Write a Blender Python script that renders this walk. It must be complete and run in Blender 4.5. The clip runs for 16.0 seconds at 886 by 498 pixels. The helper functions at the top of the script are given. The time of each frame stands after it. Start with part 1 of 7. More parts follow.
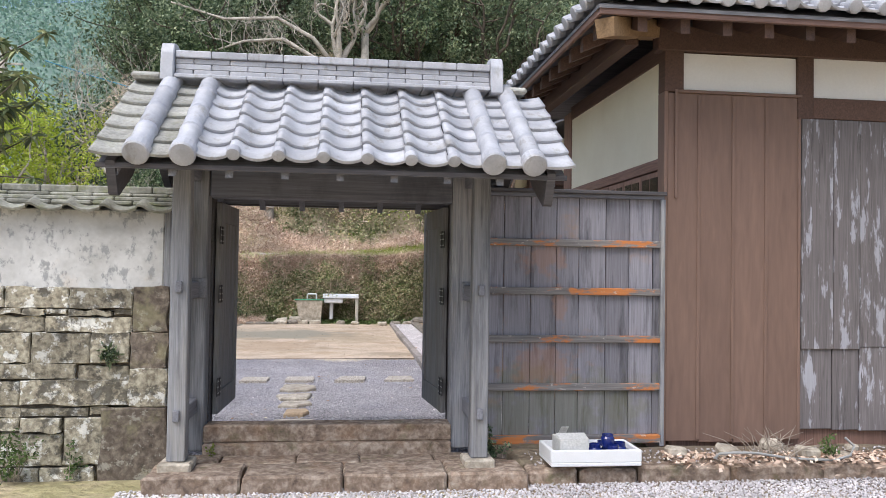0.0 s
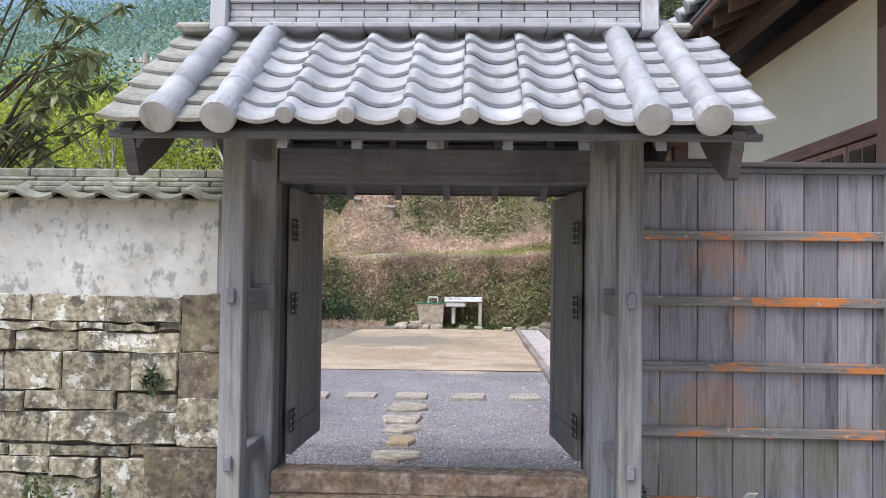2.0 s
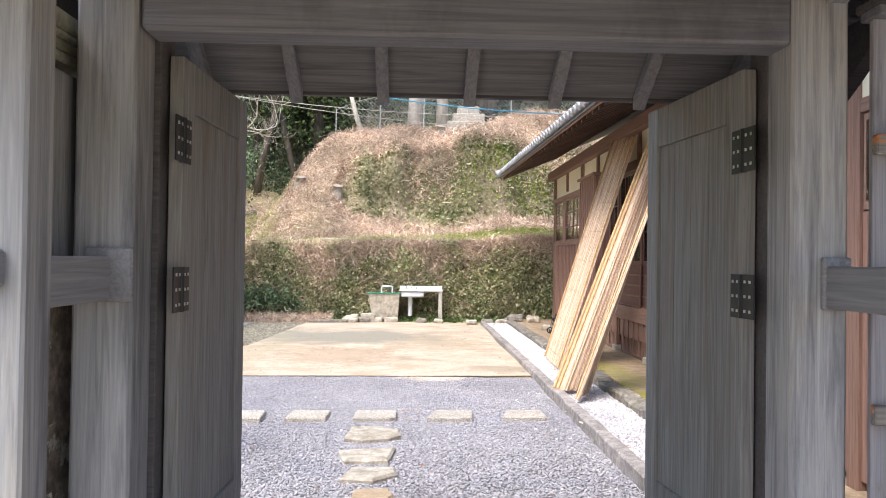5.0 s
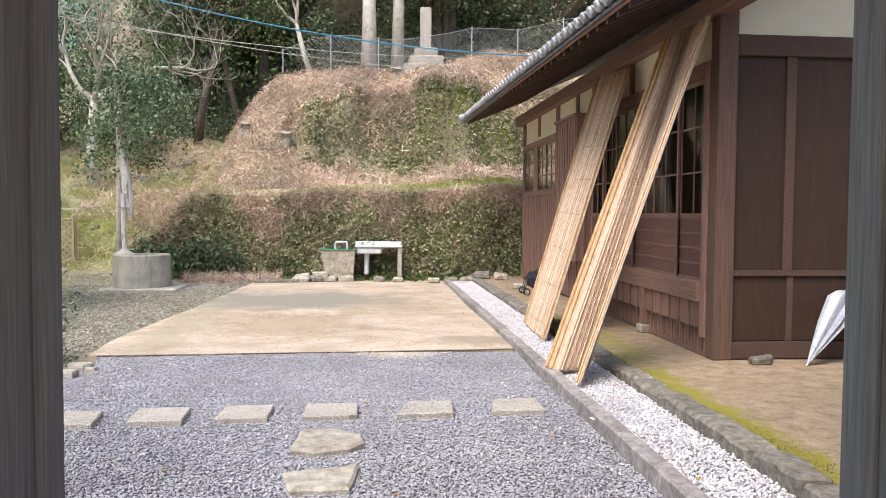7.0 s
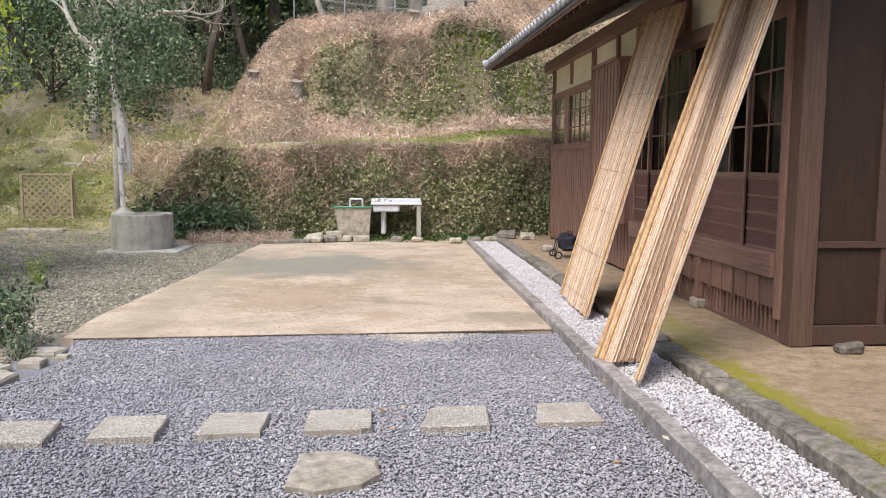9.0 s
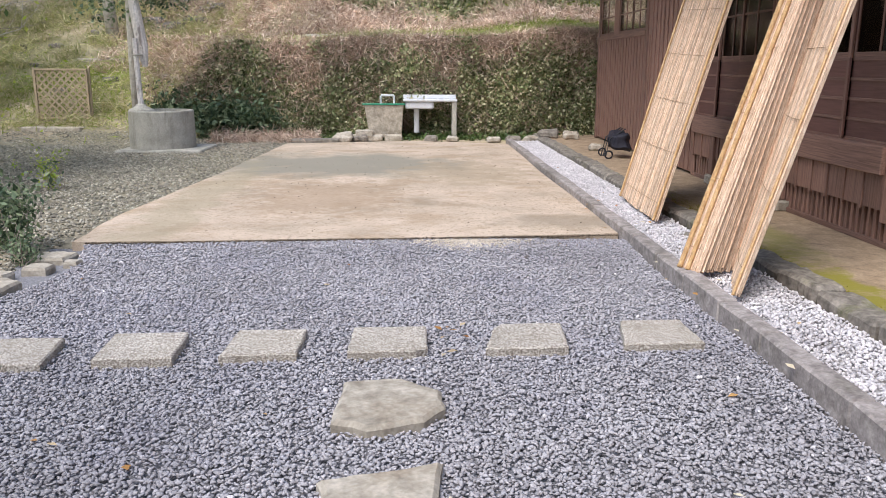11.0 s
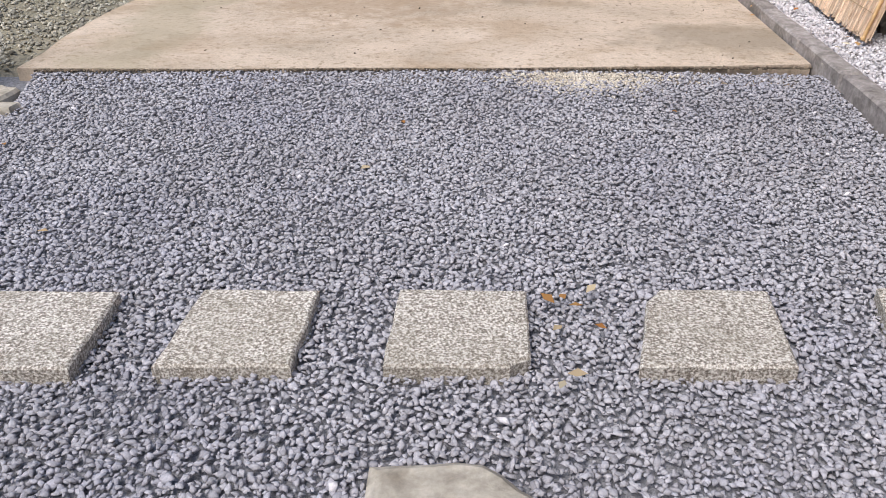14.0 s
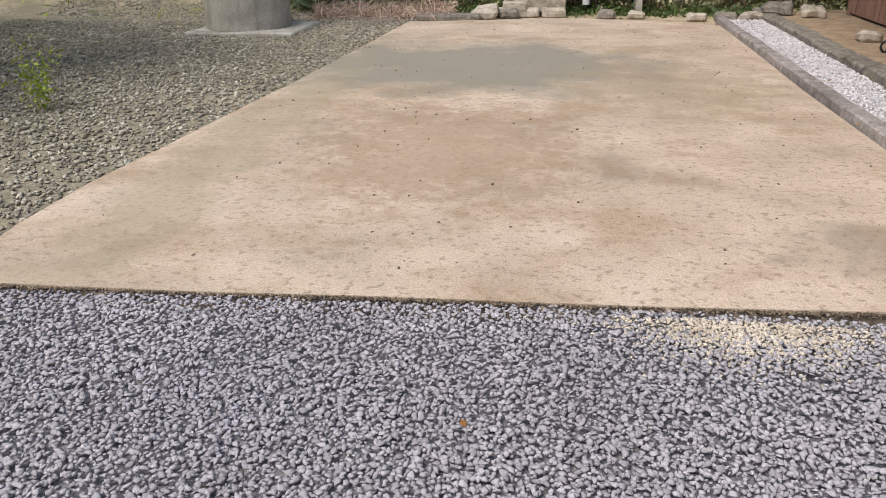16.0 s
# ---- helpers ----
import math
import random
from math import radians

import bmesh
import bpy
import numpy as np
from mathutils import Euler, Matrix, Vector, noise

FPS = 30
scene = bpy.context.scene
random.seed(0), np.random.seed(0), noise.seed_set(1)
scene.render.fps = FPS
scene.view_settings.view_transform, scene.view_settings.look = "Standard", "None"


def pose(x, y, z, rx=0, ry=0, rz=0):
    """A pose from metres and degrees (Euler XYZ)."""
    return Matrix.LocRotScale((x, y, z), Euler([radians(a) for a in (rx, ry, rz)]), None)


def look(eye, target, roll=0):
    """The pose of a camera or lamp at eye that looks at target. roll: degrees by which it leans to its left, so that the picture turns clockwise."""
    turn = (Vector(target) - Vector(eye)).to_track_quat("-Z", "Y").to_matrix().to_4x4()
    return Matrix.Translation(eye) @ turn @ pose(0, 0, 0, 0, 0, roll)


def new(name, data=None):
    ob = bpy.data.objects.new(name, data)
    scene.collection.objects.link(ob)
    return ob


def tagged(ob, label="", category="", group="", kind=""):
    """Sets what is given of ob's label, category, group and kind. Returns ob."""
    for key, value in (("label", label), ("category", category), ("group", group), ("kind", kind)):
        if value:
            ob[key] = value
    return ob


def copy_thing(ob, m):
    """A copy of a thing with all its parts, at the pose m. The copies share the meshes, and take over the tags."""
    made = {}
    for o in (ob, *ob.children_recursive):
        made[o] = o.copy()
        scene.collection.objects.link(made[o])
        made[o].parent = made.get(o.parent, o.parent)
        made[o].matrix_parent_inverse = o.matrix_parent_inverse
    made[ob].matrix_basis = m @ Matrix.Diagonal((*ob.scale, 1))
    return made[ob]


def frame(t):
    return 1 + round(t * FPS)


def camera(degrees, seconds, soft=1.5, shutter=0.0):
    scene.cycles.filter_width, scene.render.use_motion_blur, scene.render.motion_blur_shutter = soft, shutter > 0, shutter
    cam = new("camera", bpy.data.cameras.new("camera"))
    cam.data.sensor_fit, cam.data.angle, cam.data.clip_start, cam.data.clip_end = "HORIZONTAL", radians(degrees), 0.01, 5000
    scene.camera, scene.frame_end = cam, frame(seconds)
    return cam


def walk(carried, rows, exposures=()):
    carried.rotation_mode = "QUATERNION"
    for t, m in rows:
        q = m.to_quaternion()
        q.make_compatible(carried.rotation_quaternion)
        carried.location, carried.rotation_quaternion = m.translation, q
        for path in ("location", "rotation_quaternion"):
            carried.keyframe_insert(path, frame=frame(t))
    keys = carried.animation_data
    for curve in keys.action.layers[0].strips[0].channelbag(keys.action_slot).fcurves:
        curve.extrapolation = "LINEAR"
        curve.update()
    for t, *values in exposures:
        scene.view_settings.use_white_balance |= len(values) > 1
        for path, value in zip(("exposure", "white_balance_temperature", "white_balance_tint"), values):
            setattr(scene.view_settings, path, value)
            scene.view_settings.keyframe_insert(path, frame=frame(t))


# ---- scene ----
cam = camera(57.9, 16.0, 0.7)
METRES, EYE, TILT, LEAN, TURN = 12.5, 1.5, 0.0, 0.0, -7.0
ROWS = [
    (0.0, 0.0, 0.0, 0.0, -0.02, 1.48, -0.88),
    (0.5, 0.0005, 0.0333, 0.0033, 1.54, 1.2, -0.85),
    (1.0, 0.0045, 0.0649, 0.0053, 3.93, 1.14, -0.79),
    (1.5, 0.0009, 0.0962, 0.0028, 6.9, 1.24, -0.73),
    (2.0, -0.0026, 0.1293, 0.0008, 9.1, 1.45, -0.75),
    (2.5, -0.0071, 0.1659, -0.0008, 10.42, 1.54, -0.78),
    (3.0, -0.0175, 0.2021, -0.0043, 11.14, 1.48, -0.76),
    (3.5, -0.0274, 0.2361, -0.0048, 10.91, 1.38, -0.82),
    (4.0, -0.0416, 0.2723, -0.006, 9.6, 1.24, -0.78),
    (4.5, -0.0548, 0.3054, -0.0062, 7.38, 1.06, -0.78),
    (5.0, -0.063, 0.3405, -0.0101, 5.01, 0.82, -0.79),
    (7.5, -0.0915, 0.5084, -0.0071, 1.61, -3.84, -0.48),
    (8.0, -0.0901, 0.5351, 0.0004, 2.02, -5.04, -0.42),
    (10.5, -0.1174, 0.6379, -0.0119, 4.03, -9.57, -0.31),
    (11.0, -0.1227, 0.6547, -0.0177, 4.66, -12.87, -0.19),
    (11.5, -0.1273, 0.6835, -0.0242, 5.66, -17.32, -0.13),
    (12.0, -0.1326, 0.7022, -0.0247, 6.69, -21.42, -0.08),
    (12.5, -0.1366, 0.7301, -0.0283, 7.51, -24.51, -0.08),
    (13.0, -0.1396, 0.7631, -0.0264, 8.51, -27.26, 0.12),
    (13.5, -0.1459, 0.7963, -0.0234, 9.39, -29.09, 0.25),
    (14.0, -0.1489, 0.8305, -0.0213, 10.11, -29.7, 0.32),
    (14.5, -0.1551, 0.8663, -0.022, 10.8, -29.11, 0.35),
    (15.0, -0.1636, 0.9024, -0.0189, 11.31, -27.18, 0.3),
    (15.5, -0.1731, 0.9412, -0.0186, 12.43, -24.98, 0.37),
    (16.0, -0.1805, 0.9708, -0.0199, 15.03, -22.82, 0.51),
]
walk(cam, [(t, pose(0, 0, EYE, TILT, LEAN, TURN) @ pose(METRES * x, METRES * y, METRES * z, 90 + pitch, roll, yaw)) for t, x, y, z, yaw, pitch, roll in ROWS],
     exposures=[(0.0, 0.45, 6120, 10), (1.5, 0.48, 6080, 10), (3.5, 0.55, 6060, 10), (5.0, 1.15, 6280, 10), (7.5, 0.70, 6350, 10), (11.0, 0.48, 6120, 10), (12.5, 0.36, 6020, 10), (14.5, 0.34, 6350, 10), (16.0, 0.22, 6550, 10)])

# ---- sky and light: a bright overcast day ----
world = bpy.data.worlds.new("sky")
scene.world = world
world.use_nodes = True
_sky = world.node_tree.nodes.new("ShaderNodeTexSky")
_sky.sky_type = "NISHITA"
_sky.sun_disc = False
_sky.sun_elevation = radians(57)
_sky.sun_rotation = radians(216)
_sky.dust_density = 3.0
_sky.air_density = 1.2
_bg = world.node_tree.nodes["Background"]
_bg.inputs["Strength"].default_value = 0.125
world.node_tree.links.new(_sky.outputs["Color"], _bg.inputs["Color"])
sun_data = bpy.data.lights.new("sun", "SUN")
sun_data.energy = 2.1
sun_data.angle = radians(35)
sun_data.color = (1.0, 0.97, 0.93)
sun = new("sun", sun_data)
sun.matrix_world = look((-11, -9, 29), (0, 6, 0))

RND = random.Random(5)


# ---- materials ----
def patch(m, centre, radii, color, amount, rag=0.5, scale=2.5):
    """A ragged patch of its own place and shape on a material: wet, algae or lichen, also painted shade or haze."""
    nt = m.node_tree
    N, L = nt.nodes, nt.links
    b = N["Principled BSDF"]
    old = b.inputs["Base Color"].links[0].from_socket
    geo = N.new("ShaderNodeNewGeometry")
    sub = N.new("ShaderNodeVectorMath")
    sub.operation = "SUBTRACT"
    sub.inputs[1].default_value = centre
    div = N.new("ShaderNodeVectorMath")
    div.operation = "DIVIDE"
    div.inputs[1].default_value = radii
    ln = N.new("ShaderNodeVectorMath")
    ln.operation = "LENGTH"
    n = N.new("ShaderNodeTexNoise")
    n.inputs["Scale"].default_value = scale
    n.inputs["Detail"].default_value = 8
    n.inputs["Roughness"].default_value = 0.65
    add = N.new("ShaderNodeMath")
    add.operation = "MULTIPLY_ADD"
    add.inputs[1].default_value = rag * 4
    mr = N.new("ShaderNodeMapRange")
    mr.inputs["From Min"].default_value, mr.inputs["From Max"].default_value = 1.2 + rag * 2, 0.6 + rag * 2
    mr.inputs["To Max"].default_value = amount
    mx = N.new("ShaderNodeMix")
    mx.data_type = "RGBA"
    mx.inputs["B"].default_value = (*color, 1)
    L.new(geo.outputs["Position"], sub.inputs[0])
    L.new(sub.outputs[0], div.inputs[0])
    L.new(div.outputs[0], ln.inputs[0])
    L.new(geo.outputs["Position"], n.inputs["Vector"])
    L.new(n.outputs["Fac"], add.inputs[0])
    L.new(ln.outputs["Value"], add.inputs[2])
    L.new(add.outputs[0], mr.inputs["Value"])
    L.new(mr.outputs["Result"], mx.inputs["Factor"])
    L.new(old, mx.inputs["A"])
    L.new(mx.outputs["Result"], b.inputs["Base Color"])
    return m


def surface(name, stops, scale=(3, 3, 3), detail=8, rough=0.8, bump=0.3, bump_scale=60, bump_stretch=(1, 1, 1), stain=None,
            vary=0.0, island=0.0, metal=0.0, spec=0.4, second=None, distort=0.3, bump_dist=0.004, grain=0.16):
    """A procedural surface: colour ramp over stretched noise, stains of a second noise, grain relief, variation per piece."""
    m = bpy.data.materials.new(name)
    m.use_nodes = True
    nt = m.node_tree
    N, L = nt.nodes, nt.links
    b = N["Principled BSDF"]
    geo = N.new("ShaderNodeNewGeometry")
    info = N.new("ShaderNodeObjectInfo")
    shift = N.new("ShaderNodeVectorMath")
    shift.operation = "MULTIPLY_ADD"
    comb = N.new("ShaderNodeCombineXYZ")
    for i in range(3):
        L.new(info.outputs["Random"], comb.inputs[i])
    L.new(comb.outputs[0], shift.inputs[0])
    shift.inputs[1].default_value = (37.0, 23.0, 11.0) if vary else (0, 0, 0)
    L.new(geo.outputs["Position"], shift.inputs[2])
    mp = N.new("ShaderNodeMapping")
    mp.inputs["Scale"].default_value = scale
    L.new(shift.outputs[0], mp.inputs["Vector"])
    n1 = N.new("ShaderNodeTexNoise")
    n1.inputs["Scale"].default_value = 1.0
    n1.inputs["Detail"].default_value = detail
    n1.inputs["Roughness"].default_value = 0.62
    n1.inputs["Distortion"].default_value = distort
    L.new(mp.outputs[0], n1.inputs["Vector"])
    ramp = N.new("ShaderNodeValToRGB")
    while len(ramp.color_ramp.elements) < len(stops):
        ramp.color_ramp.elements.new(0.5)
    for e, (p, c) in zip(ramp.color_ramp.elements, stops):
        e.position, e.color = p, (*c, 1)
    L.new(n1.outputs["Fac"], ramp.inputs["Fac"])
    col = ramp.outputs["Color"]
    for st in ([stain] if stain else []) + ([second] if second else []):
        color, sc, lo, hi, amount = st
        n2 = N.new("ShaderNodeTexNoise")
        n2.inputs["Detail"].default_value = 7
        n2.inputs["Roughness"].default_value = 0.7
        n2.inputs["Scale"].default_value = 1.0
        mp2 = N.new("ShaderNodeMapping")
        mp2.inputs["Scale"].default_value = sc if isinstance(sc, tuple) else (sc, sc, sc)
        mp2.inputs["Location"].default_value = (sum(color) * 91, 7.3, 3.1)
        L.new(shift.outputs[0], mp2.inputs["Vector"])
        L.new(mp2.outputs[0], n2.inputs["Vector"])
        mr = N.new("ShaderNodeMapRange")
        mr.inputs["From Min"].default_value, mr.inputs["From Max"].default_value = lo, hi
        mr.inputs["To Max"].default_value = amount
        L.new(n2.outputs["Fac"], mr.inputs["Value"])
        mx = N.new("ShaderNodeMix")
        mx.data_type = "RGBA"
        L.new(mr.outputs["Result"], mx.inputs["Factor"])
        L.new(col, mx.inputs["A"])
        mx.inputs["B"].default_value = (*color, 1)
        col = mx.outputs["Result"]
    if vary or island:
        hsv = N.new("ShaderNodeHueSaturation")
        mr = N.new("ShaderNodeMapRange")
        k = vary or island
        mr.inputs["To Min"].default_value, mr.inputs["To Max"].default_value = 1 - k, 1 + k
        L.new(info.outputs["Random"] if vary else geo.outputs["Random Per Island"], mr.inputs["Value"])
        L.new(mr.outputs["Result"], hsv.inputs["Value"])
        L.new(col, hsv.inputs["Color"])
        col = hsv.outputs["Color"]
    fine = N.new("ShaderNodeHueSaturation")
    L.new(col, fine.inputs["Color"])
    L.new(fine.outputs["Color"], b.inputs["Base Color"])
    mr = N.new("ShaderNodeMapRange")
    mr.inputs["To Min"].default_value, mr.inputs["To Max"].default_value = max(rough - 0.12, 0.02), min(rough + 0.12, 1)
    L.new(n1.outputs["Fac"], mr.inputs["Value"])
    L.new(mr.outputs["Result"], b.inputs["Roughness"])
    b.inputs["Metallic"].default_value = metal
    b.inputs["Specular IOR Level"].default_value = spec
    if bump:
        mp3 = N.new("ShaderNodeMapping")
        mp3.inputs["Scale"].default_value = tuple(bump_scale * s for s in bump_stretch)
        L.new(shift.outputs[0], mp3.inputs["Vector"])
        n3 = N.new("ShaderNodeTexNoise")
        n3.inputs["Scale"].default_value = 1.0
        n3.inputs["Detail"].default_value = 5
        L.new(mp3.outputs[0], n3.inputs["Vector"])
        gr = N.new("ShaderNodeMapRange")
        gr.inputs["From Min"].default_value, gr.inputs["From Max"].default_value = 0.3, 0.7
        gr.inputs["To Min"].default_value, gr.inputs["To Max"].default_value = 1 - grain, 1 + grain
        L.new(n3.outputs["Fac"], gr.inputs["Value"])
        L.new(gr.outputs["Result"], fine.inputs["Value"])
        bp = N.new("ShaderNodeBump")
        bp.inputs["Strength"].default_value = bump
        bp.inputs["Distance"].default_value = bump_dist
        L.new(n3.outputs["Fac"], bp.inputs["Height"])
        L.new(bp.outputs["Normal"], b.inputs["Normal"])
    return m


def leafy(name, a, b_, c, rough=0.5, spec=0.3, through_light=0.25):
    """Leaves: three greens by leaf, a little light passing through."""
    m = bpy.data.materials.new(name)
    m.use_nodes = True
    nt = m.node_tree
    N, L = nt.nodes, nt.links
    b = N["Principled BSDF"]
    geo = N.new("ShaderNodeNewGeometry")
    ramp = N.new("ShaderNodeValToRGB")
    ramp.color_ramp.elements.new(0.5)
    for e, (p, col) in zip(ramp.color_ramp.elements, ((0, a), (0.5, b_), (1, c))):
        e.position, e.color = p, (*col, 1)
    L.new(geo.outputs["Random Per Island"], ramp.inputs["Fac"])
    n = N.new("ShaderNodeTexNoise")
    n.inputs["Scale"].default_value = 0.7
    L.new(geo.outputs["Position"], n.inputs["Vector"])
    mr = N.new("ShaderNodeMapRange")
    mr.inputs["From Min"].default_value, mr.inputs["From Max"].default_value = 0.3, 0.7
    mr.inputs["To Min"].default_value, mr.inputs["To Max"].default_value = 0.7, 1.3
    L.new(n.outputs["Fac"], mr.inputs["Value"])
    hsv = N.new("ShaderNodeHueSaturation")
    L.new(mr.outputs["Result"], hsv.inputs["Value"])
    L.new(ramp.outputs["Color"], hsv.inputs["Color"])
    L.new(hsv.outputs["Color"], b.inputs["Base Color"])
    b.inputs["Roughness"].default_value = rough
    b.inputs["Specular IOR Level"].default_value = spec
    if through_light:
        tr = N.new("ShaderNodeBsdfTranslucent")
        L.new(hsv.outputs["Color"], tr.inputs["Color"])
        mix = N.new("ShaderNodeMixShader")
        mix.inputs[0].default_value = through_light
        L.new(b.outputs[0], mix.inputs[1])
        L.new(tr.outputs[0], mix.inputs[2])
        L.new(mix.outputs[0], N["Material Output"].inputs["Surface"])
    return m


def wood(name, dark, light, axis="z", grain=46.0, rough=0.75, vary=0.12, stain=None, second=None, bump=0.35):
    lo, hi = 1.6, grain
    s = {"x": (lo, hi, hi), "y": (hi, lo, hi), "z": (hi, hi, lo)}[axis]
    mid = tuple((a + b) / 2 for a, b in zip(dark, light))
    return surface(name, ((0.28, dark), (0.5, mid), (0.74, light)), scale=s, detail=6, rough=rough, bump=bump, bump_scale=2.0,
                   bump_stretch=s, stain=stain, second=second, vary=vary, distort=1.4, bump_dist=0.003, grain=0.07)


GREY_D, GREY_L = (0.185, 0.187, 0.205), (0.40, 0.398, 0.415)
WET = ((0.03, 0.03, 0.035), (2.0, 2.0, 0.9), 0.5, 0.75, 0.6)
gate_z = wood("gate_wood_upright", GREY_D, GREY_L, "z", stain=((0.36, 0.33, 0.275), (4, 4, 0.8), 0.52, 0.70, 0.55), second=((0.095, 0.097, 0.115), (10, 10, 0.8), 0.47, 0.63, 0.7), vary=0.16)
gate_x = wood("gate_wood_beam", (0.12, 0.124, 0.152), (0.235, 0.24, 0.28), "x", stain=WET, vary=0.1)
gate_y = wood("gate_wood_cross", (0.16, 0.16, 0.185), (0.29, 0.29, 0.32), "y", vary=0.1)
door_z = wood("door_wood", (0.135, 0.131, 0.133), (0.33, 0.322, 0.318), "z", stain=((0.19, 0.135, 0.105), (3, 3, 0.8), 0.5, 0.75, 0.6), vary=0.14)
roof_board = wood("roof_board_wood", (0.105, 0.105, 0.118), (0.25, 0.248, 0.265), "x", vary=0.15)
fence_z = wood("fence_board_wood", (0.165, 0.158, 0.182), (0.30, 0.29, 0.325), "z", grain=62,
               stain=((0.07, 0.066, 0.076), (8, 8, 1.0), 0.51, 0.66, 0.8), second=((0.36, 0.20, 0.10), (1.1, 1.1, 1.5), 0.60, 0.72, 0.45), vary=0.22, bump=0.12)
fence_x = wood("fence_batten_wood", (0.11, 0.10, 0.10), (0.30, 0.28, 0.27), "x", stain=((0.58, 0.20, 0.05), (2.2, 7, 9), 0.50, 0.56, 0.9), second=((0.55, 0.50, 0.45), (9, 20, 20), 0.60, 0.64, 0.7), vary=0.1)
brown_z = wood("brown_siding", (0.165, 0.104, 0.08), (0.215, 0.136, 0.105), "z", grain=14, rough=0.6, vary=0.06, bump=0.06,
               stain=((0.12, 0.075, 0.062), (2, 2, 0.5), 0.5, 0.8, 0.5))
weathered_z = wood("weathered_siding", (0.12, 0.105, 0.105), (0.24, 0.215, 0.215), "z", grain=45, vary=0.15,
                   stain=((0.48, 0.48, 0.53), (11, 11, 2.2), 0.54, 0.58, 0.75), second=((0.05, 0.045, 0.045), (14, 14, 0.8), 0.60, 0.68, 0.7))
house_z = wood("house_wood_upright", (0.155, 0.084, 0.064), (0.375, 0.222, 0.17), "z", grain=45, rough=0.6, vary=0.15)
house_y = wood("house_wood_rail", (0.145, 0.08, 0.061), (0.345, 0.207, 0.16), "y", grain=45, rough=0.6, vary=0.15)
corner_wood = wood("corner_post_wood", (0.088, 0.051, 0.037), (0.195, 0.116, 0.086), "z", grain=45, rough=0.65, vary=0.1)
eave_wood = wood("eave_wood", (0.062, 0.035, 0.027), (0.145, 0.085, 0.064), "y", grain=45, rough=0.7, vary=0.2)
fascia_dark = wood("fascia_wood", (0.06, 0.055, 0.06), (0.13, 0.12, 0.125), "x", vary=0.1)
house_x = wood("house_wood_cross", (0.095, 0.054, 0.043), (0.215, 0.13, 0.105), "x", grain=45, rough=0.6, vary=0.15)
red_panel = wood("red_brown_panel", (0.13, 0.062, 0.05), (0.22, 0.115, 0.095), "y", grain=30, rough=0.6, vary=0.1, bump=0.1)
# the shade below the eave is averaged into this even panel colour
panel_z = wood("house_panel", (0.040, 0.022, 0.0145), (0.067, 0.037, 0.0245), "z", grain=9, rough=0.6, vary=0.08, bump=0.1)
plaster_cream = surface("plaster_cream", ((0.3, (0.76, 0.69, 0.53)), (0.7, (0.84, 0.78, 0.62))), scale=(1.5, 1.5, 1.5), rough=0.9, bump=0.1, grain=0.02)
plaster_white = surface("plaster_white", ((0.3, (0.74, 0.73, 0.72)), (0.7, (0.82, 0.81, 0.80))), scale=(1.5, 1.5, 1.5), rough=0.9, bump=0.1, grain=0.02)
plaster_old = surface("plaster_weathered", ((0.3, (0.45, 0.44, 0.42)), (0.5, (0.58, 0.57, 0.555)), (0.7, (0.67, 0.66, 0.645))), scale=(3, 3, 3), rough=0.92,
                      bump=0.5, bump_scale=25, grain=0.05, stain=((0.25, 0.255, 0.26), (10, 10, 7), 0.53, 0.60, 0.75), second=((0.60, 0.45, 0.31), (1.6, 1.6, 1.6), 0.57, 0.72, 0.5))
stone_wall = surface("wall_stone", ((0.28, (0.07, 0.06, 0.048)), (0.45, (0.25, 0.22, 0.165)), (0.66, (0.47, 0.43, 0.33))), scale=(20, 20, 20), detail=13, rough=0.92, bump=1.0,
                     bump_scale=28, stain=((0.66, 0.65, 0.61), 9, 0.54, 0.58, 0.85), second=((0.075, 0.068, 0.055), 6, 0.53, 0.60, 0.85), vary=0.28, bump_dist=0.012)
stone_red = surface("wall_stone_brown", ((0.28, (0.05, 0.04, 0.032)), (0.5, (0.15, 0.12, 0.095)), (0.7, (0.28, 0.235, 0.19))), scale=(16, 16, 16), detail=12, rough=0.92,
                    bump=0.7, bump_scale=30, stain=((0.42, 0.40, 0.34), 9, 0.57, 0.63, 0.7), second=((0.27, 0.25, 0.14), 2.5, 0.54, 0.64, 0.5), vary=0.2, bump_dist=0.01)
step_stone = surface("step_stone", ((0.30, (0.10, 0.072, 0.055)), (0.48, (0.25, 0.185, 0.14)), (0.66, (0.44, 0.36, 0.29))), scale=(14, 14, 14), detail=12, rough=0.9, bump=0.9,
                     bump_scale=40, stain=((0.28, 0.17, 0.10), 3, 0.50, 0.66, 0.45), second=((0.13, 0.14, 0.06), 5, 0.56, 0.7, 0.5), vary=0.15, bump_dist=0.006)
granite = surface("granite", ((0.36, (0.13, 0.105, 0.085)), (0.48, (0.36, 0.31, 0.255)), (0.60, (0.76, 0.71, 0.64))), scale=(125, 125, 125), detail=4, rough=0.88,
                  bump=0.5, bump_scale=110, stain=((0.27, 0.23, 0.17), 3, 0.48, 0.7, 0.5), vary=0.12, bump_dist=0.003)
flagstone = surface("flagstone", ((0.30, (0.25, 0.215, 0.17)), (0.48, (0.42, 0.37, 0.30)), (0.66, (0.58, 0.52, 0.44))), scale=(9, 9, 9), detail=12, rough=0.85, bump=0.7,
                    bump_scale=45, stain=((0.30, 0.22, 0.14), 3.5, 0.52, 0.7, 0.4), vary=0.12)
flag_tan = surface("flagstone_tan", ((0.3, (0.34, 0.25, 0.16)), (0.7, (0.48, 0.36, 0.24))), scale=(5, 5, 5), rough=0.85, bump=0.4, bump_scale=45)
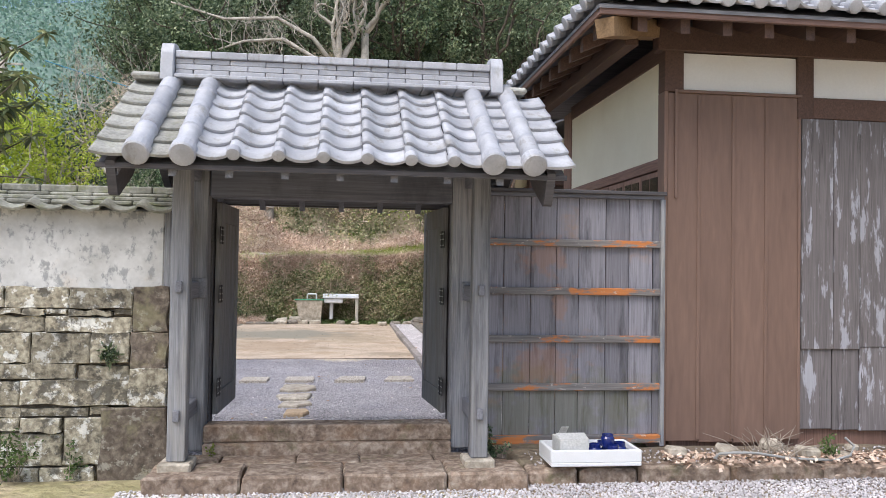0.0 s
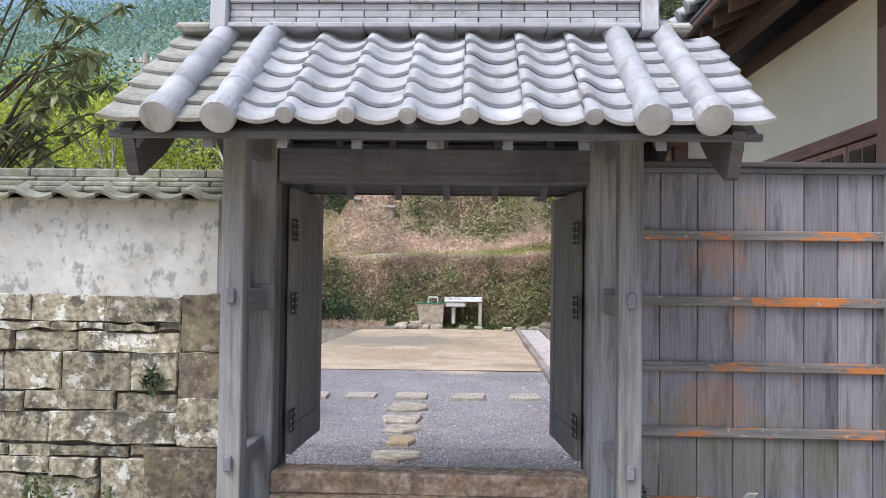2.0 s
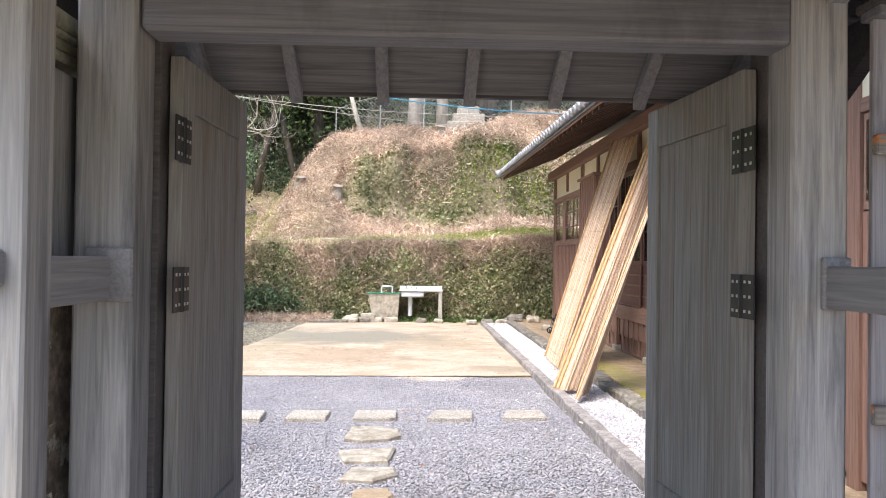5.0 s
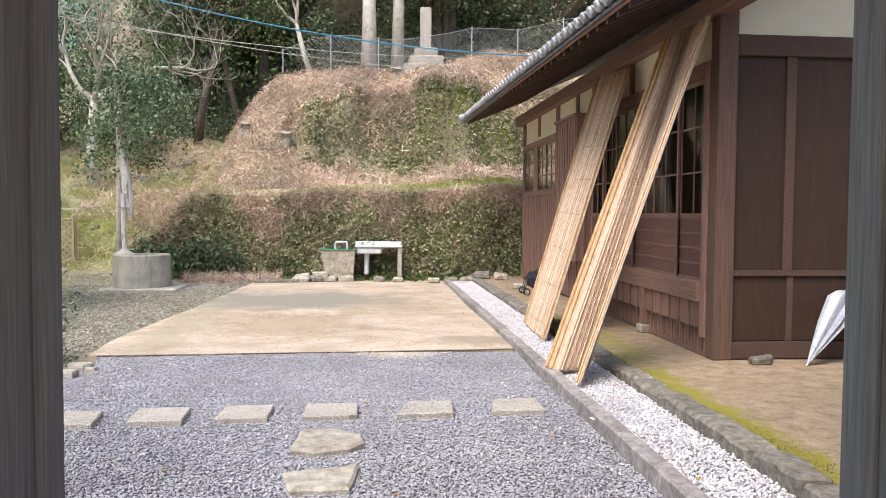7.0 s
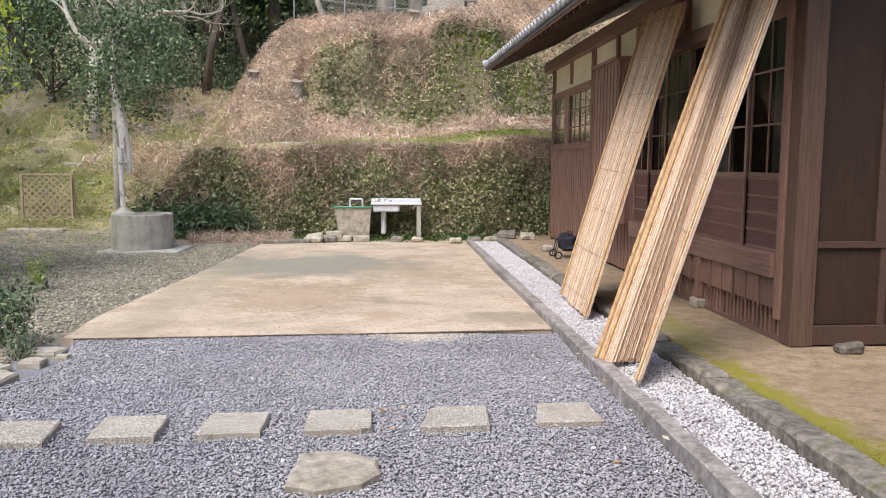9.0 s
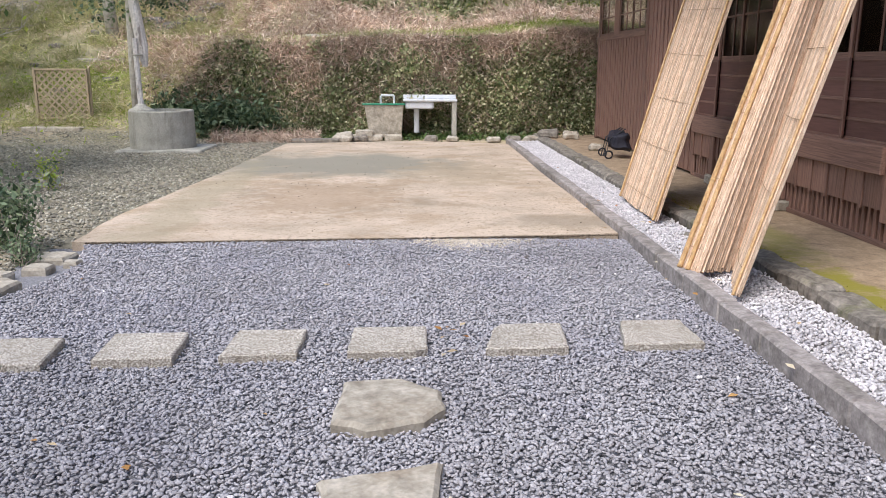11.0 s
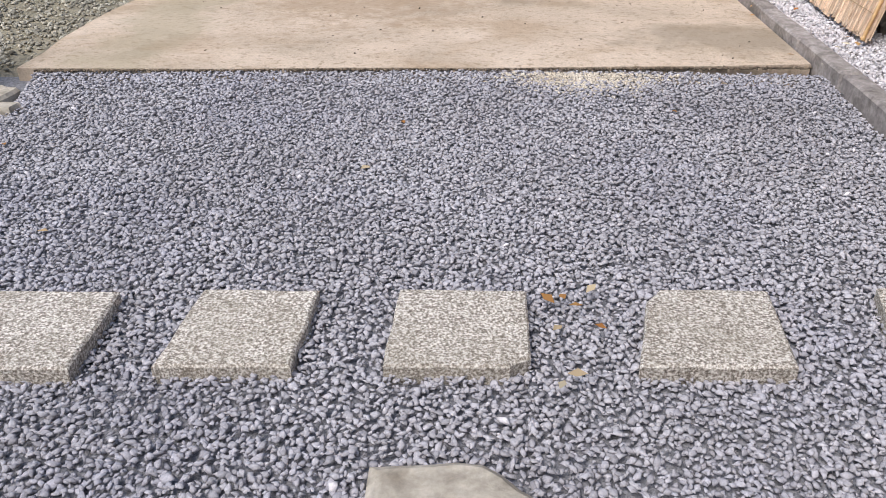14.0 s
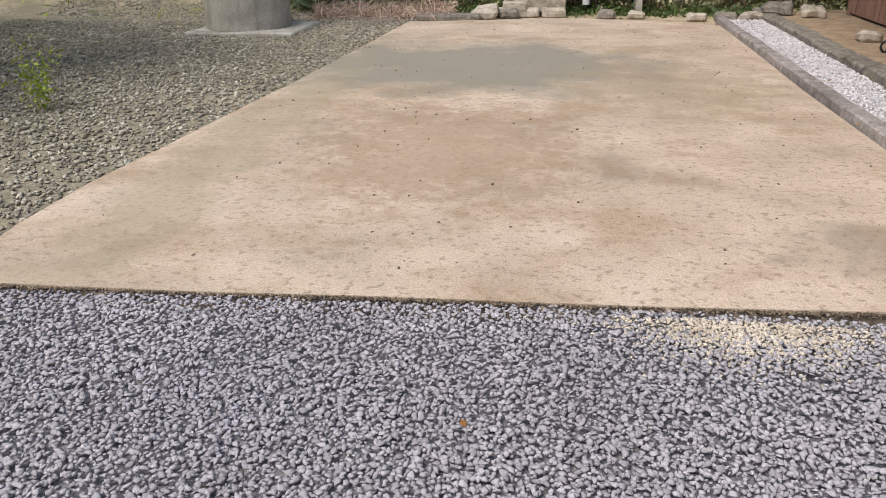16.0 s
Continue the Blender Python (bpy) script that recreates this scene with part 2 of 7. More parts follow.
tile_new = surface("roof_tile_grey", ((0.3, (0.34, 0.34, 0.37)), (0.55, (0.45, 0.45, 0.48)), (0.75, (0.55, 0.55, 0.58))), scale=(5, 5, 5), rough=0.5, bump=0.15,
                   bump_scale=80, stain=((0.24, 0.22, 0.19), (9, 5, 5), 0.55, 0.66, 0.6), vary=0.12, spec=0.5, grain=0.05)
tile_old = surface("roof_tile_lichen", ((0.3, (0.26, 0.255, 0.235)), (0.55, (0.38, 0.37, 0.335)), (0.75, (0.50, 0.49, 0.46))), scale=(8, 8, 8), rough=0.75, bump=0.4,
                   bump_scale=50, stain=((0.25, 0.245, 0.17), 7, 0.54, 0.66, 0.5), vary=0.18)
tile_wall = surface("wall_cap_tile", ((0.3, (0.16, 0.155, 0.13)), (0.55, (0.27, 0.265, 0.225)), (0.75, (0.40, 0.39, 0.35))), scale=(9, 9, 9), rough=0.85, bump=0.5,
                    bump_scale=45, stain=((0.20, 0.22, 0.09), 7, 0.5, 0.66, 0.6), vary=0.2)
gravel_grey = surface("grey_gravel", ((0.3, (0.352, 0.333, 0.350)), (0.7, (0.458, 0.437, 0.457))), scale=(1.2, 1.2, 1.2), rough=0.85, bump=0.3, bump_scale=150,
                      stain=((0.34, 0.33, 0.39), 1.0, 0.5, 0.7, 0.5), island=0.22, spec=0.08)
gravel_bed = surface("gravel_bed", ((0.3, (0.16, 0.156, 0.166)), (0.7, (0.32, 0.312, 0.33))), scale=(60, 60, 60), detail=4, rough=0.95, bump=1.0, bump_scale=55, bump_dist=0.015)
gravel_white = surface("white_gravel", ((0.3, (0.55, 0.51, 0.52)), (0.7, (0.74, 0.70, 0.71))), scale=(3, 3, 3), rough=0.8, bump=0.2, bump_scale=120, island=0.25)
white_bed = surface("white_gravel_bed", ((0.3, (0.30, 0.28, 0.26)), (0.7, (0.58, 0.56, 0.54))), scale=(50, 50, 50), detail=4, rough=0.95, bump=1.0, bump_scale=45, bump_dist=0.012)
concrete_tan = surface("tan_concrete", ((0.28, (0.345, 0.275, 0.20)), (0.42, (0.49, 0.393, 0.30)), (0.58, (0.585, 0.47, 0.365)), (0.75, (0.66, 0.545, 0.44))), detail=13, scale=(1.4, 1.4, 1),
                       rough=0.88, bump=0.35, bump_scale=120, stain=((0.38, 0.27, 0.17), (0.9, 1.3, 1), 0.50, 0.62, 0.6), second=((0.27, 0.20, 0.13), (22, 26, 5), 0.54, 0.62, 0.7), bump_dist=0.003, grain=0.22)
patch(concrete_tan, (-1.7, 20.6, -0.19), (2.1, 1.5, 1), (0.27, 0.25, 0.20), 0.9, 0.6, 1.6)
patch(concrete_tan, (-1.5, 17.5, -0.19), (0.9, 1.3, 1), (0.36, 0.255, 0.165), 0.6, 0.9, 6.0)
patch(concrete_tan, (0.3, 19.6, -0.19), (1.0, 1.2, 1), (0.36, 0.28, 0.185), 0.55, 0.9, 4.0)
patch(concrete_tan, (1.0, 15.9, -0.19), (0.7, 0.35, 1), (0.27, 0.22, 0.16), 0.6, 0.7, 2.6)
patch(concrete_tan, (-2.9, 17.5, -0.19), (0.35, 3.0, 1), (0.34, 0.29, 0.19), 0.5, 0.7, 2.6)
concrete_grey = surface("grey_concrete", ((0.3, (0.33, 0.31, 0.265)), (0.7, (0.54, 0.51, 0.45))), scale=(4, 4, 4), rough=0.9, bump=0.4, bump_scale=60,
                        stain=((0.12, 0.115, 0.09), (5, 5, 1.2), 0.5, 0.72, 0.6), vary=0.1)
kerb_mat = surface("kerb_concrete", ((0.3, (0.19, 0.165, 0.155)), (0.7, (0.45, 0.40, 0.375))), scale=(14, 14, 14), rough=0.92, bump=0.6, bump_scale=60,
                   stain=((0.10, 0.09, 0.065), 4, 0.48, 0.68, 0.6), vary=0.12)
curb_stone = surface("drain_curb_stone", ((0.3, (0.095, 0.082, 0.068)), (0.7, (0.33, 0.29, 0.245))), scale=(13, 13, 13), rough=0.9, bump=0.7, bump_scale=40,
                     stain=((0.16, 0.17, 0.05), 4, 0.55, 0.7, 0.5), vary=0.15, bump_dist=0.008)
earth_tan = surface("terrace_earth", ((0.25, (0.21, 0.148, 0.093)), (0.5, (0.37, 0.27, 0.175)), (0.75, (0.50, 0.375, 0.255))), scale=(6, 6, 6), detail=12, rough=0.95, bump=0.9, bump_scale=40, bump_dist=0.008,
                    second=((0.26, 0.19, 0.12), 1.4, 0.5, 0.72, 0.5))
patch(earth_tan, (2.42, 12.0, -0.16), (0.19, 2.4, 1), (0.26, 0.235, 0.025), 0.9, 0.75, 4.5)
patch(earth_tan, (2.6, 15.6, -0.16), (0.25, 1.3, 1), (0.25, 0.235, 0.05), 0.6, 0.5, 2.6)
bamboo_y = surface("dry_reed", ((0.28, (0.38, 0.235, 0.145)), (0.5, (0.62, 0.44, 0.30)), (0.75, (0.80, 0.65, 0.52))), scale=(30, 30, 4), rough=0.55, bump=0.3, bump_scale=120,
                   stain=((0.60, 0.47, 0.36), (5, 2, 1.2), 0.5, 0.66, 0.7), vary=0.32, spec=0.5)
iron = surface("black_iron", ((0.3, (0.012, 0.012, 0.016)), (0.7, (0.03, 0.03, 0.036))), scale=(30, 30, 30), rough=0.5, bump=0.1)
steel = surface("dull_steel", ((0.3, (0.45, 0.45, 0.45)), (0.7, (0.62, 0.62, 0.63))), scale=(20, 20, 20), rough=0.4, bump=0.05, metal=0.7)
bark_pale = surface("pale_bark", ((0.3, (0.22, 0.18, 0.14)), (0.7, (0.48, 0.42, 0.35))), scale=(6, 6, 2), rough=0.9, bump=0.8, bump_scale=20, bump_dist=0.02)
bark_silver = surface("silver_bark", ((0.3, (0.36, 0.32, 0.27)), (0.7, (0.62, 0.57, 0.50))), scale=(5, 5, 2), rough=0.9, bump=0.7, bump_scale=20, bump_dist=0.02, stain=((0.20, 0.19, 0.14), 3, 0.52, 0.66, 0.6))
bark_dark = surface("dark_bark", ((0.3, (0.05, 0.04, 0.03)), (0.7, (0.16, 0.13, 0.10))), scale=(6, 6, 2), rough=0.9, bump=0.8, bump_scale=20, bump_dist=0.02)
leaf_dark = leafy("evergreen_leaf", (0.035, 0.068, 0.034), (0.125, 0.18, 0.09), (0.33, 0.39, 0.22), spec=0.5)
patch(fence_z, (1.75, 6.74, 0.35), (0.9, 1, 0.32), (0.17, 0.17, 0.07), 0.4, 0.8, 5.0)
for _p in ((1.72, 6.74, 1.62, 0.16, 0.16), (1.7, 6.74, 0.68, 0.30, 0.16), (1.85, 6.74, 1.2, 0.06, 0.14)):
    patch(fence_z, _p[:3], (_p[3], 1, _p[4]), (0.42, 0.20, 0.10), 0.35, 0.9, 9.0)
leaf_mid = leafy("shrub_leaf", (0.055, 0.095, 0.03), (0.115, 0.175, 0.055), (0.19, 0.24, 0.09))
leaf_yellow = leafy("spring_leaf", (0.30, 0.39, 0.035), (0.47, 0.55, 0.07), (0.62, 0.64, 0.16), through_light=0.4)
leaf_ivy = leafy("ivy_leaf", (0.09, 0.125, 0.045), (0.30, 0.32, 0.15), (0.64, 0.57, 0.39))
leaf_dry = leafy("dry_fern", (0.27, 0.18, 0.135), (0.62, 0.46, 0.355), (0.86, 0.72, 0.59), rough=0.9, spec=0.1, through_light=0.1)
grass_mat = leafy("grass_blade", (0.26, 0.31, 0.09), (0.50, 0.47, 0.22), (0.72, 0.63, 0.42), rough=0.8, spec=0.15)
leaf_fallen = leafy("fallen_leaf", (0.32, 0.13, 0.035), (0.42, 0.24, 0.09), (0.62, 0.58, 0.44), rough=0.8, spec=0.15, through_light=0.0)
hill_mat = surface("hillside_soil", ((0.28, (0.27, 0.205, 0.14)), (0.5, (0.50, 0.40, 0.28)), (0.72, (0.66, 0.54, 0.40))), scale=(1.6, 1.6, 1.6), rough=0.95, bump=1.0, bump_scale=9,
                   stain=((0.30, 0.29, 0.12), 0.5, 0.48, 0.62, 0.65), bump_dist=0.08)
# shade beneath the wood's trees, painted as a dark soil tone
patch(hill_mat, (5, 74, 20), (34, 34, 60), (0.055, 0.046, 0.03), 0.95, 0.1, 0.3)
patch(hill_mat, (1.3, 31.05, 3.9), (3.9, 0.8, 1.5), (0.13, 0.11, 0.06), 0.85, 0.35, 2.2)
patch(hill_mat, (-7.5, 18, -0.2), (6.5, 8.5, 2.0), (0.25, 0.225, 0.165), 0.9, 0.3, 1.2)
patch(hill_mat, (4.2, 6.4, 0), (3.4, 0.8, 1), (0.15, 0.115, 0.085), 0.9, 0.35, 3.0)
patch(hill_mat, (-9, 29.5, 1.5), (6, 3.5, 3), (0.20, 0.20, 0.085), 0.55, 0.7, 0.9)
# distance haze put into the far hill's ground colour
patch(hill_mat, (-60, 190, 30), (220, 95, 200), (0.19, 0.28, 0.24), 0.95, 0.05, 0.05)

# ---- building helpers ----
ORG = {}


def link(name, mesh, parent=None, m=None, label="", kind="", category="", group=""):
    """An object of a mesh whose vertices stand in world metres, or at m, under a parent that stands at ORG[parent]."""
    ob = new(name, mesh)
    m = m or Matrix()
    if parent is not None:
        ob.parent = parent
        m = Matrix.Translation(-ORG[parent]) @ m
    ob.matrix_basis = m
    ORG[ob] = Vector((0, 0, 0)) if parent is None or ORG[parent].length == 0 else ORG[parent] * 1.0
    if parent is not None:
        ORG[ob] = ORG[parent] + m.translation
    else:
        ORG[ob] = m.translation.copy()
    return tagged(ob, label, category, group, kind)


def thing(name, at, label, category, group="", kind=""):
    ob = new(name)
    ob.location = at
    ob.empty_display_size = 0.2
    ORG[ob] = Vector(at)
    return tagged(ob, label, category, group, kind)


def mesh_of(name, bm, material, smooth=False):
    me = bpy.data.meshes.new(name)
    bmesh.ops.recalc_face_normals(bm, faces=bm.faces)
    bm.to_mesh(me)
    bm.free()
    me.materials.append(material)
    if smooth:
        me.shade_smooth()
    return me


def part(name, bm, material, parent=None, label="", kind="", category="", smooth=False):
    return link(name, mesh_of(name, bm, material, smooth), parent, None, label, kind, category)


def np_mesh(name, verts, faces, material, smooth=False):
    me = bpy.data.meshes.new(name)
    verts, faces = np.asarray(verts, np.float32), np.asarray(faces, np.int32)
    k = faces.shape[1]
    me.vertices.add(len(verts))
    me.vertices.foreach_set("co", verts.ravel())
    me.loops.add(faces.size)
    me.loops.foreach_set("vertex_index", faces.ravel())
    me.polygons.add(len(faces))
    me.polygons.foreach_set("loop_start", np.arange(0, faces.size, k, dtype=np.int32))
    me.update(calc_edges=True)
    me.materials.append(material)
    if smooth:
        me.shade_smooth()
    return me


def box(x0, x1, y0, y1, z0, z1, bevel=0.006, bm=None):
    b = bmesh.new()
    vs = [b.verts.new((x, y, z)) for x in (x0, x1) for y in (y0, y1) for z in (z0, z1)]
    for f in ((0, 1, 3, 2), (4, 6, 7, 5), (0, 4, 5, 1), (2, 3, 7, 6), (0, 2, 6, 4), (1, 5, 7, 3)):
        b.faces.new([vs[i] for i in f])
    if bevel:
        bmesh.ops.bevel(b, geom=list(b.edges), offset=bevel, segments=1, affect="EDGES")
    if bm is None:
        return b
    me = bpy.data.meshes.new("tmp")
    b.to_mesh(me)
    b.free()
    bm.from_mesh(me)
    bpy.data.meshes.remove(me)
    return bm


def prism(profile, a0, a1, axis="x", bm=None):
    """A profile of (u, v) swept along an axis: x: (y, z), y: (x, z), z: (x, y)."""
    bm = bm or bmesh.new()
    put = {"x": lambda a, u, v: (a, u, v), "y": lambda a, u, v: (u, a, v), "z": lambda a, u, v: (u, v, a)}[axis]
    r0 = [bm.verts.new(put(a0, u, v)) for u, v in profile]
    r1 = [bm.verts.new(put(a1, u, v)) for u, v in profile]
    n = len(profile)
    for i in range(n):
        bm.faces.new((r0[i], r0[(i + 1) % n], r1[(i + 1) % n], r1[i]))
    bm.faces.new(r0)
    bm.faces.new(list(reversed(r1)))
    return bm


def tube(points, radii, sides=8, bm=None, cap=True):
    """A tapered round bar along points."""
    bm = bm or bmesh.new()
    rings = []
    for i, p in enumerate(points):
        p = Vector(p)
        d = (Vector(points[min(i + 1, len(points) - 1)]) - Vector(points[max(i - 1, 0)])).normalized()
        u = d.cross(Vector((0.31, 0.17, 0.93))).normalized() if abs(d.z) < 0.95 else d.cross(Vector((1, 0.1, 0))).normalized()
        v = d.cross(u)
        r = radii[i] if isinstance(radii, (list, tuple)) else radii
        rings.append([bm.verts.new(p + r * (math.cos(2 * math.pi * k / sides) * u + math.sin(2 * math.pi * k / sides) * v)) for k in range(sides)])
    for a, b in zip(rings, rings[1:]):
        for k in range(sides):
            bm.faces.new((a[k], a[(k + 1) % sides], b[(k + 1) % sides], b[k]))
    if cap:
        bm.faces.new(rings[0])
        bm.faces.new(rings[-1])
    return bm


def lathe(profile, at, sides=24, bm=None):
    """A profile of (radius, z) turned about the upright through at."""
    bm = bm or bmesh.new()
    rings = [[bm.verts.new((at[0] + r * math.cos(2 * math.pi * k / sides), at[1] + r * math.sin(2 * math.pi * k / sides), at[2] + z)) for k in range(sides)] for r, z in profile]
    for a, b in zip(rings, rings[1:]):
        for k in range(sides):
            bm.faces.new((a[k], a[(k + 1) % sides], b[(k + 1) % sides], b[k]))
    bm.faces.new(rings[0])
    bm.faces.new(rings[-1])
    return bm


def rough_block(x0, x1, y0, y1, z0, z1, amount=0.012, bevel=0.015, cuts=2, seed=0):
    """A hewn stone: bevelled, cut up and jittered."""
    b = box(x0, x1, y0, y1, z0, z1, min(bevel, 0.3 * min(x1 - x0, y1 - y0, z1 - z0)))
    if cuts:
        bmesh.ops.subdivide_edges(b, edges=[e for e in b.edges if e.calc_length() > 0.08], cuts=cuts, use_grid_fill=True)
    for v in b.verts:
        v.co += amount * noise.noise_vector(v.co * 5.0 + Vector((seed, seed * 1.7, 0)))
    return b


def slab_stone(outline, z0, z1, bevel=0.015, jitter=0.01, seed=0):
    """A flat stone of an uneven outline."""
    bm = bmesh.new()
    pts = []
    n = len(outline)
    for i, (x, y) in enumerate(outline):
        x2, y2 = outline[(i + 1) % n]
        for k in range(4):
            f = k / 4
            p = Vector((x + (x2 - x) * f, y + (y2 - y) * f, 0))
            q = noise.noise_vector(p * 9 + Vector((seed, 0, 0))) * jitter * (1 if k else 0.4)
            pts.append((p.x + q.x, p.y + q.y))
    c = Vector((sum(p[0] for p in pts) / len(pts), sum(p[1] for p in pts) / len(pts), 0))
    levels = []
    for z, s in ((z0, 1.0), (z1 - bevel, 1.0), (z1, 1 - bevel / 0.2)):
        levels.append([bm.verts.new((c.x + (x - c.x) * s, c.y + (y - c.y) * s, z + 0.004 * noise.noise(Vector((x, y, z)) * 14))) for x, y in pts])
    for a, b in zip(levels, levels[1:]):
        for k in range(len(pts)):
            bm.faces.new((a[k], a[(k + 1) % len(pts)], b[(k + 1) % len(pts)], b[k]))
    bm.faces.new(levels[-1])
    bm.faces.new(levels[0])
    return bm


def frames_for(n, rng, flat=0.0):
    """n random right-handed frames; flat turns their third axis towards up."""
    w = rng.normal(size=(n, 3))
    w /= np.linalg.norm(w, axis=1)[:, None]
    w = w * (1 - flat) + np.array([0, 0, 1.0]) * flat
    w /= np.linalg.norm(w, axis=1)[:, None]
    a = rng.normal(size=(n, 3))
    u = np.cross(w, a)
    u /= np.linalg.norm(u, axis=1)[:, None]
    return u, np.cross(w, u), w


def leaf_cloud(centres, length, width, rng, flat=0.2, spread=0.35):
    """Pointed leaves, each of four corners with a fold."""
    n = len(centres)
    u, v, w = frames_for(n, rng, flat)
    s = (1 + spread * rng.uniform(-1, 1, n))[:, None]
    c = np.asarray(centres)
    q = np.stack([c - u * length * s / 2, c + v * width * s / 2 + w * width * 0.15, c + u * length * s / 2, c - v * width * s / 2 + w * width * 0.15], 1)
    return q.reshape(-1, 3), np.arange(4 * n).reshape(n, 4)


def pebbles(xy, z, size, rng, flat=0.55, tall=0.6):
    """Small angular stones, each a squashed and skewed octahedron with a bevelled waist."""
    n = len(xy)
    base = np.array([(0, 0, -1), (1, 0.2, -0.25), (0.1, 1, 0.05), (-1, 0.1, -0.15), (-0.1, -1, 0.1), (0.45, 0.4, 0.75), (-0.5, 0.35, 0.8), (0.0, -0.6, 0.75)], float)
    tri = np.array([(0, 2, 1), (0, 3, 2), (0, 4, 3), (0, 1, 4), (1, 2, 5), (2, 6, 5), (2, 3, 6), (3, 4, 7), (3, 7, 6), (4, 1, 7), (1, 5, 7), (5, 6, 7)])
    P = base[None] * (1 + 0.35 * rng.uniform(-1, 1, (n, 8, 3)))
    P = P * (size * (0.6 + 0.8 * rng.random((n, 1, 1)))) * np.stack([0.7 + 0.6 * rng.random(n), 0.5 + 0.4 * rng.random(n), np.full(n, tall) * (0.6 + 0.6 * rng.random(n))], -1)[:, None, :]
    u, v, w = frames_for(n, rng, flat)
    W = P[..., 0:1] * u[:, None] + P[..., 1:2] * v[:, None] + P[..., 2:3] * w[:, None]
    W[..., 0] += xy[:, 0:1]
    W[..., 1] += xy[:, 1:2]
    W[..., 2] += np.asarray(z).reshape(-1, 1)
    F = (tri[None] + 8 * np.arange(n)[:, None, None]).reshape(-1, 3)
    return W.reshape(-1, 3), F


def step01(v):
    v = np.clip(v, 0, 1)
    return v * v * (3 - 2 * v)


# ---- ground: one sheet, yard, bank, mound and wooded hills ----
YARD = -0.25


def wave(x, y, s):
    return np.sin(x * s + 1.3 * np.sin(y * s * 0.7)) * np.cos(y * s * 0.9 + 0.8 * np.sin(x * s * 0.6))


def land(x, y):
    x, y = np.asarray(x, float), np.asarray(y, float)
    front = np.full_like(x, -0.155)
    z = front + (YARD - front) * step01((y - 6.4) / 0.4)
    side = 0.12 * step01((-7.5 - x) / 4) * step01((y - 12) / 6)
    left = YARD + 0.3 * step01((y - 24.0) / 2.0) + 4.2 * np.clip((y - 25.8) / 11.5, 0, 1) ** 1.05 + 0.12 * wave(x, y, 1.1) * step01((y - 25) / 3)
    top = 1.86 + 0.04 * x + 0.06 * wave(x, y, 1.7)
    right = YARD + (top - YARD) * step01((y - 25.95) / 0.4) + 0.25 * step01((y - 26.4) / 3)
    crest = 6.15 + 0.07 * x + 0.15 * wave(x, y, 0.9)
    slope = np.clip((y - 29.3) / 4.3, 0, 1) ** 0.75
    yy = y + 0.28 * wave(x, y * 0 + 2, 1.6) + 0.10 * np.sin(x * 5.1)
    scarp = np.interp(yy, (29.3, 30.5, 30.9, 31.3, 32.0, 33.6), (0, 0.09, 0.19, 0.69, 0.80, 1.0))
    w = step01((x + 3.4) / 1.5) * step01((6.0 - x) / 1.5)
    right = right + (crest - 2.15) * (slope * (1 - w) + scarp * w) * step01((x + 7.0) / 3.9)
    right = np.where(y > 26.6, right + 0.16 * wave(x, y, 1.3) * step01((y - 27) / 2), right)
    k = step01((x + 6.3) / 1.9)
    back = np.where(y > 24, left * (1 - k) + right * k, z + side)
    dip = -0.13 * step01((x + 3.7) / 0.3) * step01((2.3 - x) / 0.2) * step01((y - 6.9) / 0.3) * step01((16.0 - y) / 0.4)
    back = back + dip
    near_hill = 0.75 * np.clip(y - 39, 0, 60) * step01((x + 24) / 12)
    far_hill = 70 * step01((y - 90) / 150) + 0.5 * wave(x, y, 0.05) * step01((y - 90) / 60) * 10
    fall = -2.2 * step01((-11 - x) / 10) * step01((y - 16) / 10)
    return back + near_hill + far_hill + fall


def ground_sheet():
    xs = np.concatenate([[-900, -500, -300, -200, -140, -100, -75, -55, -42, -33, -27, -23], np.arange(-20, -6, 0.35), np.arange(-6, 7, 0.2), np.arange(7, 12.01, 0.35), [14, 18, 24, 32, 45, 60, 85, 130, 200, 300, 500, 900]])
    ys = np.concatenate([[-900, -400, -150, -60, -30, -18, -12], np.arange(-8, 6, 1.0), np.arange(6, 25.6, 0.5), [25.8, 25.9, 25.98, 26.06, 26.14, 26.22, 26.3, 26.38], np.arange(26.6, 30.3, 0.3), np.arange(30.3, 31.9, 0.11), np.arange(32.0, 46, 0.35),
                         [48, 52, 57, 63, 70, 78, 86, 95, 105, 120, 140, 160, 185, 210, 240, 300, 500, 900]])
    X, Y = np.meshgrid(xs, ys)
    Z = land(X, Y)
    V = np.stack([X, Y, Z], -1).reshape(-1, 3)
    i = np.arange(len(ys) - 1)[:, None] * len(xs) + np.arange(len(xs) - 1)[None]
    F = np.stack([i, i + 1, i + 1 + len(xs), i + len(xs)], -1).reshape(-1, 4)
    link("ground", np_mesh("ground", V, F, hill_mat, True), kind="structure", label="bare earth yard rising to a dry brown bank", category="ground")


ground_sheet()

# courtyard surfaces
part("gravel_ground", box(-3.7, 1.37, 7.1, 15.2, -0.4, -0.278, 0), gravel_bed, kind="structure", label="bed of loose grey gravel in the courtyard", category="gravel bed")


def courtyard_slab():
    bm = slab_stone([(-3.42, 15.12), (-0.9, 15.22), (1.36, 15.37), (1.38, 23.9), (-0.4, 24.6), (-2.9, 24.1), (-3.2, 19.5), (-3.45, 16.5)], -0.4, -0.186, 0.012, 0.05, 3)
    part("concrete_slab", bm, concrete_tan, kind="structure", label="worn tan concrete slab with dark damp stains", category="concrete slab")


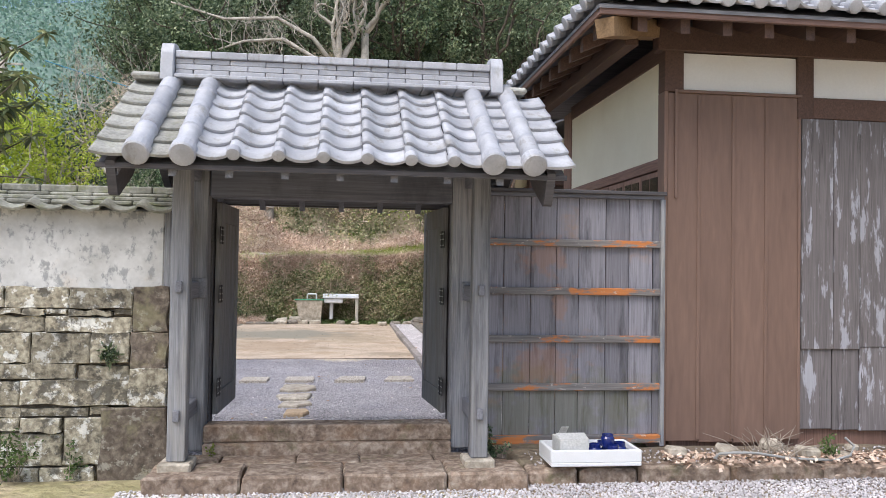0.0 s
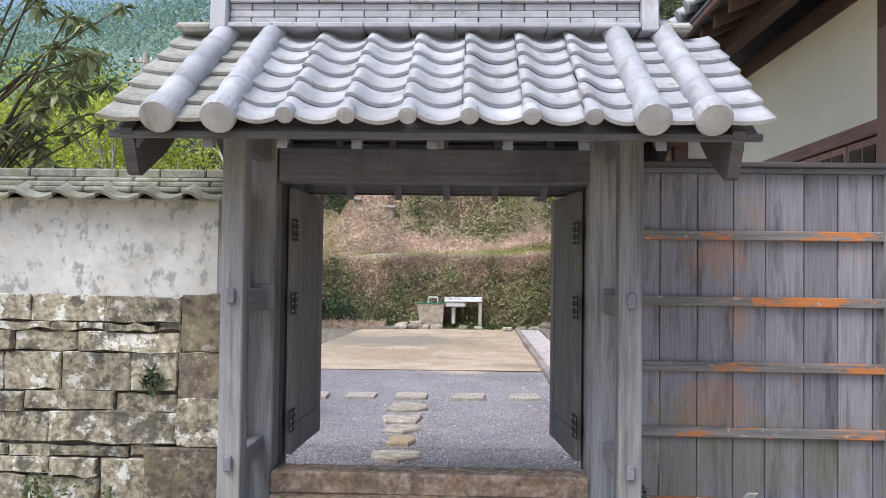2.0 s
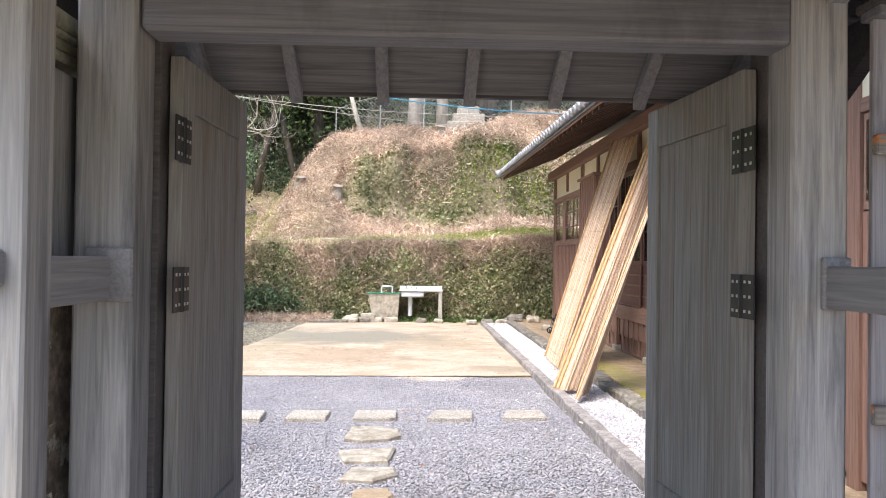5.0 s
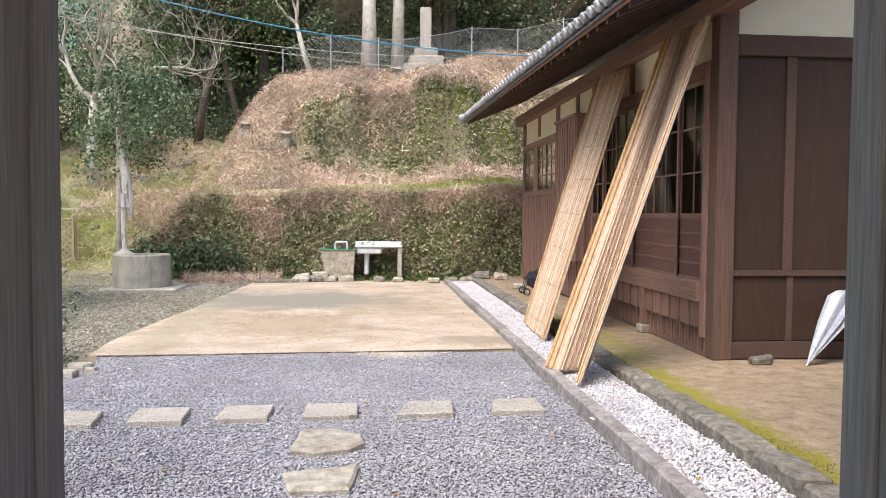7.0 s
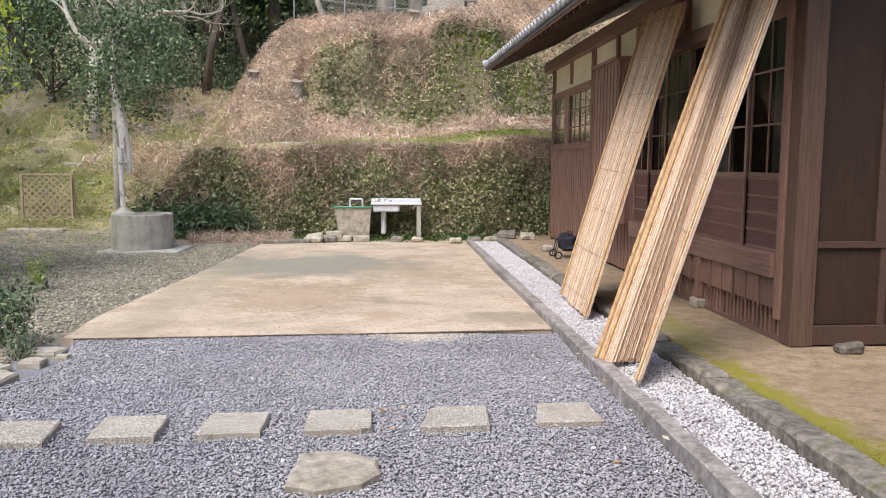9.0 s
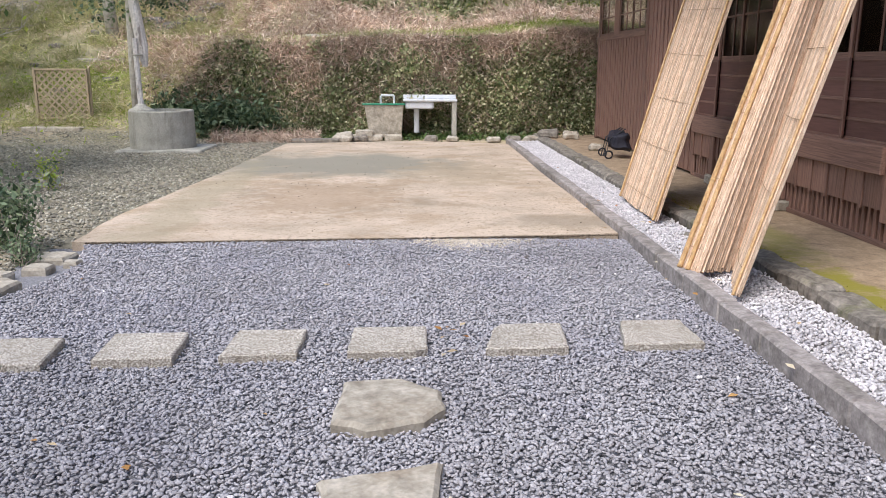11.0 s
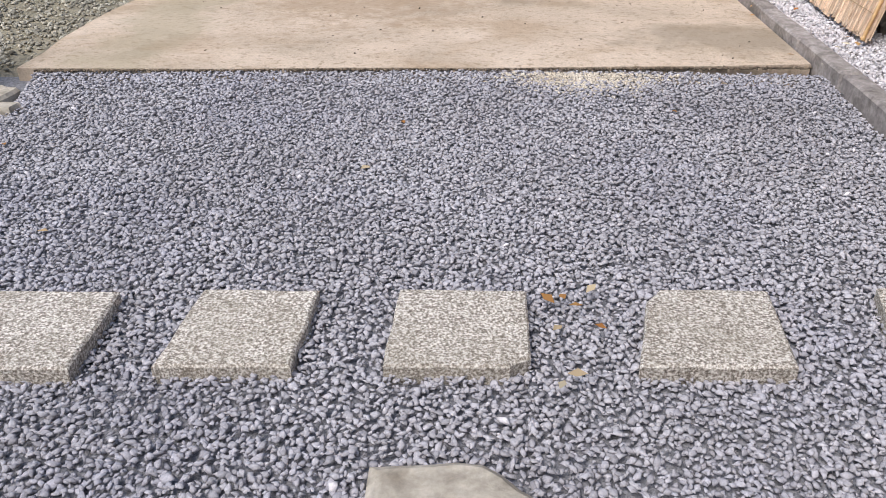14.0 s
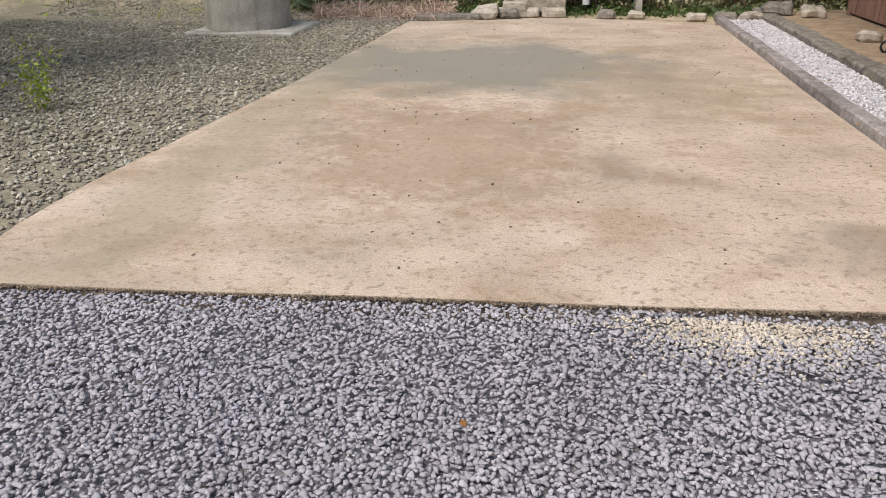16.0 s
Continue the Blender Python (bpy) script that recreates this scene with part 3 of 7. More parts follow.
courtyard_slab()
part("terrace", box(2.28, 12, 9.3, 26.0, -0.45, -0.165, 0.01), earth_tan, kind="structure", label="trodden earth terrace with moss along the house", category="terrace")
part("white_gravel_ground", box(1.56, 2.08, 8.6, 24.6, -0.42, -0.215, 0), white_bed, kind="structure", label="drain strip bedded for white gravel", category="gravel strip")

# ---- the gate ----
GX0, GX1 = -1.22, 1.065
RIDGE_Y, EAVE_Y, EAVE_Z, RIDGE_Z = 6.5, 5.42, 2.225, 2.95
REAR_Y, REAR_Z = 7.85, 2.17
SLOPE = math.atan2(RIDGE_Z - EAVE_Z, RIDGE_Y - EAVE_Y)
RUN = math.hypot(RIDGE_Z - EAVE_Z, RIDGE_Y - EAVE_Y)
REAR_SLOPE = math.atan2(RIDGE_Z - REAR_Z, REAR_Y - RIDGE_Y)
PITCH_X = 0.2945
COL0 = -1.655


# section of a pantile: a round roll beside a broad pan
ROLL_U = (0.0, 0.05, 0.11, 0.18, 0.26, 0.36, 0.48, 0.60, 0.72, 0.84, 0.93, 1.0)
ROLL_Z = (0.60, 0.95, 1.0, 0.78, 0.26, -0.34, -0.74, -0.92, -0.88, -0.66, -0.36, -0.05)


def pantile(name, width, length, material, amp=0.033, thick=0.02, lip=0.031, n=14, flat=False):
    """One pantile: x across, y up the slope from its lower edge, z out of the roof."""
    top, bot = [], []
    for i in range(n + 1):
        u = i / n
        z = -amp * (1 - (2 * u - 1) ** 2) if flat else amp * float(np.interp(u, ROLL_U, ROLL_Z))
        top.append((width * (u - 0.5), z))
    V, F = [], []
    for x, z in top:
        V += [(x, 0, z + lip), (x, length, z + 0.004), (x, 0, z + lip - thick), (x, length, z - 0.012)]
    for i in range(n):
        a, b = 4 * i, 4 * i + 4
        F += [(a, b, b + 1, a + 1), (a + 2, a + 3, b + 3, b + 2), (a, a + 2, b + 2, b)]
    F += [(0, 1, 3, 2), (4 * n, 4 * n + 2, 4 * n + 3, 4 * n + 1)]
    me = np_mesh(name, np.array(V), np.array(F), material)
    me.polygons.foreach_set("use_smooth", [i % 3 != 2 for i in range(3 * n)] + [False, False])
    return me


def half_round(name, r, length, material, sides=9):
    """A cover tile: a half-round with a collar at its upper end; y up the slope."""
    V, F = [], []
    ring = ((0, r * 1.0), (length * 0.80, r * 0.97), (length * 0.82, r * 1.05), (length * 0.99, r * 1.05), (length, r * 0.9))
    for y, rr in ring:
        for k in range(sides + 1):
            a = math.pi * (-0.12 + 1.24 * k / sides)
            V.append((rr * math.cos(a), y, rr * math.sin(a)))
    m = sides + 1
    for j in range(len(ring) - 1):
        for k in range(sides):
            F.append((j * m + k, j * m + k + 1, (j + 1) * m + k + 1, (j + 1) * m + k))
    return np_mesh(name, np.array(V), np.array(F), material, True)


def disc_mesh(name, r, depth, material, sides=18):
    bm = bmesh.new()
    rings = []
    for y, rr in ((depth, r), (0.012, r), (0.0, r * 0.9), (-0.004, r * 0.5)):
        rings.append([bm.verts.new((rr * math.cos(2 * math.pi * k / sides), y, rr * math.sin(2 * math.pi * k / sides))) for k in range(sides)])
    for a, b in zip(rings, rings[1:]):
        for k in range(sides):
            bm.faces.new((a[k], a[(k + 1) % sides], b[(k + 1) % sides], b[k]))
    bm.faces.new(rings[0])
    bm.faces.new(rings[-1])
    return mesh_of(name, bm, material)


gate = thing("roofed_gate", (-0.08, 6.5, -0.03), "weathered grey timber gate with a small grey tiled roof", "gate")


def gate_frame():
    for x in (GX0, GX1):
        h = 0.067
        part("front_post", box(x - h, x + h, 6.18, 6.32, 0.04, 2.29, 0.008), gate_z, gate)
        bm = bmesh.new()
        prism([(6.10, 2.29), (6.16, 2.255), (6.34, 2.255), (6.40, 2.29), (6.40, 2.33), (6.10, 2.33)], x - 0.09, x + 0.09, "x", bm)
        part("bracket", bm, gate_y, gate)
        part("base_stone", rough_block(x - 0.12, x + 0.12, 6.12, 6.38, -0.04, 0.04, 0.01, 0.015, 2, x), flagstone, gate, "pale hewn base stone")
        for z in (1.34, 0.38):
            part("peg", box(x - 0.024, x + 0.024, 6.15, 6.18, z - 0.04, z + 0.045, 0.006), gate_y, gate)
    for x in (-1.21, 1.008):
        part("main_post", box(x - 0.095, x + 0.088, 6.79, 6.97, -0.02, 2.56, 0.01), gate_z, gate)
    for x0, x1 in ((-1.27, -1.16), (0.99, 1.11)):
        c = (x0 + x1) / 2
        for z0, z1 in ((1.24, 1.372), (0.30, 0.42), (2.20, 2.36)):
            part("tie_beam", box(c - 0.035, c + 0.035, 6.32, 6.79, z0, z1, 0.006), gate_y, gate)
        part("wedge", box(c - 0.045, c + 0.10 if c < 0 else c + 0.045, 6.765, 6.79, 1.235, 1.40, 0.006), gate_y, gate)
    # added dark boards standing in for the shadowed gap between post and leaf
    for x0, x1 in ((-1.302, -1.105), (0.917, 1.094)):
        part("rear_jamb", box(x0, x1, 6.972, 7.12, 0.1, 2.3, 0.004), fascia_dark, gate)
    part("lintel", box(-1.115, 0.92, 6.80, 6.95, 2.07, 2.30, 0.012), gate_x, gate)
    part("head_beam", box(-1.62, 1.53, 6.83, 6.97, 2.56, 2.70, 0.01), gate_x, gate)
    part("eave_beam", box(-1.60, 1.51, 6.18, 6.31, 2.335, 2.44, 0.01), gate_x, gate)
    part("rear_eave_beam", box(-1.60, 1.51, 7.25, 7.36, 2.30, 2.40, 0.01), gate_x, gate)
    bm = bmesh.new()
    prism([(-0.125, 2.295), (-0.03, 2.295), (-0.03, 2.42), (-0.02, 2.44), (-0.02, 2.62), (-0.135, 2.62), (-0.135, 2.44), (-0.125, 2.42)], 6.74, 6.86, "y", bm)
    part("strut", bm, gate_z, gate)
    # sill and step
    part("threshold", rough_block(-1.12, 0.92, 6.76, 6.99, 0.055, 0.195, 0.008, 0.012, 3, 4), step_stone, gate, "worn stone threshold")
    part("threshold_step", rough_block(-1.12, 0.92, 6.70, 6.98, -0.06, 0.055, 0.01, 0.012, 3, 5), step_stone, gate)


gate_frame()


def gate_roof():
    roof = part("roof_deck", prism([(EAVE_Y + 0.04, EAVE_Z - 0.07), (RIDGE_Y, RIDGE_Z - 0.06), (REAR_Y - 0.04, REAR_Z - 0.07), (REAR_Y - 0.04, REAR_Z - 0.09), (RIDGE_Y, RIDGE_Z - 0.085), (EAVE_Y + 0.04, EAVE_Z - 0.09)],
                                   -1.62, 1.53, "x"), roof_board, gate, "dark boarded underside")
    for side in (1, -1):
        ye, ze = (EAVE_Y, EAVE_Z) if side == 1 else (REAR_Y, REAR_Z)
        y0 = ye + side * 0.035
        part("fascia", box(-1.63, 1.54, min(y0, y0 + side * 0.03), max(y0, y0 + side * 0.03), ze - 0.088, ze - 0.052, 0.004), fascia_dark, gate)
        for i in range(9):
            x = -1.52 + i * 0.37
            bm = bmesh.new()
            a, b = ye + side * 0.08, RIDGE_Y
            za, zb = ze - 0.075, RIDGE_Z - 0.085
            prism([(a, za), (b, zb), (b, zb - 0.055), (a, za - 0.055)], x - 0.025, x + 0.025, "x", bm)
            part("rafter", bm, gate_y, gate)
    for x in (-1.535, 1.425):
        bm = bmesh.new()
        for side in (1, -1):
            ye, ze = (EAVE_Y, EAVE_Z) if side == 1 else (REAR_Y, REAR_Z)
            a, b = ye + side * 0.02, RIDGE_Y
            prism([(a, ze - 0.045), (b, RIDGE_Z - 0.06), (b, RIDGE_Z - 0.36), (a + side * 0.45, ze - 0.10), (a + side * 0.14, ze - 0.262), (a + side * 0.10, ze - 0.255)], x - 0.03, x + 0.03, "x", bm)
        part("bargeboard", bm, fascia_dark, gate)
    rows = 6
    step = (RUN - 0.03) / rows
    t_new = pantile("roof_tile", PITCH_X, step * 1.18, tile_new)
    t_old = pantile("roof_tile", PITCH_X, step * 1.18, tile_old, amp=0.022, flat=True)
    t_flat = pantile("roof_tile", PITCH_X, step * 1.18, tile_new, amp=0.022, flat=True)
    cover = half_round("cover_tile", 0.073, RUN / 4, tile_new)
    big = disc_mesh("cover_disc", 0.088, 0.09, tile_new)
    small = disc_mesh("eave_disc", 0.047, 0.06, tile_new)
    for side in (1, -1):
        turn = Matrix.Rotation(SLOPE, 4, "X") if side == 1 else Matrix.Rotation(math.pi, 4, "Z") @ Matrix.Rotation(REAR_SLOPE, 4, "X")
        y_e, z_e, n_rows = (EAVE_Y, EAVE_Z, rows) if side == 1 else (REAR_Y, REAR_Z, rows + 1)

        def at(x, s, lift):
            return Matrix.Translation((x, y_e, z_e - 0.035)) @ turn @ Matrix.Translation((0, s, lift))
        for c in range(11):
            x = COL0 + (c + 0.5) * PITCH_X - 0.003
            for r in range(n_rows):
                if c in (0,):
                    me = t_old
                elif c in (1, 9, 10):
                    me = t_flat if c != 1 else t_old
                else:
                    me = t_new
                wob = RND.uniform(-0.004, 0.004)
                link("roof_tile", me, gate, at(x + wob, r * step + wob, 0.03) @ Matrix.Rotation(RND.uniform(-0.01, 0.01), 4, "Z"))
            if 3 <= c <= 8:
                link("eave_disc", small, gate, at(COL0 + c * PITCH_X + 0.03, -0.012, 0.062))
        for x in (-1.36, -1.065, 1.008, 1.29):
            for k in range(4):
                link("cover_tile", cover, gate, at(x, 0.02 + k * RUN / 4 * 0.995, 0.055))
            link("cover_disc", big, gate, at(x, -0.02, 0.052))
    # ridge
    n = 9
    w = (1.15 + 1.335) / n
    for k, (half, z0, z1, lab) in enumerate(((0.15, 2.955, 2.985, 0), (0.10, 2.985, 3.028, 0.5), (0.095, 3.030, 3.073, 0), (0.09, 3.075, 3.118, 0.5), (0.115, 3.12, 3.175, 0))):
        for i in range(n + (1 if lab else 0)):
            a, b = -1.335 + (i - lab) * w, -1.335 + (i + 1 - lab) * w
            a, b = max(a, -1.335), min(b, 1.15)
            link("ridge_tile", mesh_of("ridge_tile", box(a + 0.002, b - 0.002, RIDGE_Y - half, RIDGE_Y + half, z0, z1, 0.006), tile_new), gate)
    for x in (-1.385, 1.20):
        bm = bmesh.new()
        prism([(RIDGE_Y - 0.17, 2.93), (RIDGE_Y - 0.15, 3.15), (RIDGE_Y - 0.11, 3.225), (RIDGE_Y, 3.245), (RIDGE_Y + 0.11, 3.225), (RIDGE_Y + 0.15, 3.15), (RIDGE_Y + 0.17, 2.93)], x - 0.05, x + 0.05, "x", bm)
        bmesh.ops.bevel(bm, geom=list(bm.edges), offset=0.008, segments=1, affect="EDGES")
        part("ridge_end_tile", bm, tile_new, gate)
    for a, b in ((-1.665, -1.435), (1.25, 1.46)):
        part("ridge_stub_tile", box(a, b, RIDGE_Y - 0.12, RIDGE_Y + 0.12, 2.945, 3.0, 0.02), tile_old, gate)


gate_roof()


def gate_leaf(hinge, free, inner, z0=0.24, z1=2.05):
    """A panelled door leaf standing open inwards, from its hinge edge to its free edge."""
    hx, hy = hinge
    w = math.hypot(free[0] - hx, free[1] - hy)
    m = Matrix.Translation((hx, hy, z0)) @ Matrix.Rotation(math.atan2(free[1] - hy, free[0] - hx), 4, "Z")
    h = z1 - z0
    leaf = thing("gate_door", (hx, hy, z0), "dark weathered plank gate leaf standing open inwards", "door", "gate leaves")
    leaf.matrix_basis = m
    ORG[leaf] = Vector((0, 0, 0))
    t = 0.024
    for n_, b in (("stile", (0, 0.13, -t, t, 0, h)), ("stile", (w - 0.11, w, -t, t, 0, h)), ("rail", (0.13, w - 0.11, -t + 0.002, t - 0.002, h - 0.17, h)), ("rail", (0.13, w - 0.11, -t + 0.002, t - 0.002, 0, 0.19))):
        part(n_, box(*b, 0.004), door_z, leaf)
    k = 4
    pw = (w - 0.24) / k
    for i in range(k):
        part("plank", box(0.13 + i * pw + 0.001, 0.13 + (i + 1) * pw - 0.001, -0.011, 0.011, 0.19, h - 0.17, 0.003), door_z, leaf)
    # butt hinges on the passage side, one plate on the leaf and one reaching back to the post
    for zz in (h - 0.36, h - 0.86, 0.16):
        yy = inner * (t + 0.002)
        for a, b in ((0.002, 0.07), (-0.085, -0.01)):
            plate = part("hinge_plate", box(a, b, min(yy, yy + inner * 0.005), max(yy, yy + inner * 0.005), zz, zz + 0.15, 0.001), iron, leaf, "black iron hinge with rivets")
            for r in range(3):
                for c in range(2):
                    px_, pz_ = a + (b - a) * (0.28 + 0.44 * c), zz + 0.025 + r * 0.05
                    ry = inner * (t + 0.007)
                    part("rivet", box(px_ - 0.005, px_ + 0.005, min(ry, ry + inner * 0.003), max(ry, ry + inner * 0.003), pz_ - 0.005, pz_ + 0.005, 0), steel, leaf)
        part("hinge_knuckle", tube([(-0.004, yy, zz), (-0.004, yy, zz + 0.15)], 0.012, 8), iron, leaf)
    return leaf


gate_leaf((-1.072, 7.035), (-1.035, 7.87), -1)
gate_leaf((0.884, 7.035), (0.80, 7.885), 1)

# stone platform in front of the gate
platform = thing("gate_platform", (0, 6.3, -0.15), "worn platform of long hewn step stones before the gate", "stone step")
xs_ = (-1.42, -0.72, 0.02, 0.80, 1.42)
for a, b in zip(xs_, xs_[1:]):
    part("step_slab", rough_block(a + 0.006, b - 0.006, 5.97, 6.395, -0.20, -0.025 + RND.uniform(-0.008, 0.012), 0.016, 0.018, 3, a * 3), step_stone, platform)
xs_ = (-1.42, -0.95, -0.35, 0.15, 0.75, 1.35)
for a, b in zip(xs_, xs_[1:]):
    part("paving_stone", rough_block(a + 0.005, b - 0.005, 6.405, 6.70, -0.20, -0.03 + RND.uniform(-0.006, 0.01), 0.01, 0.014, 3, a * 5), step_stone, platform)
kerb = thing("front_kerb", (2.4, 6.2, -0.15), "low kerb of pale worn stones along the fence", "kerb")
xs_ = (1.43, 1.84, 2.32, 3.1, 3.9, 4.7, 5.6)
for a, b in zip(xs_, xs_[1:]):
    part("kerb_stone", rough_block(a + 0.006, b - 0.006, 6.10, 6.30, -0.25, -0.02 + RND.uniform(-0.03, 0.02), 0.022, 0.025, 3, a), step_stone, kerb)
part("earth_strip", rough_block(1.4, 7.0, 6.29, 6.75, -0.3, -0.015, 0.03, 0.03, 10, 2), hill_mat, kind="structure", label="strip of earth and litter below the fence", category="ground")


# ---- plank fence beside the gate ----
def plank_fence():
    f = thing("plank_fence", (2.0, 6.75, 0.0), "grey weathered plank fence with rusty orange lichened battens", "fence")
    x = 1.14
    i = 0
    while x < 2.74:
        w = min((0.215, 0.235, 0.225, 0.20, 0.24, 0.21)[i % 6], 2.755 - x)
        part("board", box(x + 0.0015, x + w - 0.004, 6.735 + RND.uniform(0, 0.004), 6.76, 0.10, 2.14, 0.003), fence_z, f)
        x += w
        i += 1
    for z in (1.745, 1.33, 0.92, 0.51):
        part("batten", box(1.135, 2.745, 6.70, 6.734, z - 0.03, z + 0.032, 0.005), fence_x, f, "batten patched with orange lichen")
    part("top_rail", box(1.135, 2.765, 6.69, 6.80, 2.14, 2.172, 0.004), gate_x, f)
    part("cap", box(1.135, 2.775, 6.655, 6.83, 2.172, 2.205, 0.006), fascia_dark, f)
    part("bottom_rail", box(1.135, 2.75, 6.69, 6.80, 0.03, 0.10, 0.006), fence_x, f)
    part("end_post", box(2.735, 2.775, 6.69, 6.79, 0.0, 2.14, 0.004), gate_z, f)


plank_fence()


# ---- boundary wall left of the gate: stones, plaster, tile cap ----
def wall_block(x0, x1, y, z0, z1, seed, jitter=0.02):
    """A hewn wall stone with an uneven outline and a flat, chamfered face."""
    bm = slab_stone([(x0, z0), (x1, z0), (x1, z1), (x0, z1)], 0.0, 0.3, 0.009, jitter, seed)
    for v in bm.verts:
        v.co = Vector((v.co.x, y + 0.3 - v.co.z + 0.008 * noise.noise(Vector((v.co.x * 7, v.co.y * 7, seed))), v.co.y))
    return bm


def boundary_wall():
    w = thing("wall_boundary", (-3.5, 6.7, -0.15), "old boundary wall of lichened hewn stones, patchy plaster and a tile cap", "wall", kind="structure")
    yf = 6.52
    part("wall_core", box(-8.0, -1.36, yf + 0.06, 7.02, -0.35, 1.33, 0), stone_red, w)
    part("plaster_band", box(-8.0, -1.415, yf + 0.03, 7.0, 1.30, 1.93, 0.01), plaster_old, w, "white plaster stained grey and flaking")
    part("end_plank", box(-1.412, -1.33, yf + 0.02, 7.0, 1.30, 1.93, 0.006), gate_z, w)
    rnd = random.Random(8)

    def course(z0, z1, edges, material=stone_wall):
        for a, b in zip(edges, edges[1:]):
            dz = rnd.uniform(-0.008, 0.008)
            part("stone", wall_block(a + 0.004, b - 0.004, yf + rnd.uniform(-0.02, 0.018), z0 + 0.004 + dz, z1 - 0.004 + dz, a * 7 + z0 * 3, 0.024), material, w)
    # tall brown quoins at the gate end, then the courses beside them
    for z0, z1, a in ((-0.26, 0.39, -1.86), (0.395, 0.69, -1.65), (0.695, 0.97, -1.645), (0.975, 1.335, -1.63)):
        part("stone", wall_block(a, -1.366, yf - 0.005, z0, z1, z0 * 9 + 2, 0.03), stone_red if z0 != 0.395 else stone_wall, w)
    course(1.16, 1.33, (-3.1, -2.59, -2.115, -1.635))
    course(1.105, 1.155, (-3.1, -2.8, -2.45, -2.285, -2.12, -1.94, -1.79, -1.64))
    course(0.975, 1.10, (-3.3, -2.70, -2.29, -1.645))
    course(0.725, 0.97, (-3.0, -2.75, -2.39, -1.945, -1.655))
    course(0.60, 0.72, (-3.2, -2.62, -2.045, -1.655))
    course(0.40, 0.595, (-2.95, -2.46, -1.655))
    course(0.32, 0.395, (-3.1, -2.72, -2.45, -1.95, -1.80))
    course(0.205, 0.315, (-3.0, -2.45, -2.14))
    course(-0.06, 0.20, (-3.1, -2.60, -2.14))
    course(-0.06, 0.315, (-2.135, -1.84))
    course(-0.27, -0.065, (-3.2, -2.70, -2.30, -1.90))
    z = -0.27
    while z < 1.3:
        hgt = min(rnd.uniform(0.11, 0.27), 1.33 - z)
        x = -2.95 - rnd.uniform(0, 0.25)
        while x > -7.9:
            wid = rnd.uniform(0.22, 0.6)
            part("stone", wall_block(x - wid + 0.004, x - 0.004, yf + 0.024, z + 0.004, z + hgt - 0.004, x * 7 + z), stone_wall, w)
            x -= wid
        z += hgt
    wavy = pantile("wavy_tile", 0.27, 0.24, tile_wall, amp=0.028, lip=0.02)
    for i in range(24):
        x = -1.47 - 0.27 * i
        for side in (1, -1):
            m = Matrix.Translation((x, 6.775 - side * 0.36, 1.925)) @ (Matrix.Rotation(0.42, 4, "X") if side == 1 else Matrix.Rotation(math.pi, 4, "Z") @ Matrix.Rotation(0.42, 4, "X"))
            link("wavy_tile", wavy, w, m)
    for half, z0, z1, off in ((0.27, 1.965, 2.0, 0), (0.235, 2.0, 2.035, 0.5), (0.20, 2.035, 2.065, 0.2), (0.15, 2.065, 2.125, 0.6)):
        x = -1.34 - 0.0
        first = True
        while x > -7.8:
            ln = (0.30 * (off if first and off else 1)) * RND.uniform(0.9, 1.1)
            first = False
            m = box(x - ln + 0.003, x - 0.003, 6.775 - half, 6.775 + half, z0 + RND.uniform(-0.003, 0.003), z1, 0.01)
            part("cap_tile", m, tile_wall, w)
            x -= ln


boundary_wall()

# ---- storehouse by the gate: brown siding, plaster, tiled hip roof ----
def tiled_plane(parent, x0, x1, at, rows, step, mesh, disc, width, disc_lift=0.05):
    """Rows of pantiles in a roof plane; at(a, s, lift) gives the pose at a along the eave and s up the slope."""
    n = int((x1 - x0) / width)
    for c in range(n):
        a = x0 + (c + 0.5) * width
        for r in range(rows):
            link("roof_tile", mesh, parent, at(a, r * step, 0.03) @ Matrix.Rotation(RND.uniform(-0.012, 0.012), 4, "Z"))
        link("eave_disc", disc, parent, at(a - width / 2 + 0.03, -0.03, 0.035))


house_disc = disc_mesh("eave_disc", 0.062, 0.07, tile_new)
house_tile = pantile("roof_tile", 0.27, 0.27, tile_new, amp=0.028)
glass = bpy.data.materials.new("old_window_glass")
glass.use_nodes = True
_g = glass.node_tree.nodes["Principled BSDF"]
_g.inputs["Base Color"].default_value = (0.55, 0.57, 0.55, 1)
_g.inputs["Roughness"].default_value = 0.03
_g.inputs["Transmission Weight"].default_value = 1.0
_g.inputs["IOR"].default_value = 1.18


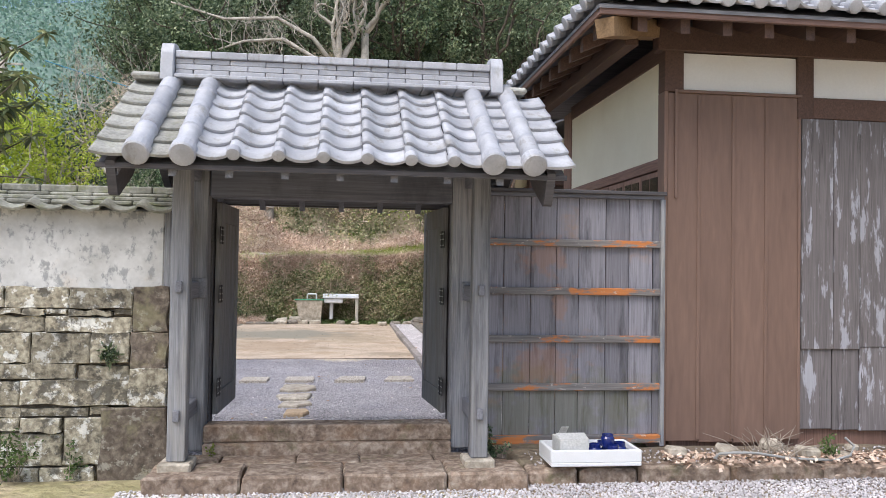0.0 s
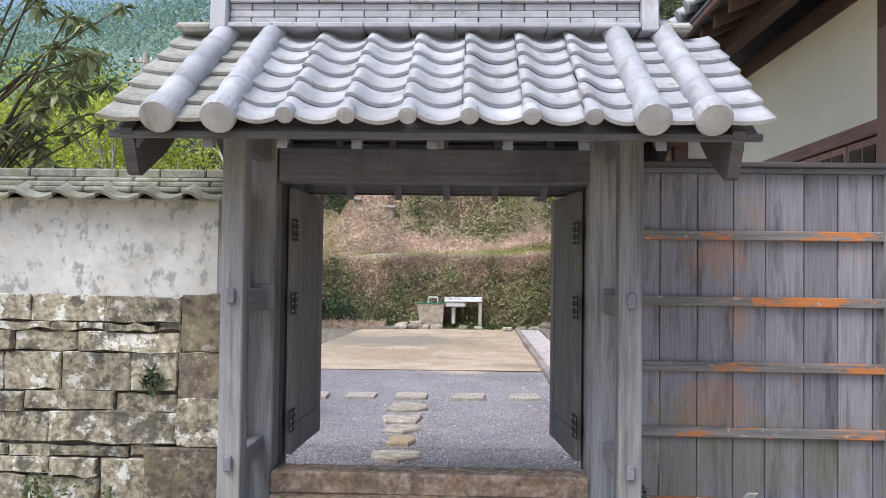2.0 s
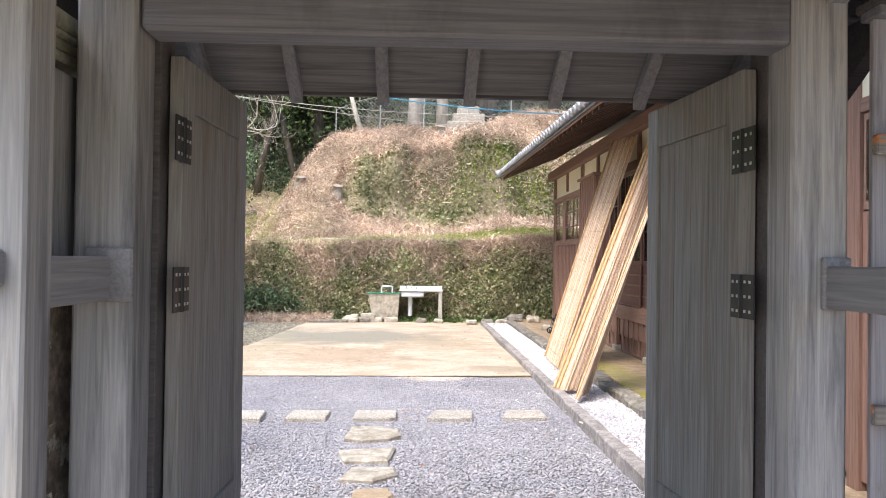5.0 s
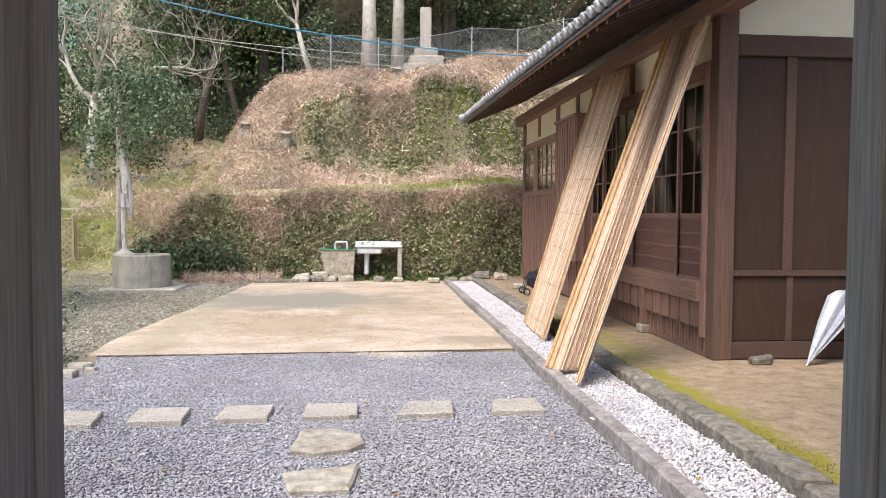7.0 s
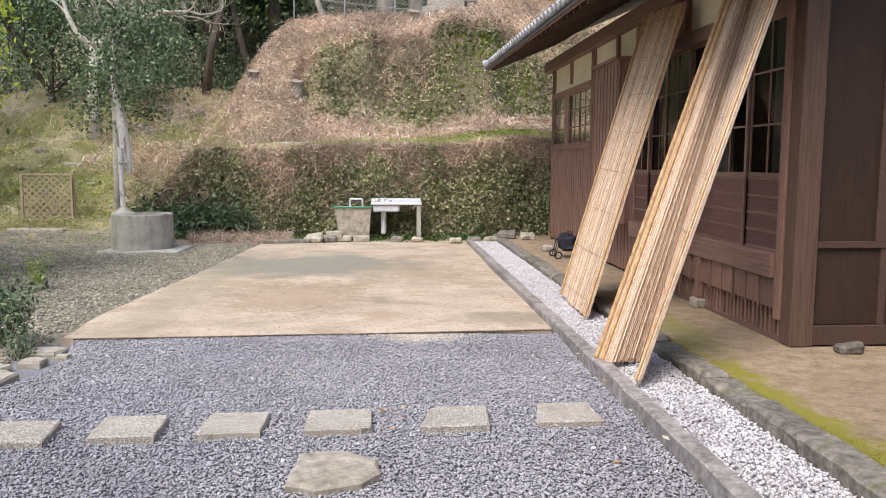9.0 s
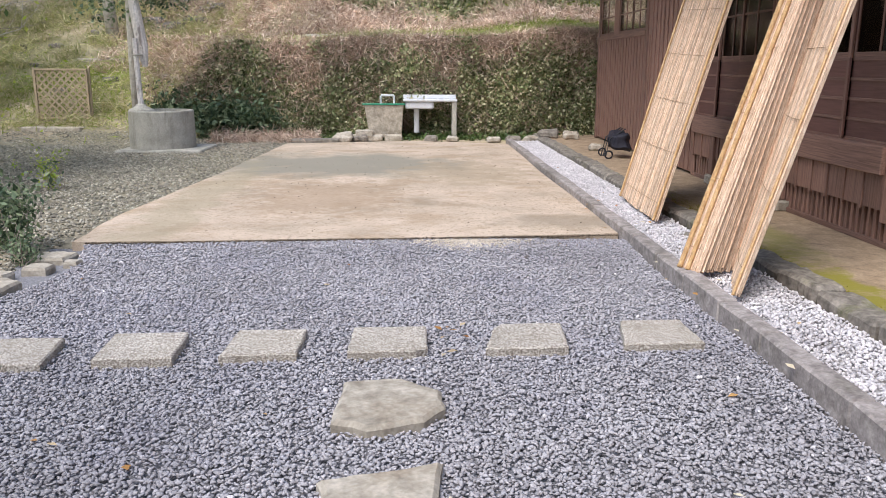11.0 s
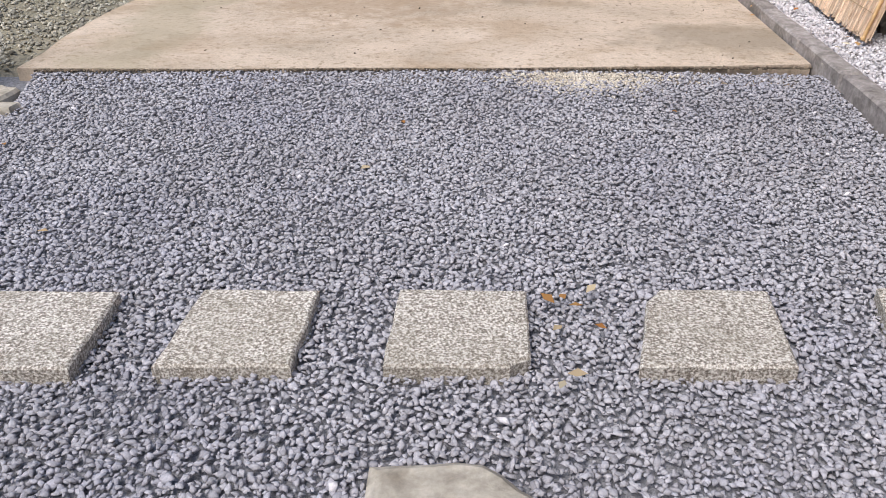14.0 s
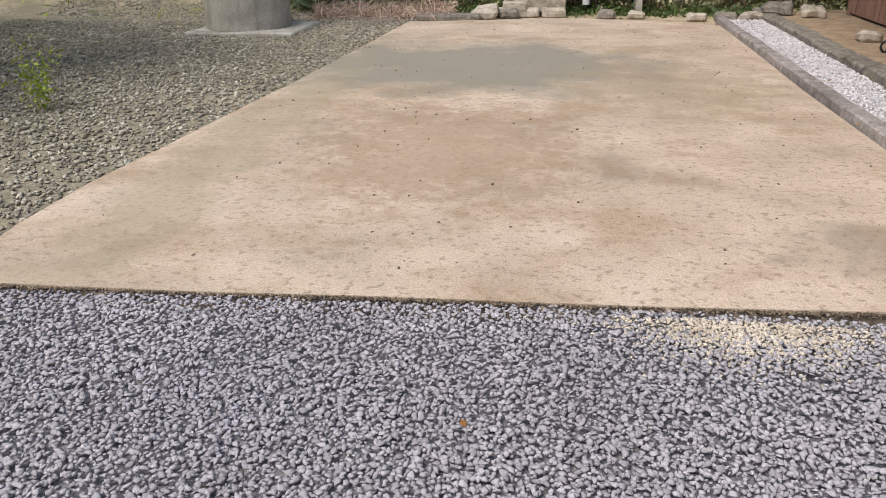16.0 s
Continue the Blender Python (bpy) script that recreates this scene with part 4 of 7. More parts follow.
def storehouse():
    s = thing("storehouse", (4.5, 8.5, -0.1), "low outbuilding with brown plank siding, white plaster and tiled roof", "building")
    yf = 6.72
    part("wall_core", box(2.86, 6.9, yf + 0.06, 10.3, -0.1, 3.55, 0), house_z, s)
    xs = (2.80, 3.10, 3.42, 3.73, 4.045)
    for a, b in zip(xs, xs[1:]):
        part("board", box(a + 0.0015, b - 0.0015, yf, yf + 0.03, 0.0 + RND.uniform(0, 0.04), 3.09, 0.003), brown_z, s)
        part("batten", box(b - 0.028, b + 0.004 if b < 4 else b - 0.001, yf - 0.010, yf - 0.0005, 0.05, 3.08, 0.003), brown_z, s)
    part("trim", box(2.86, 2.885, yf - 0.02, yf - 0.0005, 2.16, 3.12, 0.003), brown_z, s)
    part("trim", box(2.88, 4.05, yf - 0.02, yf + 0.03, 3.091, 3.118, 0.003), brown_z, s)
    part("corner_post", box(2.765, 2.798, yf - 0.01, yf + 0.14, 0.0, 3.1, 0.004), brown_z, s)
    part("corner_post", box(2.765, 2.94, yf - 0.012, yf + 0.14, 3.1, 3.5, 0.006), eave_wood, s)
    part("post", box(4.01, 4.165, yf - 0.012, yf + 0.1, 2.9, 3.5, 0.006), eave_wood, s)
    for x in (5.6,):
        part("post", box(x, x + 0.13, yf - 0.012, yf + 0.1, 0.0, 3.5, 0.006), house_z, s)
    part("plaster_panel", box(2.94, 4.01, yf + 0.02, yf + 0.055, 3.118, 3.45, 0), plaster_white, s, "white plaster panel")
    part("plaster_panel", box(4.165, 5.6, yf + 0.02, yf + 0.055, 3.10, 3.47, 0), plaster_white, s, "white plaster panel")
    part("rail", box(4.165, 5.6, yf - 0.005, yf + 0.05, 2.91, 3.10, 0.006), eave_wood, s)
    part("head_beam", box(2.7, 6.9, yf - 0.02, yf + 0.12, 3.46, 3.68, 0.008), eave_wood, s)
    xs = (4.05, 4.36, 4.62, 4.95, 5.25, 5.6)
    for a, b in zip(xs, xs[1:]):
        part("weathered_board", box(a + 0.004, b - 0.004, yf + RND.uniform(-0.012, 0.002), yf + 0.03, 0.86 + RND.uniform(-0.02, 0.02), 2.905, 0.004), weathered_z, s, "bare siding plank with peeling grey paint")
        part("weathered_board", box(a + 0.005, b - 0.006, yf + 0.012, yf + 0.045, 0.12 + RND.uniform(-0.03, 0.02), 0.90, 0.004), weathered_z, s, "bare siding plank with peeling grey paint")
    # side wall towards the court
    part("side_plaster", box(2.80, 2.858, 6.86, 9.72, 2.53, 3.40, 0), plaster_cream, s, "cream plaster wall")
    part("side_rail", box(2.785, 2.858, 6.86, 9.72, 2.43, 2.53, 0.005), house_y, s)
    part("side_rail", box(2.785, 2.858, 6.86, 9.72, 3.40, 3.56, 0.005), eave_wood, s)
    part("side_siding", box(2.81, 2.858, 6.86, 9.72, -0.1, 1.75, 0.003), house_z, s)
    part("side_post", box(2.78, 2.92, 9.72, 9.86, -0.2, 3.5, 0.006), house_z, s)
    for i in range(6):
        y = 6.9 + i * 0.47
        f = part("window_sash", box(2.80, 2.83, y, y + 0.45, 1.76, 2.42, 0.003), house_z, s)
        for k in range(2):
            part("pane", box(2.795, 2.799, y + 0.04 + k * 0.2, y + 0.21 + k * 0.2, 1.82, 2.37, 0), glass, f)
    # roof
    ex, ey, ez, rise = 1.92, 6.02, 3.66, 0.45
    bm = bmesh.new()
    ridge_x, ridge_y = ex + 2.3, ey + 2.3
    p = [bm.verts.new(v) for v in ((ex + 0.03, ey + 0.03, ez - 0.05), (8.6, ey + 0.03, ez - 0.05), (8.6, 10.62, ez - 0.05), (ex + 0.03, 10.62, ez - 0.05), (ridge_x, ridge_y, ez + rise * 2.3 - 0.05), (8.6, ridge_y, ez + rise * 2.3 - 0.05))]
    q = [bm.verts.new((v.co.x, v.co.y, v.co.z - 0.03)) for v in p]
    for f in ((0, 1, 5, 4), (3, 0, 4), (2, 3, 4, 5)):
        bm.faces.new([p[i] for i in f])
        bm.faces.new([q[i] for i in reversed(f)])
    for a, b in ((0, 1), (1, 5), (5, 2), (2, 3), (3, 0)):
        bm.faces.new((p[a], p[b], q[b], q[a]))
    part("roof_deck", bm, roof_board, s)
    ang = math.atan(rise)
    step = 0.225

    def at_front(a, u, lift):
        return Matrix.Translation((a, ey, ez - 0.02)) @ Matrix.Rotation(ang, 4, "X") @ Matrix.Translation((0, u, lift))

    def at_left(a, u, lift):
        return Matrix.Translation((ex, a, ez - 0.02)) @ Matrix.Rotation(-math.pi / 2, 4, "Z") @ Matrix.Rotation(ang, 4, "X") @ Matrix.Translation((0, u, lift))
    for r in range(9):
        for c in range(25):
            a = ex + 0.135 + c * 0.27
            if a - ex > r * step * 0.9:
                link("roof_tile", house_tile, s, at_front(a, r * step, 0.03) @ Matrix.Rotation(RND.uniform(-0.012, 0.012), 4, "Z"))
            if r == 0 and c:
                link("eave_disc", house_disc, s, at_front(a - 0.135, -0.012, 0.055))
        for c in range(17):
            a = ey + 0.135 + c * 0.27
            if a - ey > r * step * 0.9:
                link("roof_tile", house_tile, s, at_left(a, r * step, 0.03) @ Matrix.Rotation(RND.uniform(-0.012, 0.012), 4, "Z"))
            if r == 0 and c:
                link("eave_disc", house_disc, s, at_left(a - 0.135, -0.012, 0.055))
    hip = half_round("hip_tile", 0.085, 0.34, tile_new)
    for k in range(8):
        d = k * 0.3
        m = Matrix.Translation((ex + 0.05 + d * 0.68, ey + 0.05 + d * 0.68, ez + 0.05 + d * 0.68 * rise)) @ Matrix.Rotation(-math.pi / 4, 4, "Z") @ Matrix.Rotation(math.atan(rise / 1.414), 4, "X")
        link("hip_tile", hip, s, m)
    part("fascia", box(ex + 0.04, 8.6, ey + 0.04, ey + 0.075, ez - 0.125, ez - 0.05, 0.004), house_x, s)
    part("fascia", box(ex + 0.04, ex + 0.075, ey + 0.08, 10.6, ez - 0.125, ez - 0.05, 0.004), house_y, s)
    # hip rafter with its pale sawn end
    bm = bmesh.new()
    prism([(-0.075, -0.09), (0.075, -0.09), (0.085, 0.06), (-0.085, 0.06)], 0.0, 1.35, "y", bm)
    bm.transform(Matrix.Translation((ex + 0.10, ey + 0.10, ez - 0.20)) @ Matrix.Rotation(-math.pi / 4, 4, "Z") @ Matrix.Rotation(0.22, 4, "X"))
    part("hip_rafter", bm, wood("hip_rafter_wood", (0.18, 0.11, 0.055), (0.34, 0.22, 0.12), "y"), s, "pale sawn hip rafter end")
    for i in range(18):
        x = ex + 0.42 + i * 0.36
        bm = bmesh.new()
        prism([(ey + 0.12, ez - 0.10), (yf, ez - 0.10 + rise * (yf - ey - 0.12)), (yf, ez - 0.24 + rise * (yf - ey - 0.12)), (ey + 0.12, ez - 0.225)], x - 0.04, x + 0.04, "x", bm)
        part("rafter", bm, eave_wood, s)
    for i in range(11):
        y = ey + 0.42 + i * 0.37
        bm = bmesh.new()
        prism([(ex + 0.12, ez - 0.10), (2.85, ez - 0.10 + rise * 0.81), (2.85, ez - 0.24 + rise * 0.81), (ex + 0.12, ez - 0.225)], y - 0.04, y + 0.04, "y", bm)
        part("rafter", bm, eave_wood, s)
    part("eave_beam", box(2.35, 2.47, ey + 0.55, 10.3, ez - 0.21, ez - 0.06, 0.006), eave_wood, s)


storehouse()


# ---- the main house along the court ----
WX, WY, FAR_Y = 3.35, 14.3, 25.0


def sash(parent, y0, y1, z0, z1, cols, rows, x=WX):
    w = part("window_sash", box(x - 0.028, x - 0.002, y0, y0 + 0.045, z0, z1, 0.003), house_z, parent)
    part("stile", box(x - 0.028, x - 0.002, y1 - 0.045, y1, z0, z1, 0.003), house_z, w)
    part("rail", box(x - 0.027, x - 0.003, y0 + 0.045, y1 - 0.045, z0, z0 + 0.05, 0.003), house_y, w)
    part("rail", box(x - 0.027, x - 0.003, y0 + 0.045, y1 - 0.045, z1 - 0.05, z1, 0.003), house_y, w)
    part("pane", box(x - 0.013, x - 0.010, y0 + 0.045, y1 - 0.045, z0 + 0.05, z1 - 0.05, 0), glass, w)
    for c in range(1, cols):
        yy = y0 + (y1 - y0) * c / cols
        part("glazing_bar", box(x - 0.024, x - 0.006, yy - 0.011, yy + 0.011, z0 + 0.05, z1 - 0.05, 0.002), house_z, w)
    for r in range(1, rows):
        zz = z0 + (z1 - z0) * r / rows
        part("glazing_bar", box(x - 0.022, x - 0.008, y0 + 0.045, y1 - 0.045, zz - 0.011, zz + 0.011, 0.002), house_y, w)
    return w


def eave_z(y):
    return 3.50 + 0.02 * (y - 15)


def main_house():
    h = thing("main_house", (6.0, 19.5, -0.17), "old single-storey timber house with dark plank walls and tiled eaves", "house")
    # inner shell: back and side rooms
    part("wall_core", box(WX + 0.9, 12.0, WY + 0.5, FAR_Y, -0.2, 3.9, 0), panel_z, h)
    part("room_floor", box(WX + 0.05, WX + 0.9, WY + 0.15, FAR_Y - 0.1, 0.45, 0.55, 0), house_y, h)
    curtain = surface("curtain_cloth", ((0.3, (0.42, 0.40, 0.36)), (0.7, (0.58, 0.56, 0.52))), scale=(8, 26, 1), rough=0.95, bump=0.2)
    for y0, y1 in ((15.0, 15.3), (16.3, 16.6)):
        bm = bmesh.new()
        n = 16
        cols = [[bm.verts.new((WX + 0.25 + 0.03 * math.sin(i * 1.9), y0 + (y1 - y0) * i / n, z)) for z in (0.7, 3.0)] for i in range(n + 1)]
        for a, b in zip(cols, cols[1:]):
            bm.faces.new((a[0], b[0], b[1], a[1]))
        bmesh.ops.solidify(bm, geom=list(bm.faces), thickness=0.004)
        part("curtain", bm, curtain, h, "pale curtain behind the glass")
    # posts
    part("corner_post", box(WX - 0.035, WX + 0.18, WY - 0.03, WY + 0.17, -0.16, 3.62, 0.008), corner_wood, h)
    part("window_jamb", box(WX - 0.06, WX + 0.06, WY + 0.172, WY + 0.28, 0.05, 3.05, 0.005), house_z, h)
    for y in (19.0, 21.55, FAR_Y - 0.12):
        part("post", box(WX - 0.03, WX + 0.1, y, y + 0.12, -0.16, 3.55, 0.006), house_z, h)
    # under the window: sill, apron boards, slatted skirt
    part("sill", box(WX - 0.10, WX + 0.08, WY + 0.28, 19.0, 0.43, 0.66, 0.008), house_y, h)
    n = 15
    wid = (19.0 - WY - 0.29) / n
    for i in range(n):
        y = WY + 0.285 + i * wid
        part("apron_board", box(WX - 0.055, WX - 0.03, y + 0.002, y + wid - 0.012, 0.14, 0.43, 0.003), house_z, h)
        part("apron_batten", box(WX - 0.072, WX - 0.055, y + wid - 0.03, y + wid + 0.0, 0.12, 0.43, 0.003), house_z, h)
    slat = mesh_of("slat", box(-0.015, 0.015, -0.022, 0.022, 0, 0.42, 0.003), house_z)
    for i in range(54):
        y = WY + 0.24 + i * 0.088
        link("slat", slat, h, Matrix.Translation((WX + 0.0, y, -0.13)))
    part("skirt_back", box(WX + 0.05, WX + 0.07, WY + 0.2, 19.0, -0.16, 0.45, 0), roof_board, h)
    part("skirt_rail", box(WX - 0.02, WX + 0.04, WY + 0.18, 19.0, -0.165, -0.115, 0.004), house_y, h)
    for y in (16.3, 18.2):
        part("floor_post", box(WX - 0.09, WX - 0.02, y, y + 0.12, -0.05, 0.44, 0.005), house_z, h)
        part("base_stone", rough_block(WX - 0.13, WX + 0.02, y - 0.04, y + 0.16, -0.17, -0.05, 0.01, 0.02, 1, y), flagstone, h)
    # panelled lower window leaves and glazed upper parts
    edges = (WY + 0.28, 15.35, 16.15, 16.95, 17.75, 18.4, 19.0)
    for i, (a, b) in enumerate(zip(edges, edges[1:])):
        x = WX + (0.0 if i % 2 else 0.035)
        w = sash(h, a, b + 0.03, 1.36, 2.90, 2, 3, x)
        part("lower_panel", box(x - 0.02, x - 0.008, a, b + 0.02, 0.66, 1.36, 0.002), red_panel, w)
        for z in (0.67, 0.84, 1.01, 1.18, 1.35):
            part("panel_rail", box(x - 0.03, x - 0.02, a, b + 0.02, z - 0.014, z + 0.014, 0.002), house_y, w)
        part("panel_stile", box(x - 0.032, x - 0.0205, a, a + 0.04, 0.66, 1.36, 0.002), house_z, w)
    part("lintel", box(WX - 0.05, WX + 0.1, WY + 0.17, 21.55, 2.90, 3.06, 0.006), house_y, h)
    # plaster band with short posts
    ys = (WY + 0.17, 15.85, 17.15, 18.55, 20.1, 21.55, 23.3, FAR_Y - 0.12)
    for a, b in zip(ys, ys[1:]):
        part("plaster_panel", box(WX + 0.02, WX + 0.06, a, b, 3.06 if a < 21.5 else 2.98, 3.58, 0), plaster_cream, h, "cream plaster panel")
        part("short_post", box(WX - 0.03, WX + 0.08, b - 0.05, b + 0.05, 3.06, 3.58, 0.004), house_z, h)
    part("wall_plate", box(WX - 0.12, WX + 0.1, WY - 0.6, FAR_Y + 0.5, 3.50, 3.72, 0.01), house_y, h)
    # shutter box
    sb = part("shutter_box", box(WX - 0.30, WX - 0.02, 19.05, 20.35, 0.60, 3.0, 0.005), house_z, h)
    for i in range(8):
        y = 19.07 + i * 0.18
        part("batten", box(WX - 0.318, WX - 0.3, y, y + 0.03, 0.62, 2.98, 0.003), house_z, sb)
    for i in range(2):
        part("batten", box(WX - 0.29 + i * 0.13, WX - 0.26 + i * 0.13, 19.034, 19.05, 0.62, 2.98, 0.003), house_z, sb)
    part("shutter_box_roof", box(WX - 0.36, WX - 0.0, 18.98, 20.42, 3.0, 3.045, 0.006), house_y, sb)
    # board and batten wall, far part
    part("siding", box(WX - 0.012, WX + 0.02, 19.0, FAR_Y, -0.13, 1.78, 0.0), house_z, h)
    part("siding", box(WX - 0.012, WX + 0.02, 20.35, 21.55, 1.78, 2.95, 0.0), house_z, h)
    bat = mesh_of("batten", box(-0.014, 0.0, -0.018, 0.018, 0, 1.88, 0.003), house_z)
    for i in range(33):
        link("batten", bat, h, Matrix.Translation((WX - 0.012, 19.1 + i * 0.18, -0.11)))
    part("far_sill", box(WX - 0.04, WX + 0.05, 21.67, FAR_Y - 0.12, 1.78, 1.86, 0.004), house_y, h)
    part("far_lintel", box(WX - 0.04, WX + 0.05, 21.67, FAR_Y - 0.12, 2.88, 2.98, 0.004), house_y, h)
    for a, b in ((21.68, 22.55), (22.5, 23.4), (23.75, 24.85)):
        sash(h, a, b, 1.86, 2.88, 2, 3, WX + 0.01)
    part("far_post", box(WX - 0.03, WX + 0.06, 23.4, 23.75, 1.86, 2.88, 0.004), house_z, h)
    # gable wall to the south
    yf = WY
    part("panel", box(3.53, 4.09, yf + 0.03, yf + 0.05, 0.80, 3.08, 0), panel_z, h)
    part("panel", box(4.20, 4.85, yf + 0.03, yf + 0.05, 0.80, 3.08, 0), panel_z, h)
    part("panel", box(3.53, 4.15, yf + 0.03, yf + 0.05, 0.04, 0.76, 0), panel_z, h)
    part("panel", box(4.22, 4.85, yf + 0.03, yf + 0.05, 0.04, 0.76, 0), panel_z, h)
    part("mid_stile", box(4.09, 4.20, yf + 0.005, yf + 0.05, 0.80, 3.08, 0.004), eave_wood, h)
    part("mid_stile", box(4.15, 4.22, yf + 0.008, yf + 0.05, 0.03, 0.74, 0.004), eave_wood, h)
    part("rail", box(3.53, 4.87, yf - 0.005, yf + 0.05, 0.74, 0.80, 0.004), eave_wood, h)
    part("rail", box(3.53, 4.87, yf - 0.008, yf + 0.06, -0.15, 0.03, 0.005), eave_wood, h)
    part("gable_beam", box(3.53, 8.0, yf - 0.02, yf + 0.1, 3.08, 3.30, 0.008), eave_wood, h)
    part("plaster_panel", box(3.53, 8.0, yf + 0.02, yf + 0.06, 3.30, 3.95, 0), plaster_cream, h, "cream plaster panel")
    part("post", box(4.87, 5.02, yf - 0.03, yf + 0.12, -0.16, 3.95, 0.006), eave_wood, h)
    part("bracket_beam", box(5.0, 6.2, yf - 0.06, yf + 0.06, 2.42, 2.70, 0.008), eave_wood, h)
    for i in range(8):
        x = 5.02 + i * 0.36
        part("entrance_board", box(x + 0.002, x + 0.356, yf + 0.06, yf + 0.085, -0.15, 2.45, 0.003), weathered_z if i < 1 else door_z, h)
    # roof over the court eave
    ex = 1.97
    rise = 0.42
    ang = math.atan(rise)
    bm = bmesh.new()
    y0, y1 = 13.25, 26.2
    prof = [(ex + 0.03, -0.05), (7.0, rise * 5.0 - 0.05), (12.0, -0.05), (12.0, -0.08), (7.0, rise * 5.0 - 0.085), (ex + 0.03, -0.085)]
    r0 = [bm.verts.new((u, y0, v + eave_z(y0))) for u, v in prof]
    r1 = [bm.verts.new((u, y1, v + eave_z(y1))) for u, v in prof]
    for i in range(6):
        bm.faces.new((r0[i], r0[(i + 1) % 6], r1[(i + 1) % 6], r1[i]))
    bm.faces.new(r0)
    bm.faces.new(r1)
    part("roof_deck", bm, roof_board, h)
    slope_y = math.atan(0.02)

    def at(a, u, lift):
        return Matrix.Translation((ex, a, eave_z(a) - 0.02)) @ Matrix.Rotation(-math.pi / 2, 4, "Z") @ Matrix.Rotation(ang, 4, "X") @ Matrix.Translation((0, u, lift))
    tiled_plane(h, y0, y1 - 0.1, at, 4, 0.225, house_tile, house_disc, 0.27)
    V, F = [], []
    base = [v.co.copy() for v in house_tile.vertices]
    polys = [tuple(p.vertices) for p in house_tile.polygons if len(p.vertices) == 4]
    for r in range(4, 24):
        for c in range(48):
            m = at(y0 + (c + 0.5) * 0.27, r * 0.225, 0.03)
            k = len(V)
            V += [tuple(m @ v) for v in base]
            F += [tuple(k + i for i in p) for p in polys]
    tagged(link("upper_roof_tiles", np_mesh("upper_roof_tiles", V, F, tile_new), h), kind="stuff")
    verge = half_round("verge_tile", 0.08, 0.32, tile_new)
    for k in range(16):
        link("verge_tile", verge, h, at(y1 - 0.06, k * 0.31, 0.06))
    end = disc_mesh("verge_disc", 0.10, 0.1, tile_new)
    link("verge_disc", end, h, at(y1 - 0.06, -0.03, 0.055))
    bm = box(ex + 0.06, ex + 0.09, 0, y1 - y0 - 0.05, -0.105, -0.06, 0.004)
    bm.transform(Matrix.Translation((0, y0, eave_z(y0))) @ Matrix.Rotation(slope_y, 4, "X"))
    part("fascia", bm, house_y, h)
    for i in range(int((y1 - y0) / 0.36)):
        y = y0 + 0.2 + i * 0.36
        z = eave_z(y)
        bm = bmesh.new()
        prism([(ex + 0.10, z - 0.09 + rise * 0.07), (WX + 0.2, z - 0.09 + rise * (WX + 0.17 - ex)), (WX + 0.2, z - 0.19 + rise * (WX + 0.17 - ex)), (ex + 0.10, z - 0.185 + rise * 0.07)], y - 0.038, y + 0.038, "y", bm)
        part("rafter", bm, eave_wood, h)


main_house()


# ---- reed screens leaning on the house ----
reed_mesh = mesh_of("reed", tube([(0, 0, 0), (0, 0, 0.5), (0, 0, 1)], [0.0068, 0.0064, 0.005], 5), bamboo_y)


cord_mat = surface("hemp_cord", ((0.3, (0.30, 0.20, 0.11)), (0.7, (0.44, 0.31, 0.19))), rough=0.9, bump=0)


cane_mat = surface("bamboo_cane", ((0.28, (0.36, 0.20, 0.085)), (0.5, (0.55, 0.34, 0.15)), (0.75, (0.70, 0.50, 0.27))), scale=(25, 25, 3), rough=0.4, bump=0.15, bump_scale=60, vary=0.15, spec=0.5)


